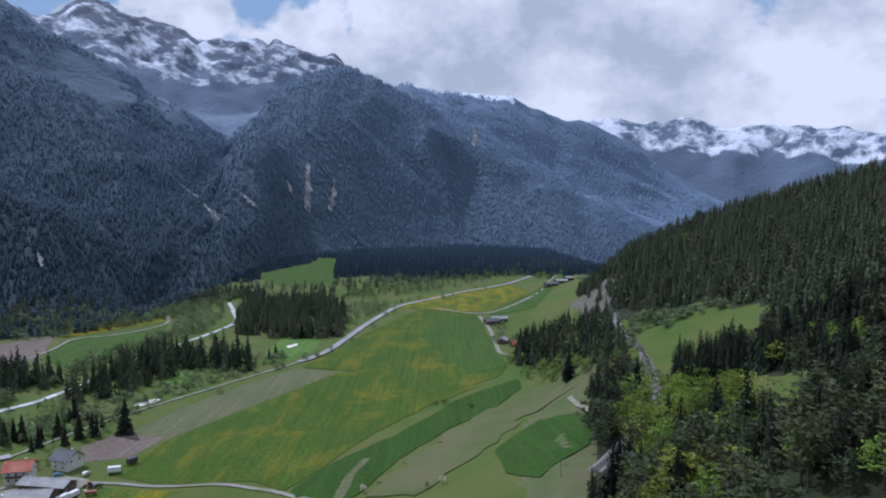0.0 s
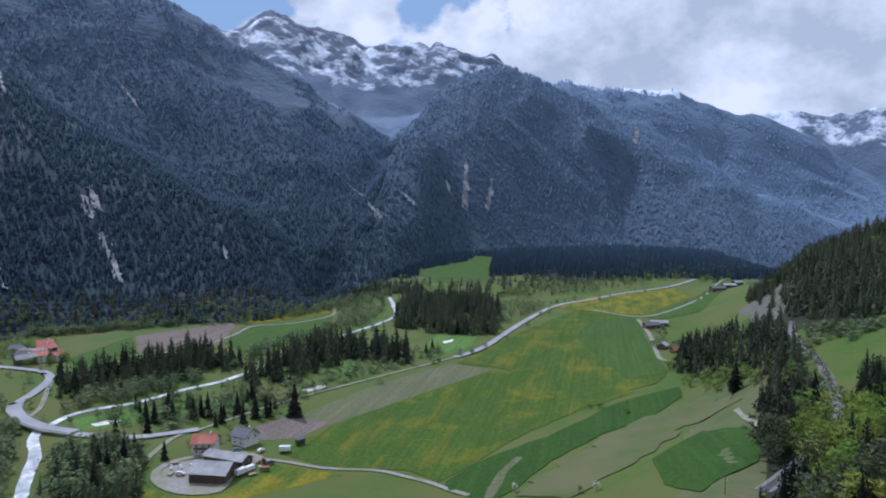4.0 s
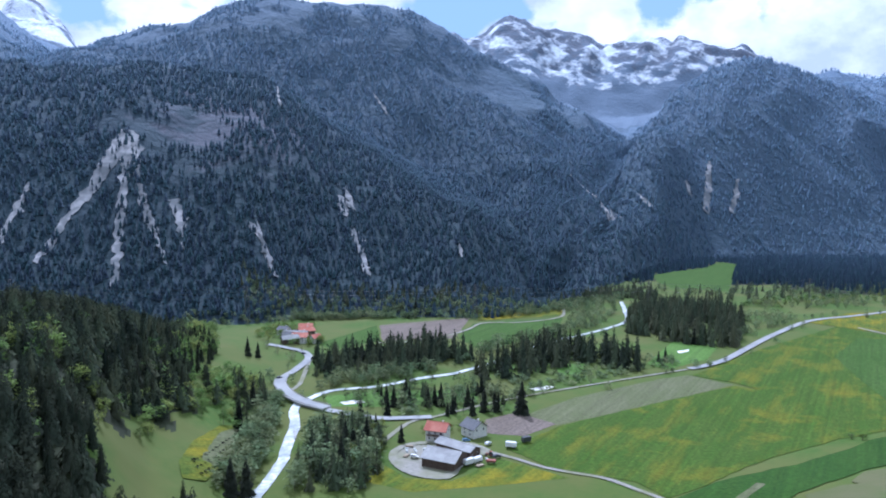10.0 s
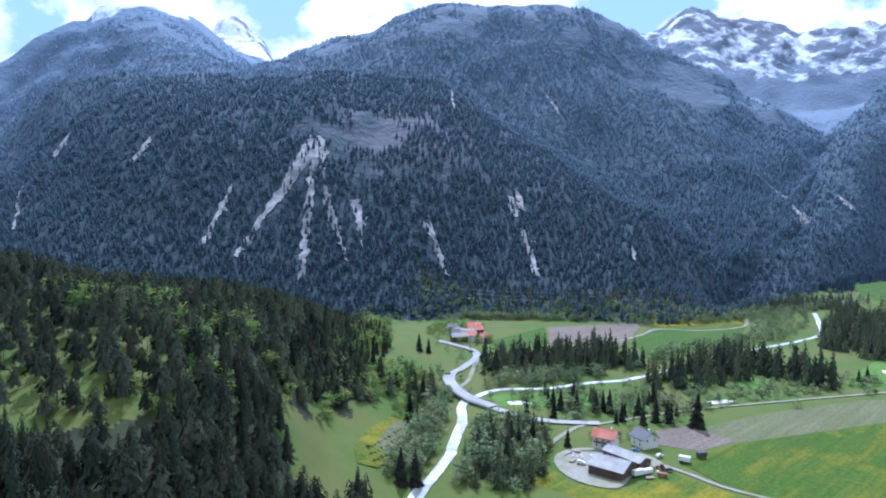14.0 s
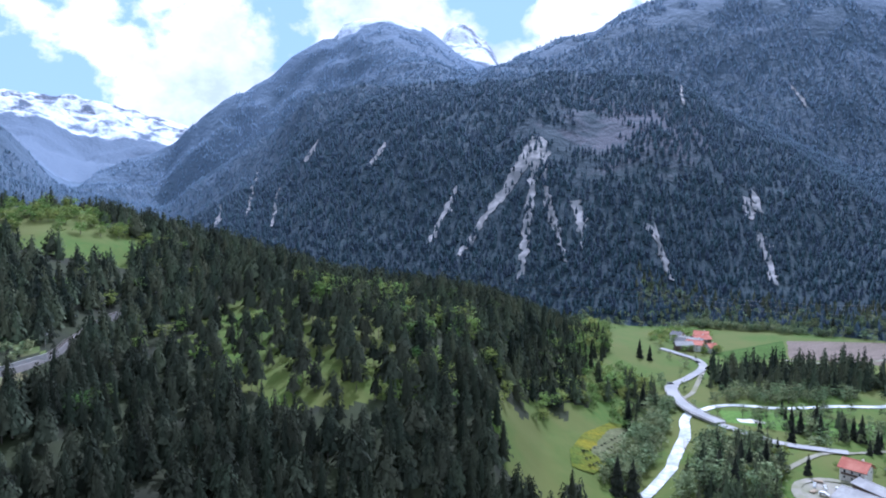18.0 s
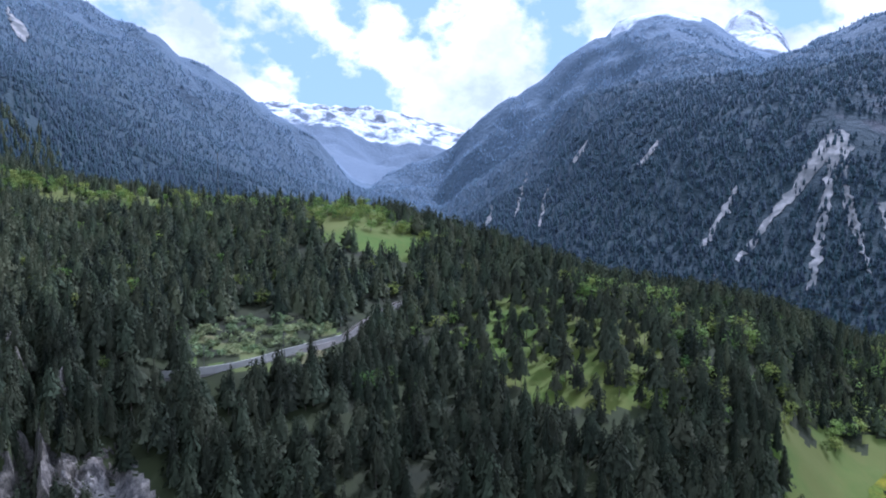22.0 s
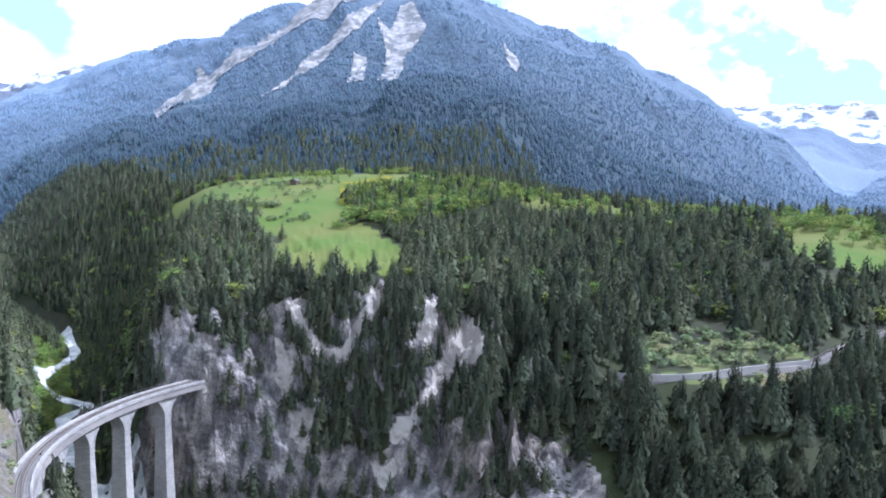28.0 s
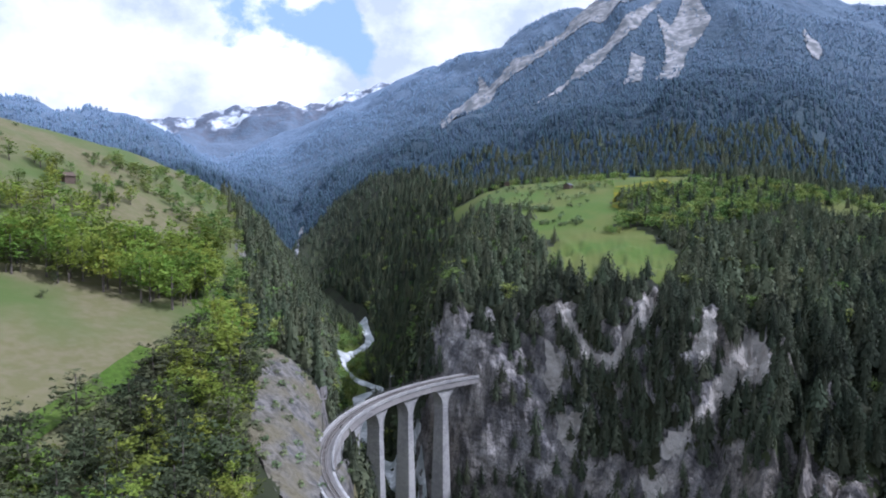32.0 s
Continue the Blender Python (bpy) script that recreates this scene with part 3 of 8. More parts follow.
FAR_MEADOW = [(-313, 1196), (-276, 1100), (-240, 1040), (-166, 1049), (-190, 1240), (-224, 1500), (-262, 1540), (-263, 1390), (-295, 1279)]
TERRACE_WOOD = [(-355, -276), (-450, -340), (-519, -339), (-573, -310), (-592, -274), (-565, -241), (-501, -232), (-424, -230), (-363, -238)]
ORCHARD_MEADOW = [(-250, 158), (-306, 232), (-336, 300), (-320, 312), (-296, 290), (-262, 241), (-237, 188), (-205, 160), (-205, 138)]
UPPER_MEADOW = [(-373, 292), (-452, 383), (-445, 443), (-395, 419), (-335, 333), (-350, 316), (-343, 286)]
LEFT_UPPER = bearing([(161, 400), (163, 430), (172, 460), (184, 440), (184, 330), (176, 335), (168, 340), (163, 360)])


# pale gullies and bare walls of the cliff below the terrace: headings and angles of sight
GULLIES = [[(125.6, -6.7), (124.4, -7.1), (125.1, -9.2), (126.6, -11.0), (127.6, -12.8), (128.6, -13.7), (128.3, -11.9), (126.8, -9.7)],
           [(132.5, -7.9), (131.5, -7.9), (130.3, -10.6), (129.4, -12.0), (128.0, -11.9), (128.1, -12.8), (129.9, -12.9), (131.1, -11.1)],
           [(133.2, -10.4), (132.4, -11.5), (131.6, -12.9), (132.0, -14.6), (131.2, -17.3), (130.6, -19.8), (131.4, -20.1), (132.2, -18.1), (132.6, -15.5), (133.5, -13.8)],
           [(130.3, -15.1), (129.3, -16.4), (130.3, -17.2), (131.0, -19.8), (131.7, -19.4), (131.3, -16.8)],
           [(117.9, -9.4), (116.8, -9.6), (116.7, -10.7), (115.9, -11.7), (116.7, -12.9), (118.7, -14.9), (120.6, -16.3), (121.8, -17.9), (122.8, -17.3), (121.8, -15.9), (120.7, -14.8), (120.3, -13.0), (119.4, -11.7)],
           [(121.2, -8.0), (120.3, -7.9), (120.1, -9.7), (120.5, -11.7), (121.4, -12.6), (121.6, -10.9)],
           [(123.6, -17.3), (122.4, -17.0), (122.6, -19.2), (123.3, -19.6), (124.3, -18.4)], [(125.6, -20.6), (123.8, -20.7), (123.5, -21.5), (124.7, -23.0), (125.1, -23.0)]]
WALLS = [[(142.2, -8.2), (140.8, -8.5), (139.7, -9.2), (137.2, -10.6), (136.3, -11.9), (133.8, -11.5), (133.6, -13.8), (132.6, -15.5), (131.9, -18.1), (129.8, -19.8), (126.1, -19.7), (125.2, -20.6), (125.0, -30.0), (144.5, -30.0), (144.0, -19.0), (142.6, -15.0), (142.4, -11.0)],
         [(122.2, -18.5), (120.2, -18.2), (116.6, -18.4), (111.9, -18.5), (108.1, -19.9), (107.0, -22.0), (106.0, -30.0), (126.0, -30.0), (125.2, -20.6), (123.3, -19.6)]]


def in_sight(x, y, polys, inset=0.0, lift=0.0, ragged=1.0):
    """Which places lie in outlines given by heading and angle of sight, at least so far inside their ragged edge."""
    z = land(x, y)[0] + lift
    az, r = polar(x, y)
    el = np.degrees(np.arctan2(z - 128.0, r))
    ja, je = az + fbm(az * 1.6, el * 1.2, 3) * 0.55 * ragged, el + fbm(az * 1.3 + 40, el * 1.5, 3) * 0.7 * ragged
    hit = np.zeros(np.shape(x), bool)
    for poly in polys:
        one = [inside(ja + ox * inset * 0.2, je + oy * inset * 0.2, poly) for ox, oy in ((-1, 0), (1, 0), (0, -1), (0, 1))]
        hit |= (one[0] & one[1] & one[2] & one[3]) if inset >= 0 else (one[0] | one[1] | one[2] | one[3])
    return hit & (r < 420)


def in_gully(x, y, inset=0.0):
    return in_sight(x, y, GULLIES, inset)


def on_wall(x, y, inset=0.0):
    return in_sight(x, y, WALLS, inset, 0.0, 2.6)


def cover(x, y, zone):
    """Which ground it is: 0 grass, 1 forest floor, 2 dry grass, 4 mountain side."""
    az, r = polar(x, y)
    jx, jy = x + fbm(x / 14, y / 14, 3) * 14, y + fbm(x / 14 + 50, y / 14, 3) * 14
    ja = az + fbm(x / 20, y / 20, 3) * 1.6
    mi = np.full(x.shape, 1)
    mi[(ja > -11.5) & (ja < 51.0) & (zone < 5.0)] = 0
    mi[(ja > -12.5) & (ja < -7) & (zone < 3.2)] = 2
    mi[(ja > 119) & (ja < 137) & (zone > 3.75) & (zone < 4.6)] = 0
    mi[(ja > -14) & (ja < 26) & (r > 1150 + fbm(x / 45, y / 45, 3) * 90) & (zone < 5.0)] = 1
    mi[inside(jx, jy, FAR_MEADOW)] = 0
    for poly in (RAIL_CLEARING, RAIL_BANK, OPEN_WOOD, ORCHARD_MEADOW, UPPER_MEADOW, TERRACE_MEADOW, TERRACE_EAST, TERRACE_SOUTH, TERRACE_TOP):
        mi[inside(jx, jy, poly)] = 0
    mi[(inside(jx, jy, SHRUB_CLEARING) & (fbm(x / 11, y / 11, 3) > 0.14)) | inside(jx, jy, DRY_BANK)] = 2
    mi[((ja > 157) | (az < -175)) & (zone < 4.6)] = 2
    mi[(az > 147.8) & (az < 150.2) & (zone > 3.05) & (zone < 3.75)] = 0
    mi[(az > 140) & (az < 151) & (zone < 3.0) & (r < 250)] = 2
    mi[r < 105] = 1
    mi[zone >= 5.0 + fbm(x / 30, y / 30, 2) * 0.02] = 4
    return mi


ground = build_ground()


# ---- fields, roads and water, laid on the land ----
def field_material(name, base, second, flower=None, lane=0.0, amount=(0.5, 0.72)):
    """Meadow in stripes along the way it is mown, with flowers in drifts."""
    m = bpy.data.materials.new(name)
    m.use_nodes = True
    nt = m.node_tree
    b = nt.nodes["Principled BSDF"]
    b.inputs["Roughness"].default_value, b.inputs["Specular IOR Level"].default_value = 0.95, 0.15
    geo, mp = nt.nodes.new("ShaderNodeNewGeometry"), nt.nodes.new("ShaderNodeMapping")
    mp.inputs["Rotation"].default_value = (0, 0, radians(lane))
    mp.inputs["Scale"].default_value = (0.09, 0.022, 0.05)
    nt.links.new(geo.outputs["Position"], mp.inputs["Vector"])
    last = None
    for color, src, scale, lo, hi, det in ((second, "map", 1.0, 0.4, 0.6, 4), (tuple(c * 0.8 for c in base), "pos", 0.5, 0.45, 0.7, 6), (flower, "map", 0.7, amount[0], amount[1], 9), (flower, "pos", 0.03, 0.54, 0.74, 12)):
        if color is None:
            continue
        n, r, x = nt.nodes.new("ShaderNodeTexNoise"), nt.nodes.new("ShaderNodeValToRGB"), nt.nodes.new("ShaderNodeMixRGB")
        n.inputs["Scale"].default_value, n.inputs["Detail"].default_value = scale, det
        n.inputs["Roughness"].default_value = 0.62
        nt.links.new(mp.outputs["Vector"] if src == "map" else geo.outputs["Position"], n.inputs["Vector"])
        r.color_ramp.elements[0].position, r.color_ramp.elements[1].position = lo, hi
        nt.links.new(n.outputs["Fac"], r.inputs["Fac"])
        nt.links.new(r.outputs["Color"], x.inputs["Fac"])
        if last is None:
            x.inputs["Color1"].default_value = (*base, 1)
        else:
            nt.links.new(last, x.inputs["Color1"])
        x.inputs["Color2"].default_value = (*color, 1)
        last = x.outputs["Color"]
    # swathes left by the mower and tufts of grass
    ms = nt.nodes.new("ShaderNodeMapping")
    ms.inputs["Rotation"].default_value, ms.inputs["Scale"].default_value = (0, 0, radians(lane)), (0.42, 0.008, 0.05)
    nt.links.new(geo.outputs["Position"], ms.inputs["Vector"])
    for vec, scale, det, lo, hi in ((ms.outputs["Vector"], 1.0, 3, 0.82, 1.18), (geo.outputs["Position"], 0.55, 8, 0.66, 1.34)):
        n, mr, h = nt.nodes.new("ShaderNodeTexNoise"), nt.nodes.new("ShaderNodeMapRange"), nt.nodes.new("ShaderNodeHueSaturation")
        n.inputs["Scale"].default_value, n.inputs["Detail"].default_value, n.inputs["Roughness"].default_value = scale, det, 0.7
        mr.inputs["From Min"].default_value, mr.inputs["From Max"].default_value = 0.3, 0.7
        mr.inputs["To Min"].default_value, mr.inputs["To Max"].default_value = lo, hi
        nt.links.new(vec, n.inputs["Vector"])
        nt.links.new(n.outputs["Fac"], mr.inputs["Value"])
        nt.links.new(mr.outputs["Result"], h.inputs["Value"])
        nt.links.new(last, h.inputs["Color"])
        last = h.outputs["Color"]
    nt.links.new(last, b.inputs["Base Color"])
    n, bp = nt.nodes.new("ShaderNodeTexNoise"), nt.nodes.new("ShaderNodeBump")
    n.inputs["Scale"].default_value, n.inputs["Detail"].default_value = 0.8, 6
    bp.inputs["Strength"].default_value, bp.inputs["Distance"].default_value = 0.5, 0.3
    nt.links.new(geo.outputs["Position"], n.inputs["Vector"])
    nt.links.new(n.outputs["Fac"], bp.inputs["Height"])
    nt.links.new(bp.outputs["Normal"], b.inputs["Normal"])
    return m


DANDELION = field_material("dandelion_meadow", (0.050, 0.096, 0.009), (0.064, 0.105, 0.012), (0.15, 0.138, 0.010), 35, (0.50, 0.78))
YELLOW_FIELD = field_material("yellow_meadow", (0.064, 0.108, 0.012), (0.092, 0.12, 0.014), (0.21, 0.175, 0.008), -30, (0.42, 0.66))
LUSH = field_material("lush_meadow", (0.031, 0.075, 0.009), (0.038, 0.083, 0.010), None, -20)
LIGHT_GREEN = field_material("light_meadow", (0.050, 0.098, 0.014), (0.060, 0.106, 0.018), None, 10)
HILL_GREEN = field_material("hillside_grass", (0.056, 0.102, 0.012), (0.076, 0.108, 0.020), None, 60)
PALE = field_material("pale_meadow", (0.135, 0.14, 0.07), (0.11, 0.125, 0.052), None, -17)
SOIL = field_material("ploughed_soil", (0.15, 0.12, 0.095), (0.18, 0.145, 0.12), None, -17)
BANK_GRASS = mat("bank_grass", (0.086, 0.106, 0.028), 0.95, 0.22, (0.062, 0.100, 0.015), (0.115, 0.115, 0.045), 0.035, 0.15, ramp=(0.35, 0.65))
FAIRWAY = field_material("fairway", (0.09, 0.17, 0.03), (0.11, 0.19, 0.04), None, 40)
SAND = mat("bunker_sand", (0.74, 0.72, 0.66), 0.95, 0.5, (0.64, 0.62, 0.56))
ASPHALT = mat("road_asphalt", (0.29, 0.29, 0.29), 0.85, 0.4, (0.24, 0.24, 0.24), (0.33, 0.325, 0.315), 0.05)
GRAVEL = mat("gravel", (0.31, 0.29, 0.25), 0.95, 0.6, (0.24, 0.225, 0.19), (0.20, 0.20, 0.12), 0.08)
BALLAST = mat("ballast", (0.17, 0.16, 0.15), 0.95, 1.2, (0.11, 0.105, 0.10), (0.21, 0.195, 0.18), 0.05, 0.1)
WATER = mat("mountain_water", (0.44, 0.46, 0.45), 0.6, 0.45, (0.80, 0.81, 0.80), (0.28, 0.31, 0.30), 0.09, 0.4, 0.25)


def drape(name, poly, material, lift, label, category, step=9.0, wobble=1.2, kind="structure", jag=0.0):
    """A sheet of ground with its own cover, on the land inside an outline."""
    pts = []
    for (x0, y0), (x1, y1) in zip(poly, poly[1:] + poly[:1]):
        n = max(1, int(math.hypot(x1 - x0, y1 - y0) / 6))
        for k in range(n):
            px, py = x0 + (x1 - x0) * k / n, y0 + (y1 - y0) * k / n
            w = wobble * min(1.0, math.hypot(px, py) / 400)
            pts.append((px + noise.noise((px / 9, py / 9, 0)) * w, py + noise.noise((px / 9, py / 9, 7)) * w))
    bm = bmesh.new()
    bm.faces.new([bm.verts.new((x, y, 0)) for x, y in pts])
    xs, ys = [p[0] for p in pts], [p[1] for p in pts]
    step = max(step, (max(xs) - min(xs) + max(ys) - min(ys)) / 70)
    for lo, hi, axis in ((min(xs), max(xs), 0), (min(ys), max(ys), 1)):
        v = lo + step
        while v < hi:
            co, no = [0, 0, 0], [0, 0, 0]
            co[axis], no[axis] = v, 1
            bmesh.ops.bisect_plane(bm, geom=bm.verts[:] + bm.edges[:] + bm.faces[:], plane_co=co, plane_no=no)
            v += step
    bmesh.ops.triangulate(bm, faces=bm.faces[:])
    co = np.array([v.co[:] for v in bm.verts])
    z, _ = land(co[:, 0], co[:, 1])
    if z.max() < 2.0:
        lift *= 0.35
    elif lift < 0.4:
        lift *= 1.6
    for v, h in zip(bm.verts, z):
        v.co.z = h + lift - 0.4 * jag + jag * (abs(noise.noise((v.co.x / 4, v.co.y / 4, 0))) + 0.6 * noise.noise((v.co.x / 1.7, v.co.y / 1.7, 5)))
    for f in bm.faces:
        if f.normal.z < 0:
            f.normal_flip()
        f.smooth = jag == 0
    me = bpy.data.meshes.new(name)
    bm.to_mesh(me)
    bm.free()
    me.materials.append(material)
    return tagged(new(name, me), label, category, kind=kind)


def smooth_line(pts, step=5.0):
    """A line through the points, rounded and evenly stepped."""
    p = np.array(pts, float)
    q = np.vstack([2 * p[0] - p[1], p, 2 * p[-1] - p[-2]])
    out = []
    for i in range(1, len(q) - 2):
        n = max(2, int(np.linalg.norm(q[i + 1] - q[i]) / step))
        for k in range(n):
            t = k / n
            out.append(0.5 * (2 * q[i] + (q[i + 1] - q[i - 1]) * t + (2 * q[i - 1] - 5 * q[i] + 4 * q[i + 1] - q[i + 2]) * t * t + (3 * q[i] - q[i - 1] - 3 * q[i + 1] + q[i + 2]) * t ** 3))
    out.append(p[-1])
    return np.array(out)


def ribbon(name, pts, width, material, lift, label, category, z=None, ragged=0.0, thick=0.0, soft=0):
    """A band of even width along a line, on the land or at a height of its own."""
    c = smooth_line(pts)
    t = np.gradient(c[:, :2], axis=0)
    t /= np.linalg.norm(t, axis=1, keepdims=True)
    n = np.c_[-t[:, 1], t[:, 0]]
    offs = np.linspace(-0.5, 0.5, 5)
    rows = []
    for k, o in enumerate(offs):
        w = width * (1 + ragged * fbm(c[:, 0] / 9 + 31 * (o > 0), c[:, 1] / 9, 3))
        xy = c[:, :2] + n * (o * w)[:, None]
        if z is None:
            h = land(xy[:, 0], xy[:, 1])[0]
            if soft:
                h = np.convolve(np.pad(h, soft, "edge"), np.ones(2 * soft + 1) / (2 * soft + 1), "valid")
        else:
            h = np.interp(np.linspace(0, 1, len(c)), np.linspace(0, 1, len(z)), z)
        rows.append(np.c_[xy, h + lift])
    v = np.array(rows)
    if thick:
        lo = v[[0, -1]].copy()
        lo[:, :, 2] -= thick
        v = np.concatenate([lo[:1], v, lo[1:]])
    nr, nc = v.shape[:2]
    idx = np.arange(nr * nc).reshape(nr, nc)
    faces = np.stack([idx[:-1, :-1], idx[:-1, 1:], idx[1:, 1:], idx[1:, :-1]], -1).reshape(-1, 4)[:, ::-1]
    return tagged(new(name, from_arrays(name, v.reshape(-1, 3), faces, [material], True)), label, category, kind="structure")


drape("meadow", [(-154, 321), (-144, 369), (-113, 438), (-75, 515), (-36, 511), (4, 480), (23, 439), (-9, 414), (-35, 368), (-55, 315), (-67, 297), (-84, 309), (-100, 310), (-127, 309)],
      DANDELION, 0.15, "green meadow streaked with yellow dandelions", "meadow")
drape("meadow", [(-64, 297), (-49, 324), (-24, 357), (5, 412), (23, 425), (49, 439), (47, 409), (30, 379), (2, 352), (-19, 311), (-31, 280), (-40, 267), (-62, 287)],
      LUSH, 0.22, "dark green strip of lush mown meadow", "meadow")
drape("meadow", [(-106, 529), (-76, 656), (-25, 818), (41, 769), (41, 657), (46, 560), (46, 488), (37, 456), (13, 444), (-34, 499), (-78, 524)],
      DANDELION, 0.19, "long green meadow with drifts of yellow flowers", "meadow")
drape("meadow", [(-53, 830), (-18, 922), (100, 1027), (117, 933), (48, 783)], YELLOW_FIELD, 0.25, "meadow yellow with flowers beside the road", "meadow")
drape("meadow", [(49, 770), (116, 923), (241, 1298), (253, 1281), (107, 803), (55, 746)], LIGHT_GREEN, 0.25, "light green meadow below the far farm", "meadow")
drape("meadow", [(-20, 660), (-5, 760), (41, 765), (41, 657), (46, 560), (46, 488), (20, 480)], LIGHT_GREEN, 0.3, "evenly green mown meadow", "meadow")
drape("meadow", [(-158, 428), (-124, 505), (-109, 529), (-76, 518), (-116, 429), (-146, 370), (-169, 378)], PALE, 0.24, "pale freshly mown strip of meadow", "meadow")
drape("ploughed_field", [(-186, 354), (-176, 379), (-147, 372), (-154, 343), (-174, 336)], SOIL, 0.3, "small brown ploughed field by the farm", "field")
drape("ploughed_field", [(-416, 568), (-362, 659), (-320, 552), (-368, 507)], SOIL, 0.3, "brown ploughed field beyond the river", "field")
drape("meadow", [(-408, 467), (-418, 566), (-369, 506), (-382, 455)], LIGHT_GREEN, 0.2, "light green meadow beside the village", "meadow")
drape("meadow", [(-343, 631), (-280, 717), (-251, 628), (-263, 577), (-272, 519), (-317, 554)], LIGHT_GREEN, 0.2, "light green meadow beyond the river", "meadow")
drape("meadow", [(-368, 686), (-305, 783), (-284, 729), (-346, 645)], YELLOW_FIELD, 0.22, "yellowish meadow at the foot of the mountain", "meadow")
drape("meadow", FAR_MEADOW, LIGHT_GREEN, 0.5, "far green meadow between woods", "meadow")
drape("meadow", [(22, 283), (46, 323), (62, 275), (50, 231), (31, 212), (23, 241)], LUSH, 0.25, "dark green meadow above the railway", "meadow")
drape("dry_bank", [(-30, 272), (-16, 306), (17, 368), (57, 402), (65, 354), (41, 342), (18, 289), (4, 276), (-9, 260)], BANK_GRASS, 0.28, "dry pale grass on the bank", "grass bank", 7.0, 9.0)
drape("farmyard", [(-160, 312), (-162, 290), (-160, 273), (-175, 268), (-191, 275), (-199, 287), (-197, 299), (-186, 309), (-172, 315)], GRAVEL, 0.3, "trodden gravel farmyard round the barn", "yard", 5, 2.0)
drape("meadow", [(-206, 264), (-190, 248), (-165, 250), (-138, 275), (-112, 302), (-150, 306), (-156, 270), (-176, 262), (-194, 269)], YELLOW_FIELD, 0.16, "meadow with dandelions below the farm", "meadow")
for poly in ([(-295, 343), (-275, 372), (-216, 413), (-207, 386), (-253, 343), (-277, 329)], [(-144, 547), (-148, 649), (-109, 643), (-107, 592), (-126, 537)], [(-203, 505), (-183, 527), (-177, 489), (-188, 478)]):
    drape("golf_fairway", poly, FAIRWAY, 0.24, "bright green closely mown golf fairway", "fairway", 5)
for poly in ([(-278, 338), (-274, 347), (-265, 349), (-266, 343), (-272, 336)], [(-135, 609), (-129, 621), (-126, 613), (-131, 602)], [(-191, 432), (-185, 445), (-178, 446), (-180, 437), (-187, 429)]):
    drape("golf_bunker", poly, SAND, 0.32, "pale sand bunker on the golf course", "bunker", 4, 2.0)
drape("orchard_ground", [(-254, 214), (-270, 226), (-292, 256), (-297, 280), (-280, 272), (-262, 236)], PALE, 0.34, "trodden pale ground under orchard saplings", "orchard ground")
drape("meadow", [(-248, 196), (-262, 206), (-284, 232), (-300, 262), (-297, 280), (-270, 244), (-246, 208)], YELLOW_FIELD, 0.3, "yellow flowering orchard meadow", "meadow")
drape("meadow", [(-560, -380), (-525, -345), (-490, -320), (-470, -345), (-395, -290), (-420, -330), (-500, -390)], YELLOW_FIELD, 0.3, "yellow flowering meadow on the terrace", "meadow")
drape("meadow", [(2, -158), (-18, -171), (-35, -189), (-57, -214), (-62, -210), (-53, -193), (-32, -175), (-16, -157), (2, -140)], HILL_GREEN, 0.2, "strip of lush grass on the hillside", "meadow")

drape("rock_cutting", ROCK_CUT, CUT_ROCK, 0.35, "bare tan and grey rock face beside the railway", "rock face", 1.5, 12.0, jag=1.8)
ribbon("road", [(-436, 435), (-413, 435), (-394, 433), (-374, 417), (-358, 385), (-351, 365), (-337, 347), (-317, 333), (-295, 324), (-274, 321), (-254, 322), (-236, 325), (-213, 343)], 6.2, ASPHALT, 0.9, "light grey asphalt road curving to the village", "road", soft=3)
ribbon("lane", [(-213, 343), (-190, 405), (-150, 480), (-105, 560)], 2.4, GRAVEL, 0.5, "narrow lane along a hedge", "lane")
ribbon("road", [(-112, 548), (-105, 560), (-94, 595), (-86, 650), (-74, 730), (-51, 836), (-14, 898), (27, 960), (73, 1009), (102, 1049), (143, 1139)], 6.2, ASPHALT, 0.9, "light grey asphalt road through the valley", "road", soft=3)
ribbon("lane", [(-372, 416), (-342, 376), (-328, 356), (-323, 342)], 3.2, GRAVEL, 0.4, "pale gravel lane", "lane")
ribbon("lane", [(-160, 311), (-144, 310), (-127, 307), (-100, 308), (-82, 301), (-68, 294), (-50, 278)], 2.6, GRAVEL, 0.4, "worn gravel farm track", "lane")
ribbon("lane", [(-213, 343), (-219, 328), (-210, 285), (-193, 245)], 3.0, GRAVEL, 0.4, "gravel lane along the trees", "lane")
ribbon("lane", [(-160, 312), (-163, 290), (-160, 272), (-175, 267), (-191, 274), (-200, 287), (-198, 300), (-186, 310), (-172, 316), (-160, 312)], 4.0, GRAVEL, 0.45, "gravel yard drive looping round the barn", "lane")
ribbon("lane", [(40, 757), (46, 670), (46, 594), (46, 550), (52, 533)], 3.5, GRAVEL, 0.5, "pale gravel lane to the sheds", "lane")
ribbon("lane", [(-6, 822), (41, 773), (76, 810), (128, 931), (151, 1019), (216, 1243)], 4.0, GRAVEL, 0.5, "pale lane to the far farm", "lane")
ribbon("lane", [(-302, 775), (-283, 716), (-303, 664), (-334, 636), (-330, 592), (-335, 529), (-366, 496)], 3.5, GRAVEL, 0.5, "pale field lane", "lane")
ribbon("lane", [(63, 340), (61, 304), (61, 267)], 2.4, GRAVEL, 0.45, "worn earth path up the bank", "lane", ragged=0.6)
ribbon("lane", [(-41, 272), (-39, 299), (-35, 322)], 4.0, PALE, 0.45, "worn grass track", "lane", ragged=0.8)
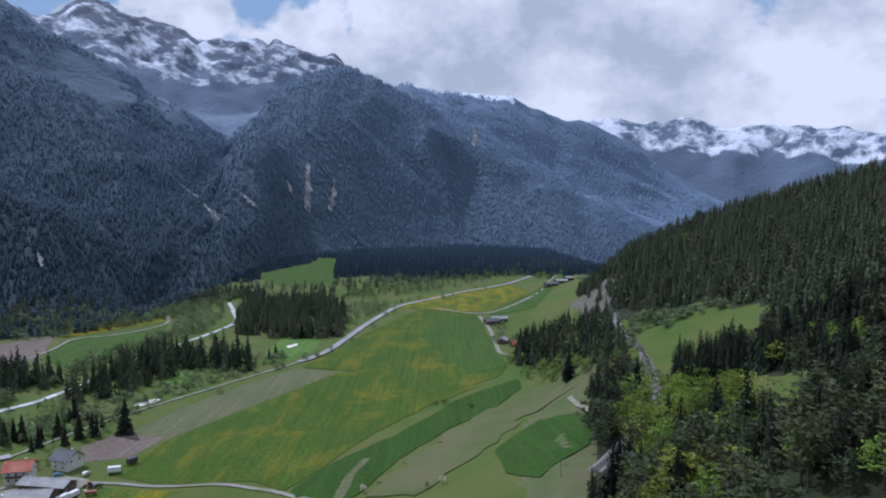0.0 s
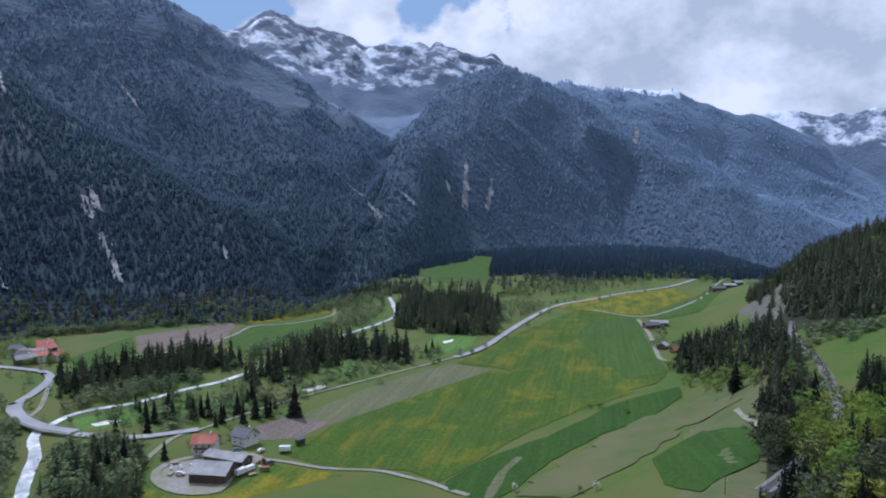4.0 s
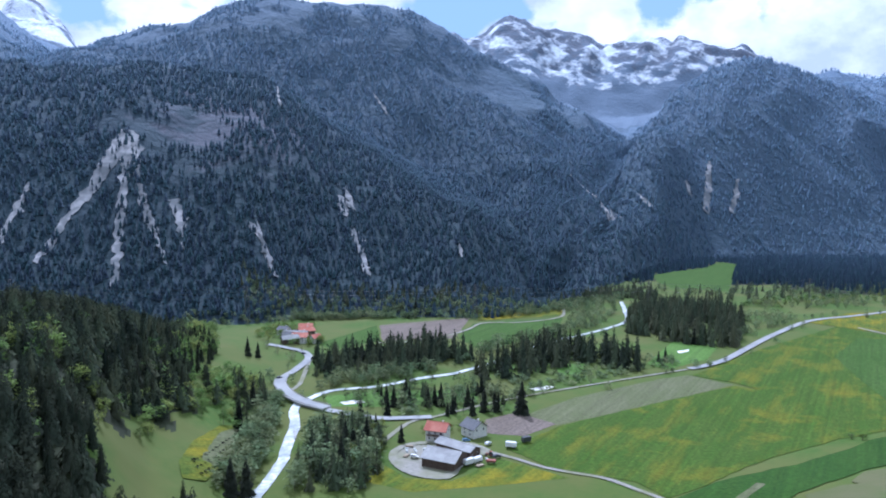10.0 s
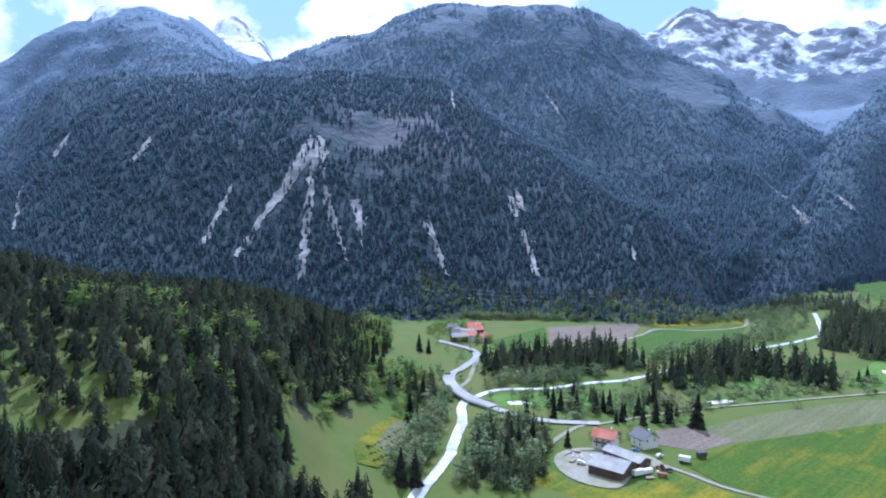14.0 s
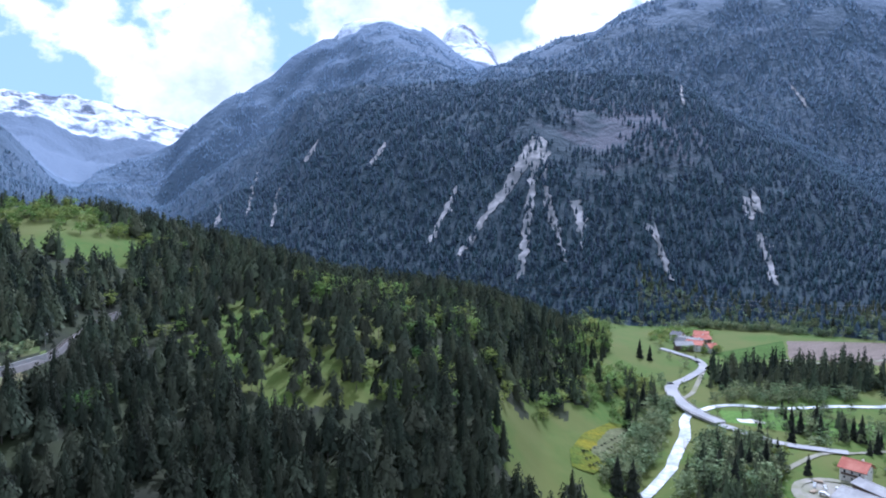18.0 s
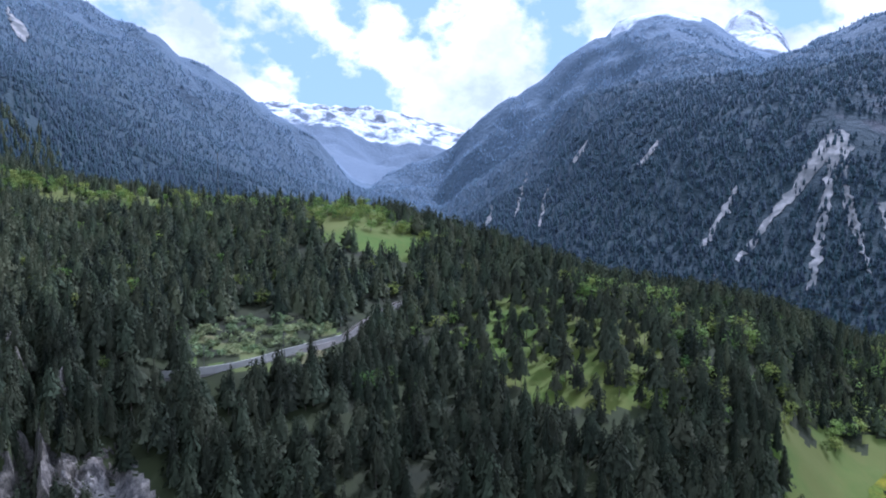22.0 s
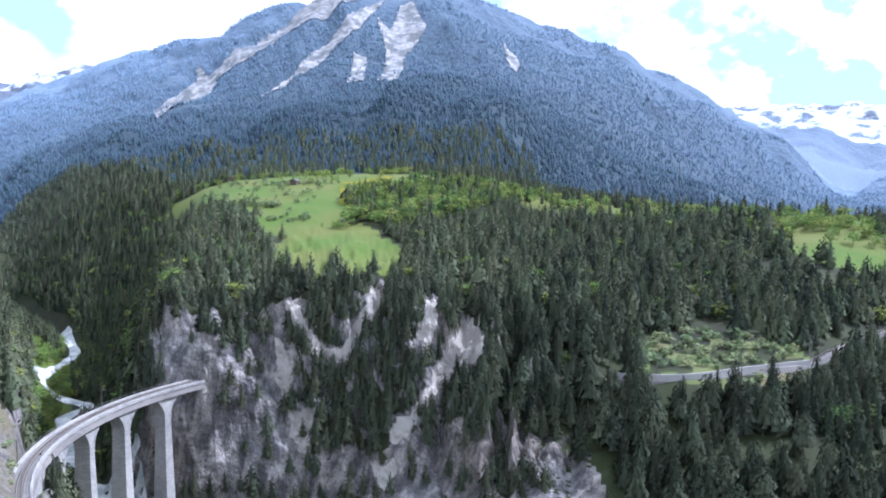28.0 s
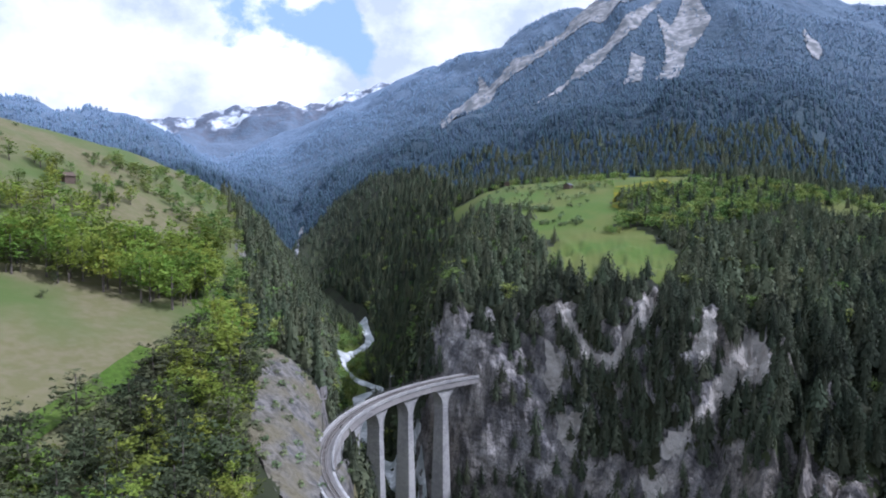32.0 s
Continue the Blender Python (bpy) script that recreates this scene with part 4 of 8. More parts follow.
ribbon("river", [(-150, 60), (-175, 120), (-200, 175), (-223, 213), (-234, 236), (-243, 252), (-257, 271), (-273, 293), (-291, 311), (-301, 329)], 6.2, WATER, 0.5, "foaming white mountain river", "river", ragged=0.35)
ribbon("river", [(-297, 322), (-299, 355), (-280, 380), (-267, 415), (-254, 440), (-247, 480), (-244, 515), (-241, 578), (-228, 628), (-217, 682), (-215, 731), (-236, 796), (-261, 863)], 4.6, WATER, 0.45,
       "pale mountain river across the valley", "river", ragged=0.5)
ribbon("river", [(-140, -180), (-175, -250), (-195, -309), (-217, -345), (-240, -390), (-262, -401), (-262, -440), (-266, -458), (-290, -490), (-330, -525), (-350, -550), (-387, -621)], 8.0, WATER, 0.6,
       "white mountain stream in the gorge", "river", ragged=0.4)
# bare chutes and rock falls on the mountain sides
for poly in ([(-933, 644), (-920, 656), (-897, 650), (-850, 550), (-827, 492), (-783, 436), (-791, 433), (-835, 489), (-872, 555)], [(-919, 637), (-914, 654), (-832, 583), (-758, 522), (-692, 469), (-698, 464), (-780, 525), (-848, 581)],
             [(-912, 650), (-882, 644), (-833, 598), (-744, 555), (-715, 540), (-755, 550), (-820, 582)], [(-775, 597), (-770, 613), (-710, 576), (-680, 545), (-704, 564)], [(-922, 502), (-898, 493), (-864, 450), (-833, 419), (-830, 407), (-881, 460)],
             [(-665, 630), (-649, 635), (-591, 597), (-585, 586), (-632, 618)], [(-662, 802), (-650, 807), (-622, 773), (-631, 765)], [(-594, 744), (-585, 751), (-554, 722), (-559, 718)]):
    drape("scree_chute", poly, SCREE, 1.2, "pale bare scree chute between spruces", "scree", 10, 7.0)
def seen(rows):
    """Headings and angles of sight as places on the slopes."""
    r = np.arange(480.0, 4400.0, 4.0)
    out = []
    for a, e in rows:
        x, y = -r * math.sin(radians(a)), r * math.cos(radians(a))
        el = np.degrees(np.arctan2(land(x, y)[0] - 128.0, r))
        k = int(np.argmax(el >= e)) if el.max() >= e else int(np.argmax(el))
        out.append((float(x[k]), float(y[k])))
    return out


def streak(a0, e0, a1, e1, w):
    """A chute that starts narrow and fans out downhill."""
    am, em = a0 * 0.5 + a1 * 0.5, e0 * 0.5 + e1 * 0.5
    return seen([(a0 - w * 0.15, e0), (am - w * 0.45, em), (a1 - w * 0.3, e1), (a1 + w * 0.4, e1 + 0.2), (am + w * 0.3, em), (a0 + w * 0.2, e0)])


FAR_CHUTES = [streak(*row) for row in ((21.05, 1.8, 17.2, -1.65, 0.32), (15.85, 0.28, 14.66, -0.94, 0.55), (10.68, 2.77, 10.78, -1.21, 0.6), (8.64, 1.42, 8.96, -1.3, 0.5), (12.26, 1.41, 11.95, 0.06, 0.37), (-2.61, 5.4, -2.49, 4.0, 0.5),
                                       (36.74, 8.11, 35.62, 6.29, 0.37), (38.45, -2.49, 37.1, -6.66, 0.5), (45.88, -2.22, 44.45, -6.68, 0.42), (38.9, 0.51, 38.5, -1.22, 0.6), (67.06, 4.07, 68.47, 2.07, 0.5), (77.08, 1.9, 78.02, -1.98, 0.25),
                                       (75.51, 0.45, 76.06, -2.76, 0.25), (72.43, 4.15, 73.45, 2.41, 0.4), (44.26, 8.35, 44.01, 6.81, 0.3), (29.85, -3.96, 29.5, -5.26, 0.4), (54.04, 0.42, 52.6, -5.49, 0.3), (79.77, -0.97, 80.27, -2.8, 0.25))]
FAR_CHUTES += [seen(rows) for rows in ([(126.5, 15.2), (130.0, 13.7), (133.6, 11.4), (137.2, 9.0), (141.6, 5.6), (142.1, 6.1), (138.7, 8.6), (138.7, 9.9), (137.9, 8.9), (134.6, 11.4), (131.5, 13.8), (130.0, 15.0)],
                                       [(124.3, 15.3), (126.4, 13.1), (128.6, 11.3), (131.8, 9.0), (134.3, 7.6), (130.1, 11.2), (127.9, 13.2), (125.6, 14.8)],
                                       [(122.2, 15.2), (121.1, 13.3), (121.7, 12.4), (122.8, 11.2), (123.4, 9.2), (125.0, 9.2), (124.3, 11.3), (125.0, 14.0), (124.0, 13.0), (123.2, 14.8)],
                                       [(115.0, 12.2), (113.6, 10.5), (114.0, 9.9), (114.8, 11.0)], [(126.9, 11.3), (125.9, 10.9), (126.1, 9.2), (127.4, 9.0)], [(153.0, -2.4), (152.6, -2.0), (153.3, -4.6), (154.3, -4.6)])]
for poly in FAR_CHUTES:
    drape("scree_chute", poly, SCREE, 3.5, "long pale scree chute down the mountain", "scree", 8, 7.0)


# ---- trees ----
def leaf_material(name, dark, light, grain=0.6, haze_sheen=0.0, thin_leaf=0.0):
    """Foliage whose shade varies from tree to tree and within a tree."""
    m = bpy.data.materials.new(name)
    m.use_nodes = True
    nt = m.node_tree
    b = nt.nodes["Principled BSDF"]
    b.inputs["Roughness"].default_value, b.inputs["Specular IOR Level"].default_value = 0.85, 0.12
    # blue-tinted sheen, weighted up where distant foliage should look hazy
    b.inputs["Sheen Weight"].default_value, b.inputs["Sheen Roughness"].default_value = haze_sheen, 1.0
    b.inputs["Sheen Tint"].default_value = (0.52, 0.70, 1.0, 1)
    geo, at, oi = nt.nodes.new("ShaderNodeNewGeometry"), nt.nodes.new("ShaderNodeAttribute"), nt.nodes.new("ShaderNodeObjectInfo")
    at.attribute_name = "tint"
    n = nt.nodes.new("ShaderNodeTexNoise")
    n.inputs["Scale"].default_value, n.inputs["Detail"].default_value = grain, 3
    nt.links.new(geo.outputs["Position"], n.inputs["Vector"])
    s1, s2, s3 = (nt.nodes.new("ShaderNodeMath") for _ in range(3))
    s1.operation = s2.operation = "ADD"
    s3.operation = "MULTIPLY_ADD"
    wide = nt.nodes.new("ShaderNodeMath")
    wide.operation = "MULTIPLY_ADD"
    wide.inputs[1].default_value, wide.inputs[2].default_value = 2.3, -0.65
    nt.links.new(at.outputs["Fac"], wide.inputs[0])
    nt.links.new(wide.outputs[0], s1.inputs[0])
    nt.links.new(oi.outputs["Random"], s1.inputs[1])
    nt.links.new(s1.outputs[0], s2.inputs[0])
    spray = nt.nodes.new("ShaderNodeMath")
    spray.operation = "MULTIPLY_ADD"
    spray.inputs[1].default_value, spray.inputs[2].default_value = 0.5, 0.25
    nt.links.new(geo.outputs["Random Per Island"], spray.inputs[0])
    nt.links.new(spray.outputs[0], s2.inputs[1])
    s3.inputs[1].default_value = 0.28
    nt.links.new(s2.outputs[0], s3.inputs[0])
    calm = nt.nodes.new("ShaderNodeMath")
    calm.operation = "MULTIPLY_ADD"
    calm.inputs[1].default_value, calm.inputs[2].default_value = 0.5, 0.25
    nt.links.new(n.outputs["Fac"], calm.inputs[0])
    nt.links.new(calm.outputs[0], s3.inputs[2])
    r = nt.nodes.new("ShaderNodeValToRGB")
    r.color_ramp.elements[0].position, r.color_ramp.elements[1].position = 0.45, 1.15
    r.color_ramp.elements[0].color, r.color_ramp.elements[1].color = (*dark, 1), (*light, 1)
    nt.links.new(s3.outputs[0], r.inputs["Fac"])
    # some trees are bluer, some more olive
    hue, hr = nt.nodes.new("ShaderNodeHueSaturation"), nt.nodes.new("ShaderNodeMapRange")
    fr = nt.nodes.new("ShaderNodeMath")
    fr.operation = "FRACT"
    mu = nt.nodes.new("ShaderNodeMath")
    mu.operation = "MULTIPLY"
    mu.inputs[1].default_value = 7.3
    nt.links.new(at.outputs["Fac"], mu.inputs[0])
    nt.links.new(mu.outputs[0], fr.inputs[0])
    hr.inputs["To Min"].default_value, hr.inputs["To Max"].default_value = 0.465, 0.53
    nt.links.new(fr.outputs[0], hr.inputs["Value"])
    nt.links.new(hr.outputs["Result"], hue.inputs["Hue"])
    nt.links.new(r.outputs["Color"], hue.inputs["Color"])
    r = hue
    nt.links.new(r.outputs["Color"], b.inputs["Base Color"])
    if haze_sheen:
        # haze put into the foliage: blue sheen and lighter colour, growing with distance
        haze, amount = nt.nodes.new("ShaderNodeAttribute"), nt.nodes.new("ShaderNodeMath")
        haze.attribute_name = "haze"
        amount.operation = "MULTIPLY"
        amount.inputs[1].default_value = haze_sheen
        nt.links.new(haze.outputs["Fac"], amount.inputs[0])
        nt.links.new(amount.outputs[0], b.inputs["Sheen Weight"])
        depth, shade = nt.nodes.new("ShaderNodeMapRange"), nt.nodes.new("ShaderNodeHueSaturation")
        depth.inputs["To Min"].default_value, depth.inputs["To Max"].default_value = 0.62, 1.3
        nt.links.new(haze.outputs["Fac"], depth.inputs["Value"])
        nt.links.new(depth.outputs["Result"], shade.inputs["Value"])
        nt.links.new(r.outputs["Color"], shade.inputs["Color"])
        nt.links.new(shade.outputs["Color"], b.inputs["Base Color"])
    if thin_leaf:
        tr, mx = nt.nodes.new("ShaderNodeBsdfTranslucent"), nt.nodes.new("ShaderNodeMixShader")
        mx.inputs[0].default_value = thin_leaf
        nt.links.new(r.outputs["Color"], tr.inputs["Color"])
        nt.links.new(b.outputs[0], mx.inputs[1])
        nt.links.new(tr.outputs[0], mx.inputs[2])
        nt.links.new(mx.outputs[0], nt.nodes["Material Output"].inputs["Surface"])
    return m


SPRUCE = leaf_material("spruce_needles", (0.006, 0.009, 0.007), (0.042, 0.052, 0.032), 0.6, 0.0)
# lighter than the near needles and sheened, to imitate haze over farther woods
MID_SPRUCE = leaf_material("hazed_hillside_needles", (0.022, 0.034, 0.023), (0.145, 0.170, 0.092), 0.3, 0.35)
# blue base colour and sheen stand in for haze on distant woods
HAZE_SPRUCE = leaf_material("hazed_far_needles", (0.027, 0.049, 0.068), (0.038, 0.067, 0.087), 0.03, 0.38)
MID_PINE = leaf_material("slope_pine_needles", (0.012, 0.017, 0.012), (0.064, 0.076, 0.047), 0.4, 0.0)
PINE = leaf_material("pine_needles", (0.018, 0.027, 0.015), (0.080, 0.095, 0.045), 0.6, 0.0, 0.1)
BROADLEAF = leaf_material("spring_leaves", (0.044, 0.084, 0.016), (0.24, 0.315, 0.052), 0.6, 0.0, 0.3)
MID_LEAF = leaf_material("wood_leaves", (0.046, 0.088, 0.024), (0.20, 0.27, 0.07), 0.5, 0.0, 0.25)
WILLOW = leaf_material("willow_leaves", (0.032, 0.058, 0.026), (0.20, 0.25, 0.12), 0.6, 0.0, 0.25)
BLOSSOM = leaf_material("blossom", (0.35, 0.38, 0.25), (0.75, 0.75, 0.65))
BARK = mat("bark", (0.10, 0.08, 0.065), 0.95, 3.0, (0.16, 0.14, 0.12))
rng = np.random.default_rng(7)


def cones(sides, height, radius, seed):
    """A far conifer: two slender cones."""
    g = np.random.default_rng(seed)
    v, f = [], []
    for z0, z1, rad in ((0.05, 0.72, 1.0), (0.42, 1.0, 0.62)):
        top = len(v)
        v.append((0, 0, z1 * height))
        for j in range(sides):
            a = 6.283 * (j + g.uniform(-0.3, 0.3)) / sides
            q = radius * rad * g.uniform(0.75, 1.15)
            v.append((q * math.cos(a), q * math.sin(a), (z0 + g.uniform(-0.05, 0.05)) * height))
        for j in range(sides):
            f.append((top, top + 1 + j, top + 1 + (j + 1) % sides))
    return np.array(v), np.array(f)


def clumps(count, leaves, height, radius, seed, low=0.25, size=0.22, flat=1.0):
    """A broad crown: leaf blades in clusters through an uneven, open crown."""
    g = np.random.default_rng(seed)
    v, f = [], []
    for _ in range(count):
        d = g.normal(0, 1, 3)
        d /= np.linalg.norm(d)
        q = g.uniform(0.45, 1.0) ** 0.5
        lump = 0.75 + 0.35 * math.sin(3 * math.atan2(d[1], d[0]) + seed) * math.cos(2.3 * d[2] + seed)
        c = np.array((d[0] * radius * q * lump, d[1] * radius * q * lump, height * (low + (1 - low) * (0.5 + 0.5 * d[2] * q * lump))))
        for _ in range(leaves):
            o = c + g.normal(0, 0.5, 3) * radius * size * np.array((1.1, 1.1, 0.8 * flat))
            a, b = g.normal(0, 1, 3) * (1, 1, 0.6), g.normal(0, 1, 3) * (1, 1, 0.6)
            s = radius * size * g.uniform(0.35, 0.7)
            i = len(v)
            v += [o + a * s * 0.6, o + b * s * 0.6, o - (a + b) * s * 0.45]
            f.append((i, i + 1, i + 2))
    return np.array(v), np.array(f)


def boughs(count, leaves, height, radius, seed, low=0.06, size=0.3, taper=0.8):
    """A conifer's crown of many small hanging sprays, wide below and pointed above."""
    g = np.random.default_rng(seed)
    v, f = [], []
    for k in range(count):
        t = (k + g.uniform(0, 0.8)) / count
        t = t ** 1.25
        rad = radius * ((1 - t) ** taper + 0.03) * (1 + 0.22 * math.sin(9 * t + seed))
        a = k * 2.4 + g.uniform(-0.4, 0.4)
        q = rad * g.uniform(0.45, 0.95)
        c = np.array((q * math.cos(a), q * math.sin(a), height * (low + (1 - low) * t * 0.95)))
        out = np.array((math.cos(a), math.sin(a), 0.0))
        side = np.array((-out[1], out[0], 0.0))
        for _ in range(leaves):
            s = (0.35 + (1 - t)) * radius * size * g.uniform(0.7, 1.3)
            o = c + g.normal(0, 0.35, 3) * s * np.array((1, 1, 1.4))
            i = len(v)
            lean = g.uniform(-0.5, 0.5)
            v += [o + np.array((0, 0, s * 1.3)), o + out * s * g.uniform(0.6, 1.2) + side * s * (0.55 + lean) - np.array((0, 0, s * 0.5)), o + out * s * g.uniform(0.2, 0.8) - side * s * (0.55 - lean) - np.array((0, 0, s * 0.6))]
            f.append((i, i + 1, i + 2))
    # a solid heart, so that the crown is not seen through
    n = len(v)
    v.append(np.array((0, 0, height * (0.9 if taper > 0.7 else 0.8))))
    for j in range(5):
        v.append(np.array((radius * 0.66 * math.cos(1.2566 * j), radius * 0.66 * math.sin(1.2566 * j), height * low)))
    f += [(n, n + 1 + j, n + 1 + (j + 1) % 5) for j in range(5)]
    return np.array(v), np.array(f)


def whorls(count, arms, height, radius, seed, low=0.08, droop=0.35, spread=0.62, taper=0.85):
    """A conifer's crown: rings of sagging branches, each a ridged spray, shorter towards the tip."""
    g = np.random.default_rng(seed)
    v, f = [], []
    for k in range(count):
        for j in range(arms):
            t = min(0.97, max(0.0, (k + (j + g.uniform(-0.8, 0.8)) / arms) / count))
            z = height * (low + (1 - low) * t)
            a = (k * arms + j) * 2.4 + g.uniform(-0.5, 0.5)
            q = radius * ((1 - t) ** taper + 0.06) * g.uniform(0.55, 1.3)
            zz = z + height * g.uniform(-0.03, 0.03)
            w = q * spread * g.uniform(0.7, 1.2)
            out, side = np.array((math.cos(a), math.sin(a), 0.0)), np.array((-math.sin(a), math.cos(a), 0.0))
            i = len(v)
            v += [np.array((0, 0, zz + q * 0.45)), out * q * 0.62 + side * w + np.array((0, 0, zz - q * droop * g.uniform(0.5, 1.3))), out * q + np.array((0, 0, zz - q * droop)), out * q * 0.62 - side * w + np.array((0, 0, zz - q * droop * 0.9))]
            f += [(i, i + 1, i + 2), (i, i + 2, i + 3)]
    n = len(v)
    v += [np.array((0, 0, height * 1.02)), np.array((0.02, 0.0, height * 0.85)), np.array((-0.012, 0.017, height * 0.85)), np.array((-0.012, -0.017, height * 0.85))]
    f += [(n, n + 1, n + 2), (n, n + 2, n + 3), (n, n + 3, n + 1)]
    return np.array(v), np.array(f)


def stem(height, radius, sides=5):
    v = [(radius * math.cos(6.283 * j / sides), radius * math.sin(6.283 * j / sides), -1.0) for j in range(sides)]
    v += [(0.45 * radius * math.cos(6.283 * j / sides), 0.45 * radius * math.sin(6.283 * j / sides), height) for j in range(sides)]
    f = []
    for j in range(sides):
        k = (j + 1) % sides
        f += [(j, k, sides + k), (j, sides + k, sides + j)]
    return np.array(v), np.array(f)


def limbs(height, radius, seed, count=5):
    """Trunk and main limbs of a broad tree."""
    g = np.random.default_rng(seed)
    v, f = stem(height * 0.75, 0.022 * height, 6)
    vs, fs, n = [v], [f], len(v)
    for _ in range(count):
        a, b0 = g.uniform(0, 6.28), height * g.uniform(0.22, 0.5)
        tip = np.array((radius * 0.7 * math.cos(a), radius * 0.7 * math.sin(a), b0 + height * g.uniform(0.2, 0.35)))
        base = np.array((0, 0, b0))
        w = 0.009 * height
        ring_a = [base + w * np.array((math.cos(q), math.sin(q), 0)) for q in (0, 2.1, 4.2)]
        vs.append(np.array(ring_a + [tip]))
        fs.append(np.array([(n, n + 1, n + 3), (n + 1, n + 2, n + 3), (n + 2, n, n + 3)]))
        n += 4
    return np.vstack(vs), np.vstack(fs)


KINDS = {
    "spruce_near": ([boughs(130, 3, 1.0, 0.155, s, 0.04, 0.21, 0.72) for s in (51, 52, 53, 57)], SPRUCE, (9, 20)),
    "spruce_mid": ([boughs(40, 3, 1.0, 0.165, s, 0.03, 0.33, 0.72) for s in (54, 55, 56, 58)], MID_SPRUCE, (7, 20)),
    "spruce_valley": ([cones(5, 1.0, 0.2, s) for s in (7, 8, 9)], HAZE_SPRUCE, (9, 16)),
    "spruce_far": ([cones(4, 1.0, 0.25, s) for s in (1, 2, 3)], HAZE_SPRUCE, (9, 16)),
    "spruce_small": ([cones(3, 1.0, 0.27, s) for s in (4, 5, 6)], HAZE_SPRUCE, (7, 12)),
    "pine_near": ([clumps(70, 9, 1.0, 0.26, s, 0.12, 0.25, 0.5) for s in (11, 12, 13)], PINE, (9, 15)),
    "pine_mid": ([boughs(100, 3, 1.0, 0.19, s, lo, 0.25, 0.5) for s, lo in ((14, 0.2), (15, 0.38), (16, 0.1), (20, 0.3))], MID_PINE, (8, 19)),
    "pine_cliff": ([boughs(44, 3, 1.0, 0.18, s, 0.05, 0.31, 0.6) for s in (34, 35, 36)], MID_PINE, (6, 11)),
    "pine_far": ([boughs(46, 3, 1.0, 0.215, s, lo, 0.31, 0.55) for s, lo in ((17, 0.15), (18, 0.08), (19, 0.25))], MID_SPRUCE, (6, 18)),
    "leaf_near": ([clumps(60, 9, 1.0, 0.36, s, 0.2, 0.2) for s in (21, 22, 23)], BROADLEAF, (7, 13)),
    "leaf_mid": ([clumps(28, 8, 1.0, 0.34, s, 0.08, 0.36) for s in (24, 25, 26)], MID_LEAF, (6, 12)),
    "willow_mid": ([clumps(20, 7, 1.0, 0.33, s, 0.02, 0.42) for s in (27, 28, 29)], WILLOW, (5, 11)),
    "bush": ([clumps(9, 7, 1.0, 0.55, s, 0.0, 0.62) for s in (31, 32)], WILLOW, (2, 4.5)),
}
STEMS = {"spruce_near": stem(0.9, 0.012), "spruce_mid": stem(0.8, 0.011, 4), "pine_near": stem(0.85, 0.014), "pine_mid": stem(0.8, 0.012, 4), "pine_far": stem(0.8, 0.012, 4), "pine_cliff": stem(0.8, 0.012, 4), "leaf_near": limbs(1.0, 0.36, 3), "leaf_mid": stem(0.6, 0.018, 4),
         "willow_mid": stem(0.5, 0.02, 4)}


def plant(name, kind, x, y, label, low=None, high=None, width=1.0, sink=0.3):
    """A wood of many trees of one kind as one mesh."""
    if len(x) == 0:
        return
    variants, material, (h0, h1) = KINDS[kind]
    h0, h1 = low or h0, high or h1
    z, _ = land(x, y)
    h = h0 + (h1 - h0) * rng.beta(2.2, 2.0, len(x))
    w = h * width * rng.uniform(0.75, 1.45, len(x))
    turn = rng.uniform(0, 6.283, len(x))
    tint = rng.uniform(0, 1, len(x))
    pick = rng.integers(0, len(variants), len(x))
    # haze amount painted on each tree by its distance
    haze = np.clip(np.clip((np.hypot(x, y) - 700) / 1700, 0, 2) ** 1.5, 0.03, 1.25)
    vs, fs, ts, ws, base = [], [], [], [], 0
    mats, mids = [material], []
    for k, (tv, tf) in enumerate(variants):
        todo = [(tv, tf, 0)]
        if kind in STEMS:
            todo.append((*STEMS[kind], 1))
        s = pick == k
        n = int(s.sum())
        c, sn = np.cos(turn[s])[:, None], np.sin(turn[s])[:, None]
        for pv, pf, m in todo:
            px = (pv[:, 0] * c - pv[:, 1] * sn) * w[s][:, None] + x[s][:, None]
            py = (pv[:, 0] * sn + pv[:, 1] * c) * w[s][:, None] + y[s][:, None]
            pz = (np.maximum(pv[:, 2], -1.0 / 15) * h[s][:, None]) + (z[s] - sink)[:, None]
            vs.append(np.stack([px, py, pz], -1).reshape(-1, 3))
            fs.append((pf[None] + (np.arange(n) * len(pv))[:, None, None] + base).reshape(-1, 3))
            ts.append(np.repeat(tint[s], len(pv)))
            ws.append(np.repeat(haze[s], len(pv)))
            mids.append(np.full(n * len(pf), m))
            base += n * len(pv)
    if kind in STEMS:
        mats.append(BARK)
    me = from_arrays(name, np.vstack(vs), np.vstack(fs), mats, kind in ("spruce_far", "spruce_small"), np.concatenate(mids))
    for title, values in (("tint", ts), ("haze", ws)):
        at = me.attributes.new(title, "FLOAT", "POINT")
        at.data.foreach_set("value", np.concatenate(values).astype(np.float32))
    return tagged(new(name, me), label, "trees", kind="stuff")


def scatter(az0, az1, r0, r1, spacing):
    """Places spread evenly, a little uneven, over a sector."""
    a0, a1 = radians(az0), radians(az1)
    n = int(0.5 * (a1 - a0) * (r1 * r1 - r0 * r0) / spacing ** 2)
    r = np.sqrt(rng.uniform(r0 * r0, r1 * r1, n))
    a = rng.uniform(a0, a1, n)
    return -r * np.sin(a), r * np.cos(a)


def thin(x, y, cell):
    """Leaves at most one place in each small square, so that trunks keep their distance."""
    key = np.floor(x / cell).astype(np.int64) * 100003 + np.floor(y / cell).astype(np.int64)
    _, i = np.unique(key, return_index=True)
    return x[i], y[i]


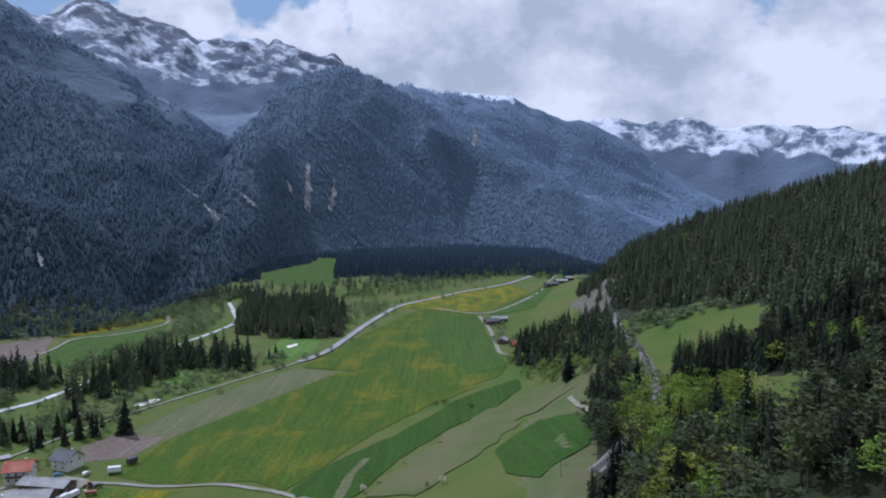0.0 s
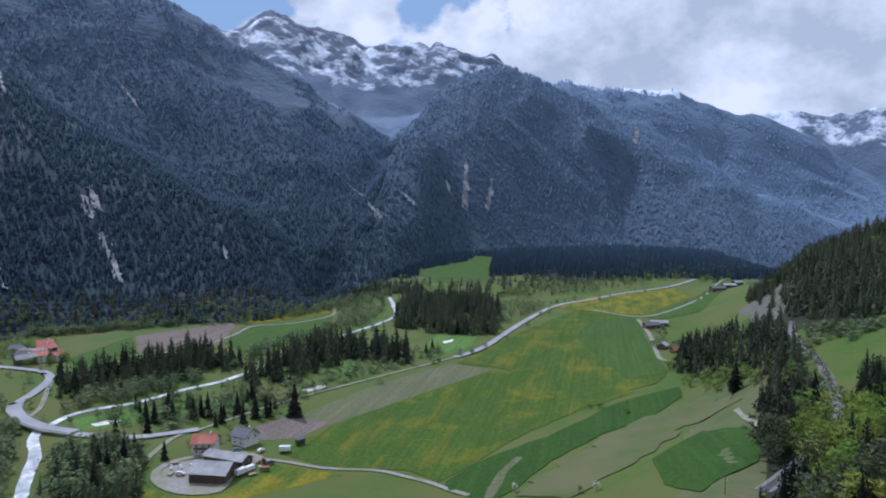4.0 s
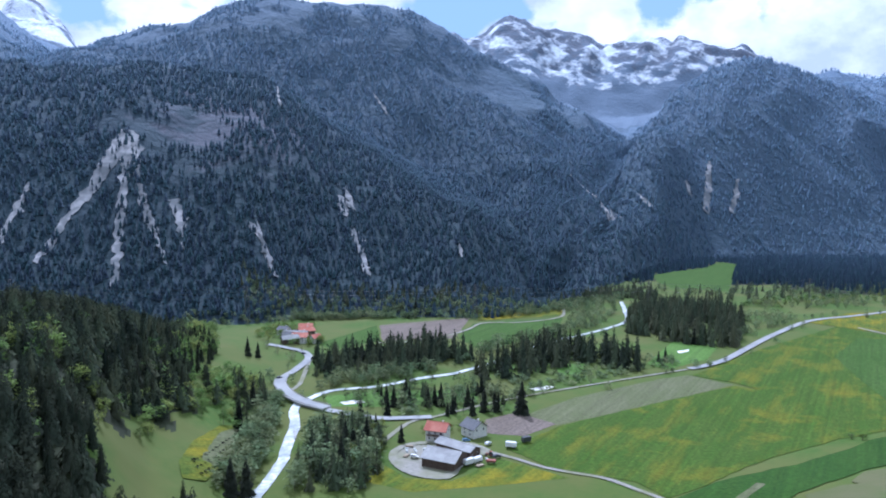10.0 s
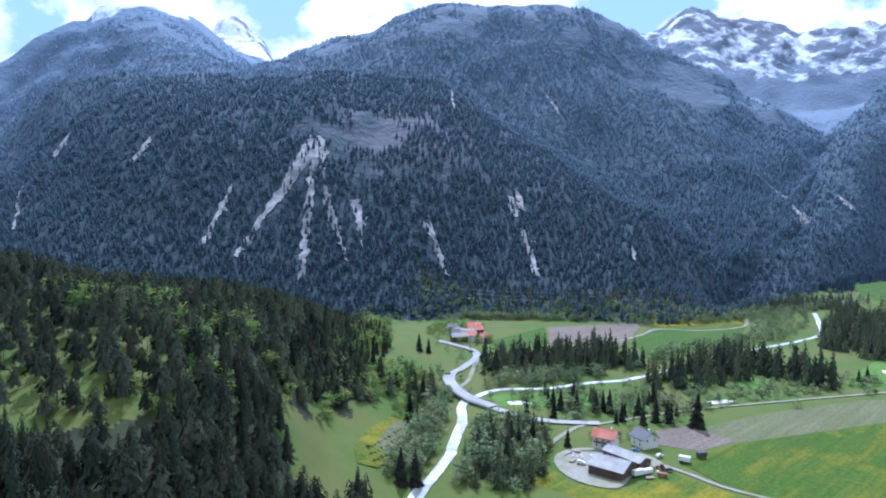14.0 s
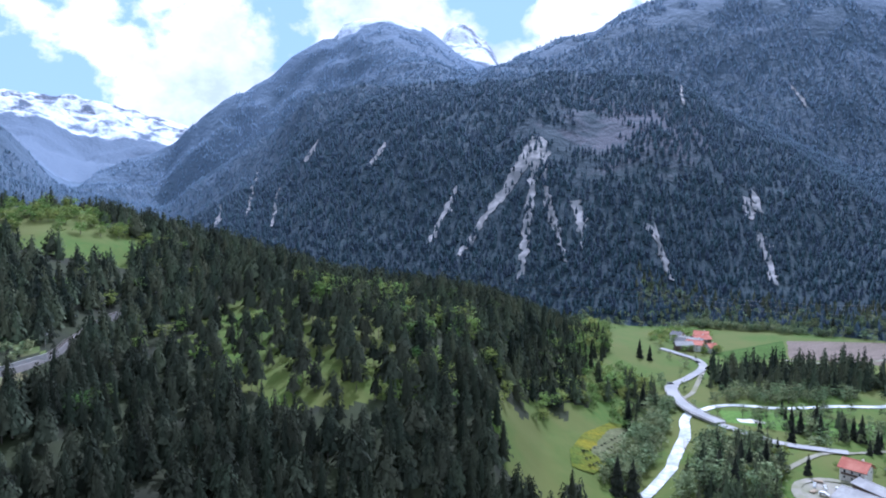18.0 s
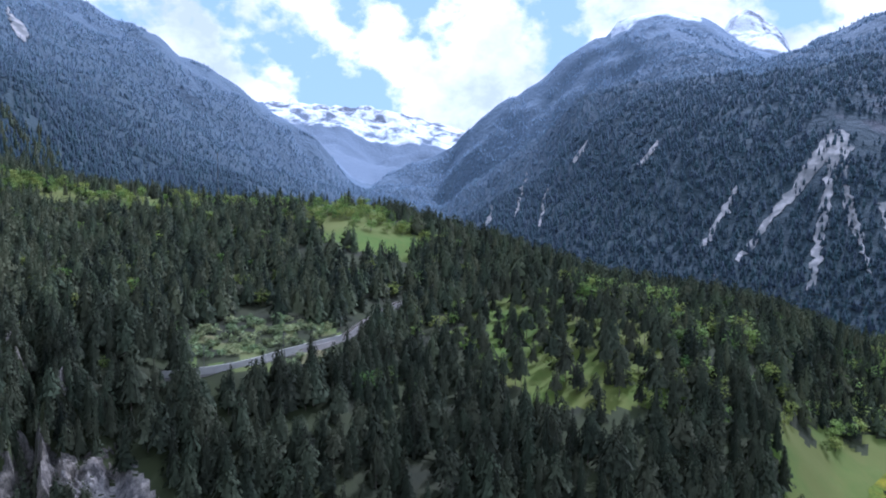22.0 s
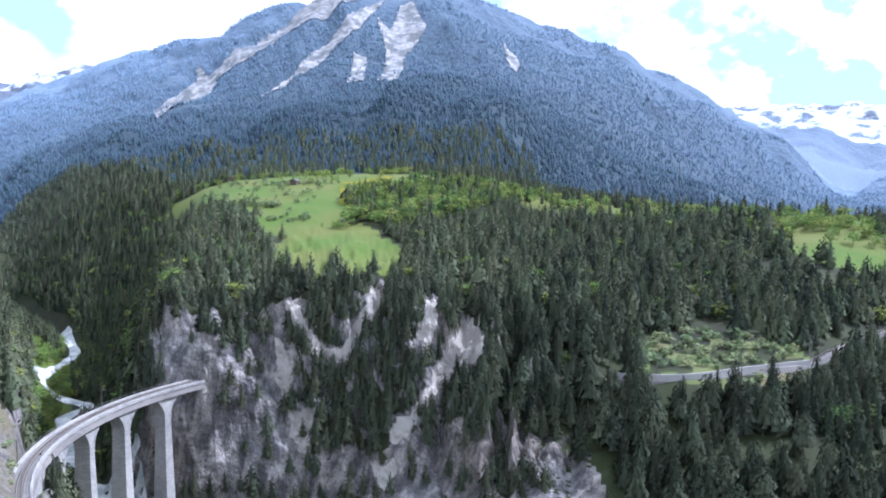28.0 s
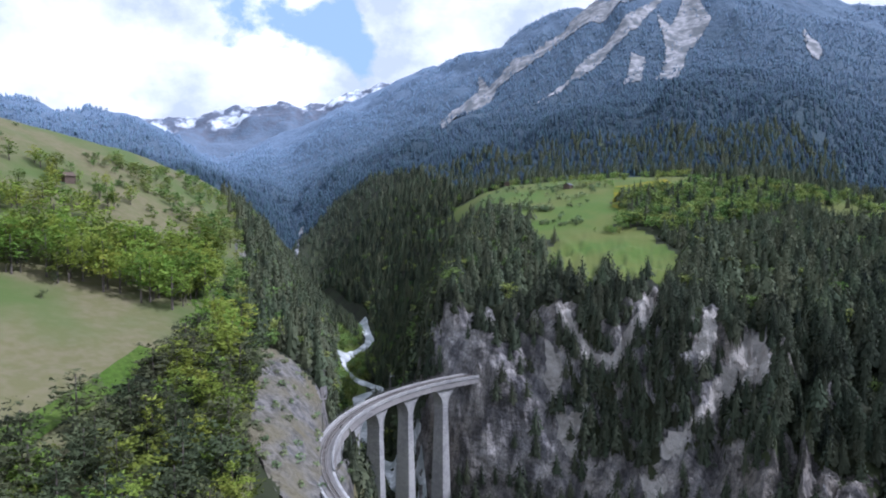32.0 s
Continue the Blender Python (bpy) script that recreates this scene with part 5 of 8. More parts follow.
def in_poly(poly, spacing):
    xs, ys = [p[0] for p in poly], [p[1] for p in poly]
    n = int((max(xs) - min(xs)) * (max(ys) - min(ys)) / spacing ** 2 * 1.3)
    x, y = rng.uniform(min(xs), max(xs), n), rng.uniform(min(ys), max(ys), n)
    k = inside(x, y, poly)
    return thin(x[k], y[k], spacing * 0.75)


def clear_of(x, y, lines):
    """Drops places that lie on a road, track or stream. The optional strip clears its camera side, to keep it in view.
    """
    keep = np.ones(x.shape, bool)
    for pts, gap, *strip in lines:
        c = smooth_line(pts, 8)
        for p in c:
            for d in range(0, (strip[0] if strip else 0) + 1, 6):
                q = 1 - d / math.hypot(p[0], p[1])
                keep &= (x - p[0] * q) ** 2 + (y - p[1] * q) ** 2 > gap * gap
    return keep


TRACK_WEST = [(0, 150), (20, 172), (32, 191), (41, 198), (51, 210), (70, 240), (86, 275), (96, 316), (103, 351), (107, 388), (108, 424), (118, 470)]
TRACK_EAST = [(-190, -214), (-215, -160), (-240, -90), (-252, -56), (-260, -45), (-276, -33), (-300, -12), (-345, 0), (-390, 18), (-414, 44), (-422, 81), (-428, 103), (-440, 140)]
STREAM = [(-140, -180), (-175, -250), (-195, -309), (-217, -345), (-240, -390), (-262, -401), (-262, -440), (-266, -458), (-290, -490), (-330, -525), (-350, -550), (-387, -621), (-413, -711), (-436, -785)]
SCREES = [[(-933, 644), (-915, 660), (-890, 650), (-783, 436), (-800, 425)], [(-925, 637), (-910, 654), (-692, 475), (-700, 460)], [(-775, 590), (-770, 618), (-680, 545)], [(-930, 502), (-895, 493), (-830, 407)],
          [(-670, 630), (-645, 638), (-580, 590)], [(-665, 802), (-645, 810), (-618, 770)]]

# the mountain sides
for a0, a1, r0, r1, sp, lo, hi in ((-22, 24, 800, 1600, 8.0, 8, 14), (-22, 24, 1600, 2500, 9.5, 8, 13), (22, 60, 735, 1520, 6.2, 7, 13), (60, 92, 820, 1500, 6.4, 7, 13), (92, 157, 770, 1500, 6.8, 7, 13), (17, 62, 1500, 2300, 8.2, 7, 12), (60, 158, 1500, 2650, 9.5, 7, 12),
                                   (-24, 8, 2600, 3500, 15, 10, 16), (155, 186, 1100, 2900, 14, 10, 18)):
    x, y = scatter(a0, a1, r0, r1, sp)
    z, zone = land(x, y)
    az, r = polar(x, y)
    rocky = fbm(x / 90, y / 90, 4) + 0.62 * np.exp(-((az - 47.5) / 8) ** 2 - ((zone - 5.66) / 0.24) ** 2) + 0.5 * np.exp(-((az - 124) / 12) ** 2) * np.clip((zone - 6.9) / 0.7, 0, 1)
    keep = (zone > 5.0) & (zone < 7.98) & (rocky < 0.5 + rng.normal(0, 0.12, x.shape))
    keep &= ~((zone > 7.6) & (fbm(x / 60, y / 60, 3) > 0.0))
    lot = rng.uniform(0, 1, x.shape) < 0.72
    for poly in SCREES:
        keep &= ~(inside(x, y, poly) & lot)
    for poly in FAR_CHUTES:
        keep &= ~(inside(x, y, poly) & (rng.uniform(0, 1, x.shape) < 0.8))
    keep &= ~inside(x, y, FAR_MEADOW) & ~inside(x * 1.03, y * 1.03, FAR_MEADOW)
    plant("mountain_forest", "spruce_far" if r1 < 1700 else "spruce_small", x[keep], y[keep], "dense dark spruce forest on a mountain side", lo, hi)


def tree_places(x, y, clear):
    az, r = polar(x, y)
    _, zone = land(x, y)
    k = cover(x, y, zone) == 1
    # reach also thins trees on the camera's side, to bring openings into view
    for poly, reach, share in ((OPEN_WOOD, 0.09, 0.7), (TERRACE_MEADOW, 0.08, 0.85), (SHRUB_CLEARING, 0.03, 0.9), (RAIL_CLEARING, 0.05, 0.8), (RAIL_BANK, 0.08, 0.7), (ORCHARD_MEADOW, 0.0, 1.0), (TERRACE_SOUTH, 0.05, 0.7), (TERRACE_WOOD, 0.02, 0.85), (ROCK_CUT, 0.0, 1.0), (ROCK_SLIDE, 0.04, 0.9), ([(57, 232), (66, 256), (80, 268), (95, 256), (98, 225), (88, 200), (74, 196), (62, 212)], 0.12, 0.75)):
        lot = rng.uniform(0, 1, x.shape) < share
        for q in (0.0, 0.5, 1.0):
            k &= ~(inside(x * (1 + reach * q), y * (1 + reach * q), poly) & lot)
    return k & clear_of(x, y, ((TRACK_WEST, 7.0, 12), (TRACK_EAST[3:], 5.0, 6), (STREAM, 8.0, 18)))


# the wooded hill north of the valley, the gorge banks and the terrace
for a0, a1, r0, r1, sp, kind, *size in ((-42, -9, 118, 270, 7.2, "pine_near", 10, 18), (-42, -9, 150, 330, 7.0, "spruce_near"), (-42, -9, 330, 800, 6.4, "spruce_mid"), (50, 112, 185, 300, 9.0, "spruce_near", 10, 20), (50, 112, 185, 310, 8.0, "pine_mid", 10, 19), (50, 112, 310, 620, 7.8, "pine_far", 10, 18),
                                 (50, 116, 300, 640, 12, "spruce_mid", 9, 20), (112, 150, 210, 340, 5.2, "pine_cliff", 6, 11), (112, 150, 300, 560, 7.2, "pine_far", 8, 16), (110, 122, 195, 270, 7.5, "spruce_near", 8, 14), (108, 160, 310, 900, 10.5, "spruce_mid", 9, 18), (96, 152, 600, 960, 8.5, "spruce_mid"), (149, 158, 230, 900, 6.5, "spruce_mid"), (144, 152, 380, 950, 6.0, "spruce_mid", 9, 15)):
    x, y = thin(*scatter(a0, a1, r0, r1, sp), sp * 0.6)
    k = tree_places(x, y, [])
    az, r = polar(x, y)
    z, zone = land(x, y)
    zs = land(x * 1.01, y * 1.01)[0]
    steep = np.hypot(land(x + 1.5, y)[0] - land(x - 1.5, y)[0], land(x, y + 1.5)[0] - land(x, y - 1.5)[0]) / 3.0
    cliff = on_wall(x, y) & (az > 105) & (az < 147)
    k &= ~cliff | ((steep < 1.2) & (fbm(x / 12, y / 12, 3) > 0.40))
    k &= ~in_gully(x, y, -0.7)
    plant("forest", kind, x[k], y[k], "dense dark conifer forest on a steep slope", *size)
# lighter broadleaf trees among them
for a0, a1, r0, r1, sp, kind in ((-40, -10, 125, 300, 13, "leaf_near"), (-40, -8, 300, 700, 34, "leaf_mid"), (50, 76, 230, 460, 24, "leaf_mid"), (76, 112, 260, 560, 21, "leaf_mid"), (112, 150, 300, 600, 17, "leaf_mid"), (136, 152, 420, 950, 15, "leaf_mid"), (148, 158, 240, 700, 14, "leaf_mid")):
    x, y = thin(*scatter(a0, a1, r0, r1, sp), sp * 0.6)
    k = tree_places(x, y, [])
    plant("broadleaf_trees", kind, x[k], y[k], "fresh green broadleaf trees among conifers")
x, y = in_poly(OPEN_WOOD, 19)
plant("open_wood_trees", "leaf_mid", x, y, "bright green broadleaf trees on a grassy slope", 5, 10)
x, y = in_poly(OPEN_WOOD, 8.5)
plant("open_pine_wood", "pine_mid", x, y, "open pine wood on a grassy slope")
x, y = in_poly(SHRUB_CLEARING, 4.5)
k = clear_of(x, y, ((TRACK_EAST, 6.0),))
plant("shrubs", "bush", x[k], y[k], "low grey-green shrubs in a clearing")

ROADS = (([(-436, 435), (-374, 417), (-351, 365), (-317, 333), (-274, 321), (-213, 343), (-150, 480), (-86, 650), (-51, 836), (73, 1009)], 7.0),
         ([(-223, 213), (-243, 252), (-273, 293), (-297, 322), (-280, 380), (-254, 440), (-241, 578), (-217, 682), (-236, 796), (-261, 863)], 9.5))
def wood(name, poly, sp, kind, lo, hi, label):
    """A wood of one kind of tree inside an outline, clear of roads, water and bare rock."""
    x, y = in_poly(poly, sp)
    k = clear_of(x, y, ROADS + ((STREAM, 7.0, 18),)) & ~inside(x, y, FAR_MEADOW) & ~inside(x * 1.03, y * 1.03, FAR_MEADOW)
    if name != "cutting_bushes":
        k &= ~inside(x, y, ROCK_CUT)
    plant(name, kind, x[k], y[k], label, lo, hi)


# belts and groves on the valley floor
wood("spruce_belt", [(-335, 377), (-313, 397), (-283, 439), (-262, 470), (-261, 490), (-318, 511), (-355, 451), (-369, 419)], 8.5, "spruce_mid", 11, 26, "belt of tall dark spruces by the river")
wood("spruce_belt", [(-241, 442), (-240, 495), (-238, 570), (-187, 572), (-152, 568), (-139, 520), (-189, 523), (-202, 455), (-229, 436)], 8.5, "spruce_mid", 11, 27, "belt of tall dark spruces on the golf course")
wood("spruce_belt", [(-220, 750), (-232, 836), (-149, 888), (-112, 812), (-92, 654), (-111, 642), (-157, 643), (-192, 654)], 9, "spruce_mid", 13, 28, "dark spruce wood beside the river")
wood("valley_scrub", [(-300, 1000), (-150, 960), (0, 1090), (180, 1270), (310, 1450), (240, 1420), (100, 1260), (-120, 1120)], 17, "willow_mid", 7, 13, "light trees on the far valley floor")
wood("riverside_trees", [(-300, 345), (-285, 372), (-262, 425), (-238, 500), (-235, 430), (-262, 385), (-278, 350)], 8, "willow_mid", 5, 9, "grey-green bushes along the river")
wood("riverside_trees", [(-250, 590), (-232, 690), (-232, 730), (-250, 790), (-280, 770), (-262, 640)], 9, "willow_mid", 6, 10, "light trees beyond the river")
wood("village_trees", [(-440, 470), (-405, 480), (-400, 460), (-420, 440), (-470, 450), (-500, 500), (-460, 520)], 8, "leaf_mid", 5, 10, "garden trees in the village")
wood("farm_trees", [(-205, 318), (-196, 345), (-180, 345), (-186, 322), (-200, 308)], 8, "leaf_mid", 4, 7, "garden trees by the farmhouse")
x, y = thin(*scatter(-13, 24, 1100, 1960, 7.0), 4.5)
z, zone = land(x, y)
k = (zone < 5.02) & (cover(x, y, zone) == 1) & ~inside(x, y, FAR_MEADOW) & ~inside(x * 1.012, y * 1.012, FAR_MEADOW)
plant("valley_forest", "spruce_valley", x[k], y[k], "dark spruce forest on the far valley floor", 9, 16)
wood("golf_trees", [(-259, 351), (-239, 384), (-203, 419), (-181, 390), (-193, 362), (-232, 336)], 10, "willow_mid", 6, 12, "scattered trees along the golf course")
wood("golf_trees", [(-259, 351), (-239, 384), (-203, 419), (-181, 390), (-193, 362), (-232, 336)], 26, "spruce_mid", 9, 17, "young spruces along the golf course")
wood("riverside_trees", [(-195, 225), (-236, 272), (-241, 296), (-231, 312), (-209, 293), (-200, 264), (-185, 240)], 7, "willow_mid", 6, 14, "grey-green riverside willows")
wood("riverside_trees", [(-195, 225), (-230, 272), (-231, 306), (-209, 293), (-200, 264), (-185, 240)], 11, "spruce_mid", 12, 20, "spruces among riverside willows")
wood("riverside_trees", [(-245, 225), (-300, 285), (-325, 318), (-312, 326), (-283, 286), (-235, 220)], 5.2, "willow_mid", 7, 14, "grey-green willows on the river bank")
wood("grove", [(59, 557), (82, 609), (94, 540), (99, 375), (92, 353), (78, 381), (65, 453), (53, 483)], 7.5, "spruce_mid", 14, 22, "grove of spruces and broadleaf trees on a knoll")
wood("grove", [(50, 540), (90, 590), (99, 400), (92, 350), (75, 375), (55, 460), (47, 500)], 10, "leaf_mid", 6, 11, "green broadleaf trees round a spruce grove")
wood("scrub", [(-141, 954), (-21, 1088), (177, 1258), (308, 1444), (276, 1344), (60, 1045), (-94, 890)], 16, "willow_mid", 7, 12, "light trees along the far valley road")
wood("scrub", [(-395, 632), (-339, 674), (-298, 734), (-255, 827), (-270, 950), (-318, 818), (-354, 703), (-424, 656), (-520, 560), (-510, 530)], 7, "willow_mid", 6, 11, "light scrub at the foot of the forest")
wood("hedgerow", [(-238, 329), (-226, 364), (-194, 430), (-162, 500), (-103, 575), (-99, 563), (-152, 484), (-182, 412), (-213, 350)], 9, "bush", 2, 5, "low hedge along the lane")
wood("orchard_wood", [(-345, 257), (-393, 355), (-335, 333), (-332, 310), (-342, 290), (-306, 235), (-286, 206)], 10, "leaf_mid", 7, 13, "broadleaf trees on the meadow's edge")
wood("orchard_wood", [(-386, 278), (-481, 407), (-419, 366), (-343, 272), (-297, 214)], 13, "leaf_mid", 8, 14, "broadleaf trees at the wood's edge")
wood("orchard_wood", [(-345, 257), (-390, 345), (-335, 325), (-332, 300), (-306, 235), (-286, 206)], 16, "spruce_mid", 12, 18, "spruces on the meadow's edge")
wood("orchard_wood", [(-246, 158), (-300, 232), (-330, 300), (-345, 292), (-305, 215), (-262, 150)], 11, "leaf_mid", 6, 11, "green bushes and trees at the forest edge")
wood("terrace_wood", TERRACE_WOOD, 7.5, "leaf_mid", 9, 15, "fresh green broadleaf wood on the terrace")
wood("terrace_wood", [(-355, -276), (-450, -340), (-560, -310), (-590, -274), (-501, -232), (-424, -230), (-363, -238)], 17, "spruce_mid", 13, 19, "spruces in the terrace wood")
wood("terrace_edge_trees", bearing([(84, 540), (90, 560), (100, 580), (108, 620), (114, 650), (118, 640), (112, 590), (104, 550), (96, 520), (88, 505), (82, 510)]), 13, "leaf_mid", 6, 12, "light green trees and bushes along the terrace")
wood("hilltop_trees", bearing([(60, 390), (64, 400), (69, 430), (74, 450), (75, 420), (70, 380), (64, 350), (60, 350)]), 9, "leaf_mid", 9, 15, "bright green broadleaf trees on the hilltop")
wood("terrace_scrub", [(-460, -520), (-540, -440), (-480, -380), (-400, -330), (-340, -300), (-390, -400), (-420, -480)], 18, "bush", 2, 6, "bushes in rows on the terrace meadow")
wood("terrace_edge_trees", bearing([(128, 600), (131, 640), (136, 700), (141, 760), (141, 800), (134, 790), (128, 760), (124, 780), (122, 700), (125, 640)]), 17, "leaf_mid", 5, 11, "light green trees along the upper edge of the meadow")
wood("hilltop_trees", bearing([(57, 300), (58, 380), (62, 430), (68, 430), (73, 410), (70, 350), (65, 290), (60, 270)]), 19, "leaf_mid", 8, 14, "bright green broadleaf trees among pines")
wood("railway_trees", bearing([(-13.5, 150), (-16, 215), (-19, 235), (-24, 235), (-25, 190), (-20, 150)]), 8.5, "leaf_near", 8, 14, "bright green broadleaf trees above the railway")
wood("terrace_edge_trees", [(-540, -50), (-560, -3), (-540, 50), (-520, 62), (-505, 52), (-530, 0), (-515, -45)], 8, "leaf_mid", 6, 11, "light green trees round the hilltop meadow")
wood("terrace_edge_trees", bearing([(92, 480), (100, 500), (106, 520), (112, 540), (113, 570), (104, 560), (96, 540), (90, 500)]), 15, "leaf_mid", 7, 13, "bright green trees along the edge of the terrace")
wood("terrace_edge_spruces", TERRACE_TOP, 22, "spruce_mid", 10, 17, "dark spruces on the meadow along the terrace")
wood("terrace_edge_trees", TERRACE_TOP, 20, "leaf_mid", 6, 13, "bright green trees on the meadow along the terrace")
wood("terrace_edge_trees", bearing([(88, 540), (96, 575), (104, 610), (113, 640), (113, 655), (104, 625), (96, 590), (88, 560)]), 15, "leaf_mid", 6, 12, "bright green trees along the crest of the terrace")
wood("hedge", bearing([(132.5, 520), (137, 560), (137, 572), (132.5, 532)]), 4, "bush", 2, 5, "row of bushes across the terrace meadow")
wood("hedge", bearing([(130.5, 468), (134, 480), (134, 490), (130.5, 480)]), 4, "bush", 2, 4, "row of bushes across the terrace meadow")
wood("hedge", bearing([(127.5, 440), (130, 440), (130, 448), (127.5, 450)]), 4, "leaf_mid", 4, 7, "green hedge on the terrace meadow")
wood("hedge", bearing([(128, 620), (134, 640), (134, 655), (128, 632)]), 6, "bush", 2, 6, "row of bushes below the hay hut")
wood("stream_bushes", bearing([(147.6, 340), (149, 330), (150.6, 340), (150.9, 620), (148.5, 620)]), 6, "leaf_mid", 3, 8, "bright green bushes along the gorge stream")
wood("cutting_edge_trees", [(-99, -228), (-88, -200), (-68, -164), (-62, -145), (-57, -158), (-78, -198), (-92, -230)], 4.5, "leaf_near", 3, 7, "light green shrubs above the rock cutting")
wood("cutting_bushes", ROCK_CUT, 5.5, "bush", 1, 2.6, "small bushes on the rock cutting")
wood("gorge_trees", bearing([(141, 185), (149, 188), (149, 212), (141, 225)]), 5.5, "spruce_mid", 9, 16, "spruces below the viaduct")
wood("railway_bushes", bearing([(-14, 430), (-16, 460), (-20, 450), (-20, 425), (-17, 400)]), 6, "bush", 2, 5, "green bushes beside the railway clearing")
wood("bank_trees", [(60, 330), (84, 345), (96, 400), (104, 440), (98, 330), (82, 300), (70, 300)], 10, "leaf_mid", 4, 8, "green broadleaf trees along the railway bank")
wood("meadow_trees", [(-518, 396), (-538, 463), (-425, 370), (-383, 302)], 8, "leaf_mid", 8, 13, "broadleaf trees round a meadow")
wood("meadow_trees", [(-340, 267), (-383, 343), (-339, 311), (-299, 289), (-287, 261), (-322, 276), (-317, 253)], 10, "leaf_mid", 7, 12, "clump of green trees in the meadow")
wood("meadow_spruces", [(-367, 333), (-348, 345), (-288, 289), (-293, 269)], 9, "spruce_mid", 10, 17, "dark spruces in the meadow")
wood("forest_edge_spruces", [(-210, 115), (-250, 139), (-244, 150), (-231, 153), (-222, 144)], 5.5, "spruce_near", 10, 18, "tall dark spruces at the forest edge")
wood("riverside_trees", [(-277, 291), (-246, 292), (-215, 291), (-180, 252), (-191, 234), (-208, 228)], 9.5, "willow_mid", 8, 14, "grey-green trees on the river bank")
wood("riverside_spruces", [(-277, 291), (-246, 292), (-215, 291), (-180, 252), (-191, 234), (-208, 228)], 12, "spruce_mid", 11, 19, "dark spruces on the river bank")
wood("riverside_trees", [(-311, 306), (-277, 291), (-241, 249), (-226, 223), (-246, 232), (-283, 271)], 6.5, "willow_mid", 6, 12, "grey-green trees beside the river")
wood("gorge_wood", [(-193, -329), (-321, -554), (-426, -761), (-396, -635), (-333, -489), (-281, -432), (-250, -379)], 5.5, "leaf_mid", 6, 12, "fresh green trees along the gorge stream")
wood("orchard_wood", [(-386, 278), (-481, 407), (-419, 366), (-343, 272), (-297, 214), (-270, 165), (-262, 150)], 7.5, "spruce_near", 9, 18, "tall dark spruces at the forest's lower edge")
wood("railway_spruces", [(98, 306), (111, 279), (120, 250), (140, 262), (132, 292), (114, 322)], 5.5, "spruce_near", 13, 20, "tall dark spruces above the railway")
wood("railway_bushes", [(88, 300), (97, 345), (103, 385), (112, 425), (117, 420), (108, 380), (103, 345), (94, 298)], 5, "bush", 2, 5, "green bushes along the railway")
wood("railway_bushes", [(112, 420), (150, 385), (190, 350), (196, 362), (152, 402), (116, 440)], 5, "bush", 3, 6, "green bushes at the foot of the wooded hill")
wood("riverside_trees", [(-214, 226), (-236, 264), (-260, 298), (-238, 310), (-214, 292), (-192, 252)], 5.8, "willow_mid", 8, 14, "tall grey-green willows beside the river")
wood("riverside_trees", [(-230, 210), (-256, 248), (-288, 296), (-299, 296), (-274, 254), (-240, 206)], 4.6, "willow_mid", 7, 13, "grey-green willows beside the foaming river")
wood("riverside_trees", [(-308, 352), (-293, 382), (-272, 393), (-268, 440), (-280, 452), (-300, 430), (-320, 385)], 5.5, "willow_mid", 6, 11, "grey-green willows between road and river")
wood("riverside_trees", [(-264, 470), (-262, 560), (-240, 640), (-228, 690), (-240, 700), (-258, 640), (-276, 560), (-274, 480)], 7, "willow_mid", 6, 12, "grey-green trees along the river")
wood("riverside_spruces", [(-258, 440), (-256, 540), (-246, 600), (-236, 590), (-244, 520), (-246, 440)], 8, "spruce_mid", 10, 20, "dark spruces along the river")
wood("valley_spruces", [(-300, 1000), (-150, 960), (0, 1090), (180, 1270), (310, 1450), (240, 1420), (100, 1260), (-120, 1120)], 19, "spruce_mid", 9, 16, "dark spruces on the far valley floor")
wood("valley_spruces", [(-300, 860), (-262, 880), (-232, 900), (-240, 960), (-290, 980), (-330, 900)], 9, "spruce_mid", 9, 18, "dark spruces by the far bend of the river")
wood("valley_scrub", [(-140, 900), (-90, 900), (-30, 1000), (80, 1120), (200, 1290), (150, 1290), (20, 1120), (-90, 1010)], 15, "leaf_mid", 6, 11, "light green trees along the far lanes")
wood("valley_scrub", [(160, 1060), (300, 1420), (360, 1560), (300, 1560), (200, 1300), (140, 1120)], 13, "leaf_mid", 5, 10, "bushes and trees round the far farm")
wood("railway_trees", [(57, 232), (66, 256), (80, 268), (95, 256), (98, 225), (88, 200), (74, 196), (62, 212)], 7.5, "leaf_near", 9, 15, "bright green broadleaf trees below the railway")
x, y = thin(*scatter(112, 147, 715, 1010, 10.5), 7)
z, zone = land(x, y)
k = (zone > 4.55) & (zone < 5.5) & ~inside(x, y, TERRACE_MEADOW)
plant("forest", "spruce_mid", x[k], y[k], "tall dark spruces behind the terrace meadow", 11, 20)
wood("railway_slope_trees", [(-246, -72), (-240, -52), (-252, -34), (-270, -18), (-292, 2), (-280, 8), (-258, -12), (-236, -36), (-228, -60), (-236, -78)], 4.4, "pine_mid", 6, 12, "dark conifers on the slope below the railway")
# the hillside beside the viaduct
wood("cliff_trees", bearing([(113, 225), (118, 250), (128, 262), (134, 285), (141, 292), (141, 280), (134, 262), (128, 240), (120, 228), (113, 210)]), 6.0, "pine_cliff", 6, 12, "small spruces clinging to the cliff")
wood("gorge_trees", bearing([(136, 200), (142, 225), (147, 235), (149, 205), (150, 185), (147, 185), (140, 190)]), 6.0, "spruce_mid", 7, 13, "spruces at the foot of the viaduct")
wood("hillside_trees", [(0, -262), (-30, -262), (-52, -257), (-73, -240), (-91, -252), (-104, -281), (-108, -300), (-74, -293), (-51, -297), (-38, -288), (0, -285)], 6.2, "leaf_near", 12, 20, "light green birches and broadleaf trees on the hillside")
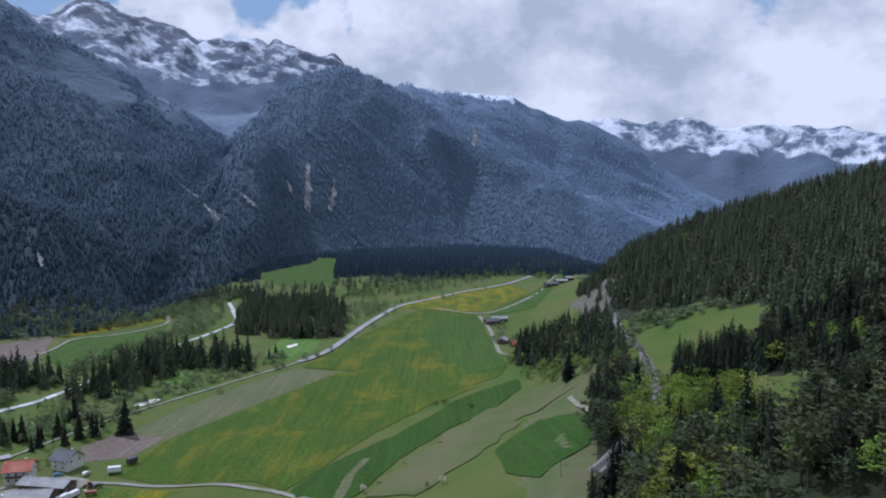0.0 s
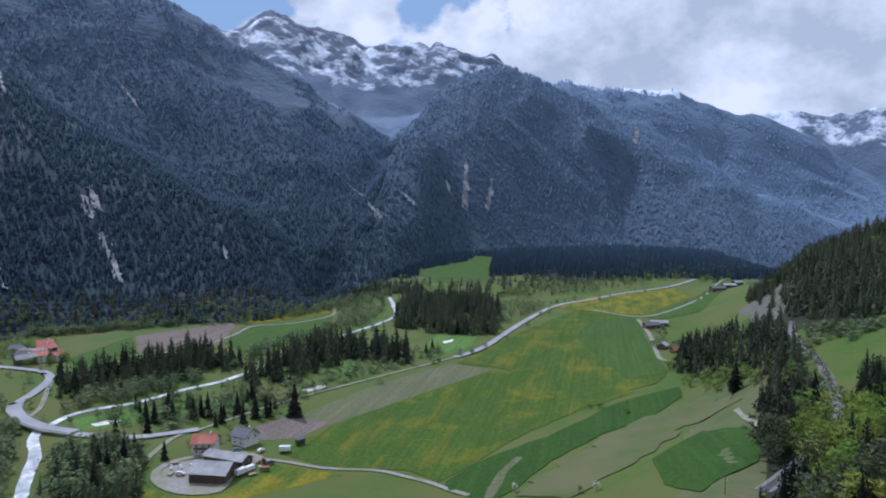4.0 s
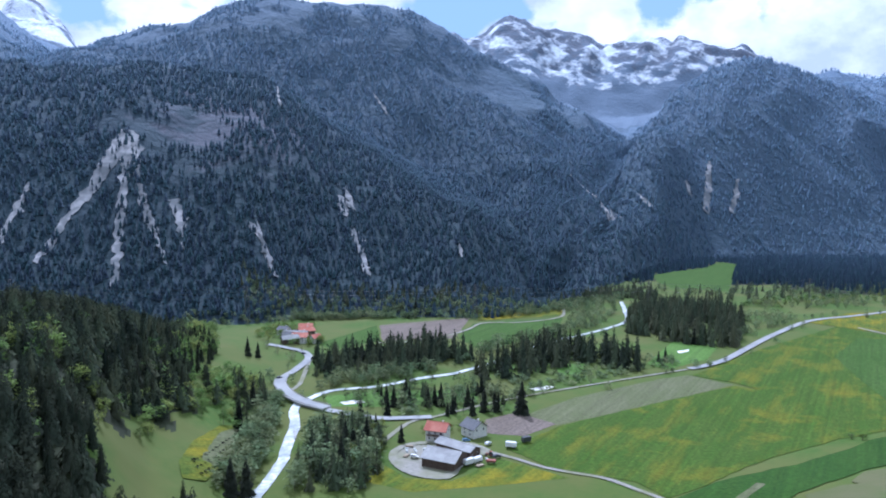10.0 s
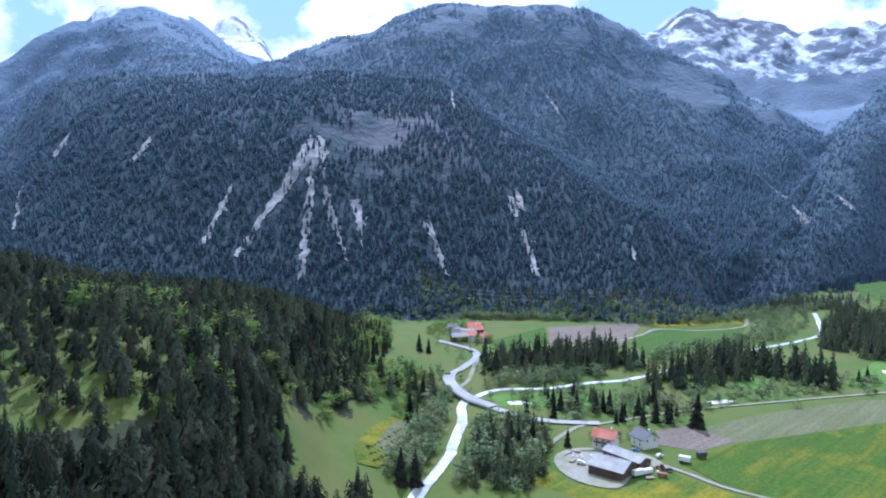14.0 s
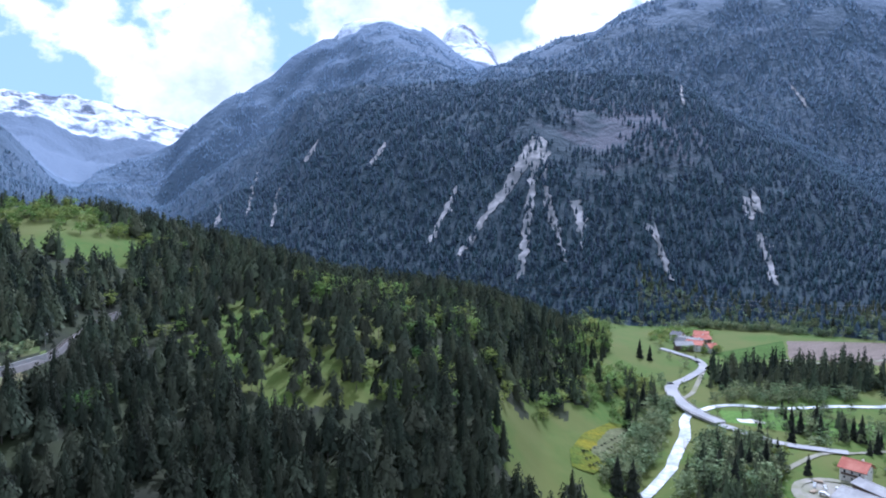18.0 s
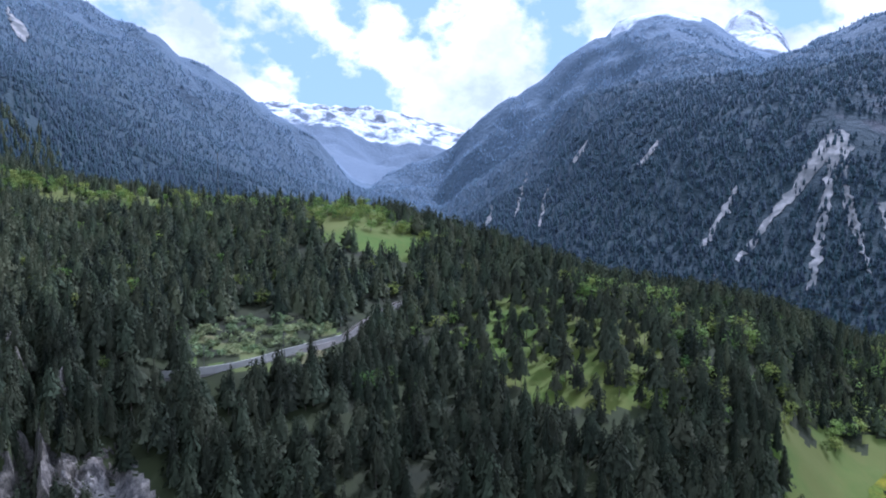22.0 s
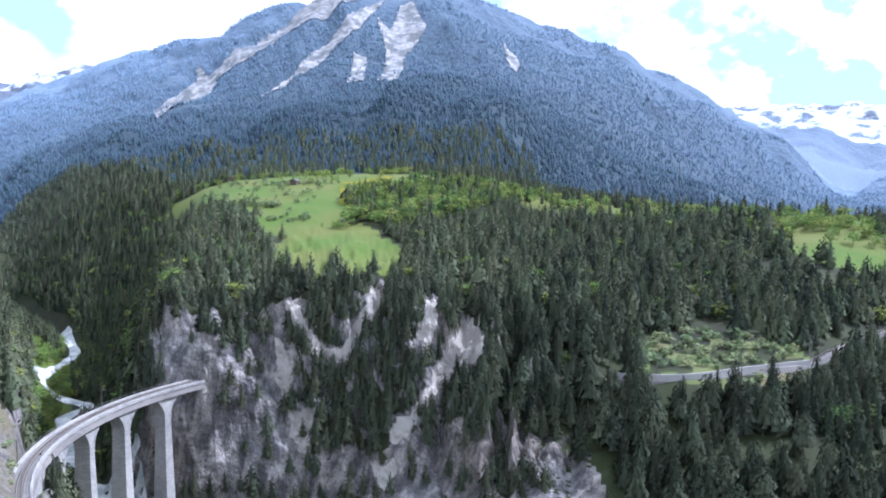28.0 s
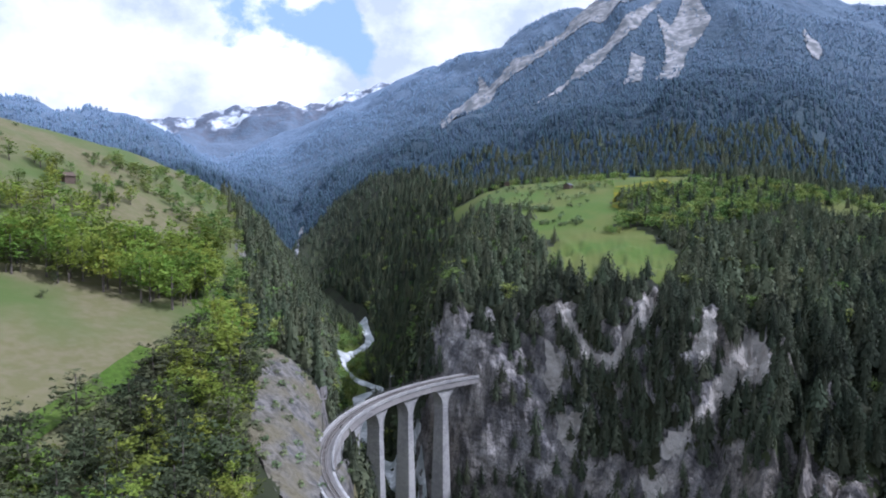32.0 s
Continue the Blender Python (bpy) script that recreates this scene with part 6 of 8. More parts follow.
wood("hillside_trees", [(-100, -226), (-94, -252), (-106, -280), (-118, -330), (-140, -400), (-150, -400), (-140, -330), (-125, -260)], 8, "leaf_mid", 7, 12, "broadleaf trees at the edge of the gorge")
wood("hillside_pines", [(-17, -158), (-31, -168), (-41, -177), (-49, -178), (-62, -195), (-80, -222), (-90, -214), (-84, -196), (-70, -172), (-62, -156), (-60, -138), (-40, -110), (12, -110), (12, -140)], 9, "pine_near", 12, 19, "bushy pines on the hillside")
wood("hillside_trees", [(-49, -180), (-64, -196), (-82, -232), (-96, -226), (-88, -200), (-72, -174), (-62, -156), (-45, -165)], 6.8, "leaf_near", 10, 17, "light green trees above the cutting")
wood("hillside_trees", [(-49, -165), (-62, -156), (-60, -138), (-45, -120), (0, -112), (0, -135), (-20, -155)], 10, "leaf_near", 9, 15, "light green trees among pines")
wood("hillside_trees", [(-36, -306), (-53, -309), (-73, -322), (-69, -333), (-50, -334), (-38, -328), (0, -330), (0, -305)], 7, "leaf_near", 8, 14, "light trees in the upper meadow")
wood("hillside_bushes", [(-121, -448), (-142, -452), (-115, -350), (-100, -340), (-97, -374), (-71, -377), (-90, -420)], 9, "leaf_mid", 3, 7, "bushes and young trees on the crest")
wood("hillside_trees", bearing([(163, 330), (166, 380), (171, 390), (174, 370), (170, 345)]), 9, "leaf_near", 6, 11, "light trees on the upper hillside")
wood("hillside_scrub", bearing([(156, 400), (158, 500), (161, 500), (164, 450), (168, 425), (164, 395), (160, 360)]), 8.0, "leaf_mid", 5, 9, "light scrub on the crest of the hillside")
wood("hillside_scrub", bearing([(153, 520), (156, 540), (159, 540), (158, 420), (154, 400)]), 7.5, "spruce_mid", 9, 15, "conifers on the crest of the hillside")
# trees on the ledges of the cliff
x, y = thin(*scatter(108, 145, 205, 305, 2.5), 1.9)
az, r = polar(x, y)
z, zone = land(x, y)
steep = np.hypot(land(x + 1.5, y)[0] - land(x - 1.5, y)[0], land(x, y + 1.5)[0] - land(x, y - 1.5)[0]) / 3.0
k = np.where(on_wall(x, y, -0.5), (fbm(x / 9, y / 9, 3) > 0.42) & (steep < 2.5), (steep > 0.8) & (zone > 1.8)) & (zone < 3.1)
k &= ~in_gully(x, y, -0.7)
plant("cliff_trees", "pine_cliff", x[k], y[k], "small conifers clinging to the ledges of the cliff", 5, 11)
x, y = thin(*scatter(139, 157, 290, 1300, 7.5), 5.0)
z, zone = land(x, y)
az, r = polar(x, y)
steep = np.hypot(land(x + 2, y)[0] - land(x - 2, y)[0], land(x, y + 2)[0] - land(x, y - 2)[0]) / 4.0
k = (steep > 0.3) & (zone > 2.6) & (zone < 5.03) & (cover(x, y, np.minimum(zone, 4.9)) == 1) & clear_of(x, y, ((STREAM, 7.0, 18),)) & ~on_wall(x, y)
plant("gorge_forest", "spruce_mid", x[k], y[k], "dark conifers on the steep sides of the gorge", 7, 14)
x, y = thin(*scatter(131, 150.5, 200, 330, 3.8), 2.8)
z, zone = land(x, y)
az, r = polar(x, y)
k = (zone > 1.5) & (zone < 3.1) & (z < np.where(az > 141.5, 66, 22)) & clear_of(x, y, ((STREAM, 7.0, 18),))
plant("gorge_forest", "pine_cliff", x[k], y[k], "dark conifers in the shade below the viaduct", 7, 13)
# light trees along the rivers and along the foot of the mountains
for pts, width, sp in ((ROADS[1][0], 17, 0.16), (STREAM, 22, 0.22), (ROADS[0][0], 14, 0.06)):
    c = smooth_line(pts, 3.0)
    n = int(len(c) * 3 * sp)
    i = rng.integers(1, len(c) - 1, n)
    d = c[np.minimum(i + 1, len(c) - 1)] - c[i - 1]
    d /= np.linalg.norm(d, axis=1, keepdims=True)
    o = rng.uniform(6.5, width, n) * rng.choice((-1, 1), n)
    x, y = c[i, 0] - d[:, 1] * o, c[i, 1] + d[:, 0] * o
    k = clear_of(x, y, ROADS + ((STREAM, 6.0),))
    plant("riverside_trees", "willow_mid", x[k], y[k], "grey-green willows and bushes along the water", 3, 10)
x, y = thin(*scatter(-8, 52, 460, 1150, 6.5), 4)
z, zone = land(x, y)
k = (zone > 4.85) & (zone < 5.03) & (fbm(x / 40, y / 40, 3) > -0.12)
plant("forest_edge_trees", "willow_mid", x[k], y[k], "light green trees along the foot of the forest", 4, 10)
x, y = in_poly(LEFT_UPPER, 26)
plant("hillside_bushes", "bush", x, y, "low bushes on the dry upper meadow", 1.5, 4)


# bushes and young trees strewn along the lanes and over the golf course
for poly, sp, kind, lo, hi, label in (([(-290, 335), (-270, 385), (-230, 430), (-190, 500), (-150, 560), (-110, 600), (-100, 570), (-150, 490), (-185, 415), (-230, 345)], 12, "willow_mid", 4, 9, "grey-green young trees on the golf course"),
                                      ([(-255, 345), (-220, 425), (-180, 505), (-120, 580), (-108, 572), (-165, 495), (-205, 415), (-240, 340)], 8, "bush", 2, 5, "hedge bushes along the golf course"),
                                      ([(-560, 520), (-470, 560), (-420, 640), (-340, 720), (-290, 800), (-300, 830), (-360, 740), (-440, 660), (-520, 590), (-590, 560)], 6.5, "willow_mid", 5, 11, "light trees at the foot of the forest"),
                                      ([(-590, 540), (-480, 580), (-420, 660), (-330, 790), (-290, 860), (-300, 900), (-360, 800), (-450, 680), (-540, 610), (-610, 570)], 9, "spruce_mid", 8, 16, "dark spruces at the foot of the mountain"),
                                      ([(-150, 650), (-100, 660), (-80, 760), (-60, 850), (-100, 880), (-130, 800)], 10, "willow_mid", 5, 10, "light trees beside the valley road"),
                                      ([(55, 470), (75, 400), (100, 350), (90, 330), (66, 380), (48, 460)], 7, "leaf_mid", 4, 8, "green bushes at the edge of the grove"),
                                      ([(44, 600), (60, 560), (70, 620), (60, 720), (48, 700)], 9, "bush", 2, 5, "bushes round the field sheds")):
    wood("valley_bushes", poly, sp, kind, lo, hi, label)


# ---- small builders ----
def part(name, bm, material, parent, label=""):
    """Links a bmesh as one mesh under a thing or a part."""
    me = bpy.data.meshes.new(name)
    bm.normal_update()
    bm.to_mesh(me)
    bm.free()
    me.materials.append(material)
    ob = new(name, me)
    ob.parent = parent
    if label:
        ob["label"] = label
    return ob


def thing(name, m, label, category, group=""):
    ob = new(name)
    ob.empty_display_size = 0.5
    ob.matrix_basis = m
    return tagged(ob, label, category, group)


def prism(bm, outline, axis_from, axis_to):
    """Extrudes an outline of (x, z) from y = axis_from to y = axis_to."""
    a = [bm.verts.new((x, axis_from, z)) for x, z in outline]
    b = [bm.verts.new((x, axis_to, z)) for x, z in outline]
    bm.faces.new(a)
    bm.faces.new(b[::-1])
    for i in range(len(a)):
        j = (i + 1) % len(a)
        bm.faces.new((a[j], a[i], b[i], b[j]))
    bmesh.ops.recalc_face_normals(bm, faces=bm.faces[:])
    return bm


def block(x0, x1, y0, y1, z0, z1, bm=None, bevel=0.0):
    own = bmesh.new()
    prism(own, [(x0, z0), (x1, z0), (x1, z1), (x0, z1)], y0, y1)
    if bevel:
        bmesh.ops.bevel(own, geom=own.edges[:], offset=bevel, segments=1, affect="EDGES")
    if bm is None:
        return own
    me = bpy.data.meshes.new("tmp")
    own.to_mesh(me)
    own.free()
    bm.from_mesh(me)
    bpy.data.meshes.remove(me)
    return bm


def tube(p, q, radius, sides=6, bm=None, end=None):
    bm = bm or bmesh.new()
    p, q = Vector(p), Vector(q)
    d = (q - p).normalized()
    u = d.orthogonal().normalized()
    w = d.cross(u)
    rings = []
    for c, rad in ((p, radius), (q, radius if end is None else end)):
        rings.append([bm.verts.new(c + (u * math.cos(6.2832 * k / sides) + w * math.sin(6.2832 * k / sides)) * rad) for k in range(sides)])
    for k in range(sides):
        bm.faces.new((rings[0][k], rings[0][(k + 1) % sides], rings[1][(k + 1) % sides], rings[1][k]))
    bm.faces.new(rings[0][::-1])
    bm.faces.new(rings[1])
    return bm


def stone_material():
    """Coursed limestone masonry."""
    m = mat("viaduct_stone", (0.40, 0.39, 0.37), 0.9, 0.35, (0.31, 0.305, 0.30), (0.47, 0.46, 0.43), 0.05, 0.0)
    nt = m.node_tree
    b = nt.nodes["Principled BSDF"]
    geo, sep, cmb, brick, x = (nt.nodes.new(k) for k in ("ShaderNodeNewGeometry", "ShaderNodeSeparateXYZ", "ShaderNodeCombineXYZ", "ShaderNodeTexBrick", "ShaderNodeMixRGB"))
    add = nt.nodes.new("ShaderNodeMath")
    add.operation = "ADD"
    nt.links.new(geo.outputs["Position"], sep.inputs[0])
    nt.links.new(sep.outputs["X"], add.inputs[0])
    nt.links.new(sep.outputs["Y"], add.inputs[1])
    nt.links.new(add.outputs[0], cmb.inputs[0])
    nt.links.new(sep.outputs["Z"], cmb.inputs[1])
    nt.links.new(cmb.outputs[0], brick.inputs["Vector"])
    brick.inputs["Scale"].default_value = 1.0
    brick.inputs["Brick Width"].default_value, brick.inputs["Row Height"].default_value = 1.1, 0.55
    brick.inputs["Mortar Size"].default_value = 0.05
    brick.inputs["Color1"].default_value, brick.inputs["Color2"].default_value = (1, 1, 1, 1), (0.72, 0.72, 0.74, 1)
    brick.inputs["Mortar"].default_value = (0.5, 0.5, 0.5, 1)
    x.blend_type = "MULTIPLY"
    x.inputs["Fac"].default_value = 0.75
    nt.links.new(b.inputs["Base Color"].links[0].from_socket, x.inputs["Color1"])
    nt.links.new(brick.outputs["Color"], x.inputs["Color2"])
    nt.links.new(x.outputs["Color"], b.inputs["Base Color"])
    bp = nt.nodes.new("ShaderNodeBump")
    bp.inputs["Strength"].default_value, bp.inputs["Distance"].default_value = 0.8, 0.15
    nt.links.new(brick.outputs["Fac"], bp.inputs["Height"])
    bp.invert = True
    nt.links.new(bp.outputs["Normal"], b.inputs["Normal"])
    return m


STONE = stone_material()
STEEL = mat("rail_steel", (0.42, 0.40, 0.38), 0.35, 2.0, (0.30, 0.27, 0.24), None, 0.1, 0.0, 0.5, 0.8)
DARK_METAL = mat("mast_steel", (0.12, 0.12, 0.12), 0.6, 2.0, (0.17, 0.16, 0.15), None, 0.1, 0.0, 0.5, 0.6)
SLEEPER = mat("sleeper", (0.11, 0.095, 0.08), 0.9, 3.0, (0.17, 0.15, 0.13))
ROOF_GREY = mat("fibre_cement_roof", (0.33, 0.325, 0.315), 0.8, 0.8, (0.40, 0.395, 0.38), (0.26, 0.255, 0.25), 0.15)
ROOF_RED = mat("red_tile_roof", (0.42, 0.13, 0.085), 0.85, 1.5, (0.33, 0.10, 0.07), (0.47, 0.19, 0.13), 0.2)
ROOF_DARK = mat("slate_roof", (0.085, 0.085, 0.095), 0.7, 1.2, (0.13, 0.13, 0.135))
RENDER = mat("white_render", (0.72, 0.70, 0.65), 0.9, 1.0, (0.62, 0.60, 0.55))
TIMBER = mat("dark_timber", (0.085, 0.06, 0.045), 0.85, 1.5, (0.13, 0.095, 0.07))
WINDOW_GLASS = mat("window_glass", (0.03, 0.035, 0.045), 0.12, 1.0, (0.05, 0.055, 0.065), None, 0.1, 0.0, 0.6)
WHITE_PAINT = mat("white_paint", (0.78, 0.78, 0.77), 0.5, 1.0, (0.66, 0.66, 0.66))
CAR_BLUE = mat("blue_car_paint", (0.10, 0.20, 0.32), 0.3, 1.0, (0.08, 0.17, 0.28), None, 0.1, 0.0, 0.6)
CAR_TUNNEL_DARK = mat("dark_car_paint_tunnel_shade", (0.05, 0.05, 0.06), 0.3, 1.0, (0.07, 0.07, 0.08), None, 0.1, 0.0, 0.6)
TYRE = mat("tyre_rubber", (0.03, 0.03, 0.03), 0.9, 3.0, (0.05, 0.05, 0.05))
CONCRETE = mat("concrete", (0.38, 0.37, 0.35), 0.9, 0.8, (0.30, 0.295, 0.28), (0.43, 0.42, 0.40), 0.1)

# ---- the viaduct ----
CX, CY, CR, DECK = -168.1, -117.9, 91.4, 60.0


def on_arc(deg, out=0.0, z=0.0):
    a = radians(deg)
    return Vector((CX + (CR + out) * math.cos(a), CY + (CR + out) * math.sin(a), z))


def sweep(name, a0, a1, profile, material, parent, step=1.0, label=""):
    """A band with the given cross-section (outwards, height) along the curve."""
    bm = bmesh.new()
    n = max(2, int(abs(a1 - a0) / step))
    rings = [[bm.verts.new(on_arc(a0 + (a1 - a0) * k / n, o, z)) for o, z in profile] for k in range(n + 1)]
    for r0, r1 in zip(rings, rings[1:]):
        for j in range(len(profile)):
            q = (j + 1) % len(profile)
            bm.faces.new((r0[j], r0[q], r1[q], r1[j]))
    bm.faces.new(rings[0][::-1])
    bm.faces.new(rings[-1])
    bmesh.ops.recalc_face_normals(bm, faces=bm.faces[:])
    return part(name, bm, material, parent, label)


def build_viaduct():
    root = thing("railway_viaduct", Matrix.Identity(4), "curved pale limestone railway viaduct with tall arches over a gorge", "viaduct")
    half, crown = 2.35, DECK - 1.5
    piers = [-88.1, -76.3, -65.0, -54.1, -43.2]
    ends = [-99.8] + piers
    sweep("deck_slab", -104, -42, [(-half - 0.35, DECK - 0.55), (half + 0.35, DECK - 0.55), (half + 0.35, DECK), (-half - 0.35, DECK)], STONE, root)
    for out in (-half - 0.1, half + 0.1):
        sweep("parapet", -101, -24, [(out - 0.22, DECK), (out + 0.22, DECK), (out + 0.22, DECK + 0.55), (out - 0.22, DECK + 0.55)], STONE, root, label="low stone parapet")
        rail = sweep("handrail", -101, -24, [(out - 0.05, DECK + 1.35), (out + 0.05, DECK + 1.35), (out + 0.05, DECK + 1.45), (out - 0.05, DECK + 1.45)], DARK_METAL, root, label="thin steel handrail")
        for k in range(26):
            a = -100 + k * 2.9
            part("rail_post", tube(on_arc(a, out, DECK + 0.5), on_arc(a, out, DECK + 1.4), 0.05, 4), DARK_METAL, rail)
    mid = []
    for a0, a1 in zip(ends, ends[1:]):
        # one arch: spandrel walls on both sides and the vault between
        span = radians(a1 - a0) * CR
        wall = 2.6 / CR / 2 * 57.2958
        b0, b1 = a0 + wall, a1 - wall
        rad = radians(b1 - b0) * CR / 2
        n = 20
        bm = bmesh.new()
        cols = []
        for k in range(n + 1):
            t = math.pi * k / n
            deg = (b0 + b1) / 2 - math.cos(t) * (b1 - b0) / 2
            z = crown - rad + rad * math.sin(t)
            cols.append([bm.verts.new(on_arc(deg, o, h)) for o, h in ((-half, z), (half, z), (half, DECK - 0.5), (-half, DECK - 0.5))])
        for c0, c1 in zip(cols, cols[1:]):
            for j in range(4):
                q = (j + 1) % 4
                bm.faces.new((c0[j], c0[q], c1[q], c1[j]))
        bmesh.ops.recalc_face_normals(bm, faces=bm.faces[:])
        arch = part("arch", bm, STONE, root)
        # voussoir ring, a little proud of the wall
        for side in (-1, 1):
            bm = bmesh.new()
            cols = []
            for k in range(n + 1):
                t = math.pi * k / n
                row = []
                for q in (rad, rad + 0.7):
                    deg = (b0 + b1) / 2 - math.cos(t) * math.degrees(q / CR)
                    row += [bm.verts.new(on_arc(deg, side * (half + d), crown - rad + q * math.sin(t))) for d in (-0.05, 0.14)]
                cols.append([row[0], row[1], row[3], row[2]])
            for c0, c1 in zip(cols, cols[1:]):
                for j in range(4):
                    q = (j + 1) % 4
                    bm.faces.new((c0[j], c0[q], c1[q], c1[j]))
            bmesh.ops.recalc_face_normals(bm, faces=bm.faces[:])
            part("arch_ring", bm, STONE, arch)
        mid.append(crown - rad)
    spring = min(mid)
    for a in piers:
        base = on_arc(a)
        around = np.array([(base.x + i * 5, base.y + j * 5) for i in (-1, 0, 1) for j in (-1, 0, 1)])
        foot = min(land(around[:, 0], around[:, 1])[0].min(), 30.0) - 12.0
        bm = bmesh.new()
        steps = 7
        rings = []
        for k in range(steps + 1):
            z = DECK - 0.5 + (foot - DECK + 0.5) * k / steps
            drop = max(0.0, spring - z)
            w, d = 1.32 + drop * 0.020, half + 0.02 + drop * 0.030
            da = math.degrees(w / CR)
            rings.append([bm.verts.new(on_arc(a + sx * da, sy * d, z)) for sx, sy in ((-1, -1), (1, -1), (1, 1), (-1, 1))])
        for r0, r1 in zip(rings, rings[1:]):
            for j in range(4):
                q = (j + 1) % 4
                bm.faces.new((r0[j], r0[q], r1[q], r1[j]))
        bm.faces.new(rings[0])
        bm.faces.new(rings[-1][::-1])
        bmesh.ops.recalc_face_normals(bm, faces=bm.faces[:])
        pier = part("pier", bm, STONE, root)
        bm = bmesh.new()
        da = math.degrees(1.5 / CR)
        ring_v = [[bm.verts.new(on_arc(a + sx * da, sy * (half + 0.22), z)) for sx, sy in ((-1, -1), (1, -1), (1, 1), (-1, 1))] for z in (spring - 0.5, spring)]
        for j in range(4):
            q = (j + 1) % 4
            bm.faces.new((ring_v[0][j], ring_v[0][q], ring_v[1][q], ring_v[1][j]))
        bm.faces.new(ring_v[0][::-1])
        bm.faces.new(ring_v[1])
        bmesh.ops.recalc_face_normals(bm, faces=bm.faces[:])
        part("impost", bm, STONE, pier)
    # abutment on the near bank
    sweep("abutment", -42.6, -8, [(-half - 0.3, DECK - 16), (half + 0.3, DECK - 16), (half + 0.3, DECK), (-half - 0.3, DECK)], STONE, root)
    return root


viaduct = build_viaduct()


def rail_line(label, pts, z=None, width=4.0, lift=0.9):
    """A metre-gauge track: ballast bed, sleepers and two rails."""
    c = smooth_line(pts, 4.0)
    h = land(c[:, 0], c[:, 1])[0] if z is None else np.interp(np.linspace(0, 1, len(c)), np.linspace(0, 1, len(z)), z)
    if z is None:
        h = np.convolve(np.pad(h, 6, "edge"), np.ones(13) / 13, "valid") + 0.5
    t = np.gradient(c, axis=0)
    t /= np.linalg.norm(t, axis=1, keepdims=True)
    nrm = np.c_[-t[:, 1], t[:, 0]]

    def strip(name, profile, material, parent=None):
        v = np.array([np.c_[c + nrm * o, h + dz] for o, dz in profile])
        nr, nc = v.shape[:2]
        idx = np.arange(nr * nc).reshape(nr, nc)
        nx = np.roll(idx, -1, axis=0)
        f = np.stack([idx[:, :-1], nx[:, :-1], nx[:, 1:], idx[:, 1:]], -1).reshape(-1, 4)
        ob = new(name, from_arrays(name, v.reshape(-1, 3), f, [material]))
        ob.parent = parent
        return ob

    bed = strip("railway_track", [(-width / 2 - 1.3, -2.6), (-width / 2, 0.05), (width / 2, 0.05), (width / 2 + 1.3, -2.6)], BALLAST)
    tagged(bed, label, "railway", kind="structure")
    for o in (-0.53, 0.53):
        strip("rail", [(o - 0.06, 0.2), (o - 0.06, 0.38), (o + 0.06, 0.38), (o + 0.06, 0.2)], STEEL, bed)
    bm = bmesh.new()
    fine = smooth_line(pts, 1.0)
    for k in range(0, len(fine) - 1, 1):
        d = fine[k + 1] - fine[k]
        d /= np.linalg.norm(d) + 1e-9
        i = min(len(h) - 1, int(k / len(fine) * len(h)))
        zc = float(np.interp(k / len(fine), np.linspace(0, 1, len(h)), h))
        n2 = np.array((-d[1], d[0]))
        p = [fine[k] + n2 * sx + d * sy for sx, sy in ((-0.95, -0.14), (0.95, -0.14), (0.95, 0.14), (-0.95, 0.14))]
        lo = [bm.verts.new((q[0], q[1], zc + 0.03)) for q in p]
        hi = [bm.verts.new((q[0], q[1], zc + 0.2)) for q in p]
        bm.faces.new(hi)
        for j in range(4):
            bm.faces.new((lo[j], lo[(j + 1) % 4], hi[(j + 1) % 4], hi[j]))
    ob = part("sleepers", bm, SLEEPER, bed)
    ob["kind"] = "stuff"
    return c, h, nrm


def mast(p, z, n, reach=2.6):
    """An overhead-line mast with its arm."""
    root = thing("overhead_line_mast", pose(p[0], p[1], z), "slim grey steel overhead-line mast beside the track", "mast", "overhead-line masts")
    part("pole", tube((0, 0, -1.5), (0, 0, 7.2), 0.14, 6, None, 0.1), DARK_METAL, root)
    arm = part("arm", tube((0, 0, 6.2), (n[0] * reach, n[1] * reach, 6.0), 0.05, 5), DARK_METAL, root)
    part("stay", tube((0, 0, 7.0), (n[0] * reach, n[1] * reach, 6.05), 0.03, 4), DARK_METAL, arm)
    part("insulator", tube((n[0] * 0.5, n[1] * 0.5, 6.0), (n[0] * 0.9, n[1] * 0.9, 6.2), 0.1, 6), CONCRETE, arm)
    return root


deck_pts = [tuple(on_arc(a)[:2]) for a in range(-104, -6, 7)]
near_end = on_arc(-8)
line_a = rail_line("single railway track on pale ballast over the viaduct", deck_pts + [(near_end.x + 2, near_end.y + 10), (-78, -100)], [DECK + 0.1] * 4, 3.7)
line_b = rail_line("single railway track on pale ballast below the wooded hill", TRACK_WEST, None, 4.2)
line_c = rail_line("single railway track on pale ballast through the clearing", [(-247, -70)] + TRACK_EAST[3:], [66.3, 66.3, 66.8, 67.3, 68, 68, 68.5, 69], 3.6)
for (c, h, n), step, first in ((line_b, 9, 4), (line_c, 9, 3)):
    for k in range(first, len(c), step):
        mast(c[k] + n[k] * 3.0, float(h[k]), -n[k])
for k in (9, 18):
    c, h, n = line_a
    mast(c[k] + n[k] * -2.2, float(h[k]), n[k], 2.0)

# tunnel mouth in the cliff
portal = thing("tunnel_portal", pose(*on_arc(-99.6, 0, DECK), 0, 0, -99.6), "dark tunnel mouth of stone in the cliff", "tunnel")
bm = bmesh.new()
outer, inner = [], []
for k in range(13):
    t = math.pi * k / 12
    outer.append((2.9 * math.cos(t), 2.6 + 2.9 * math.sin(t)))
    inner.append((2.2 * math.cos(t), 2.6 + 2.2 * math.sin(t)))
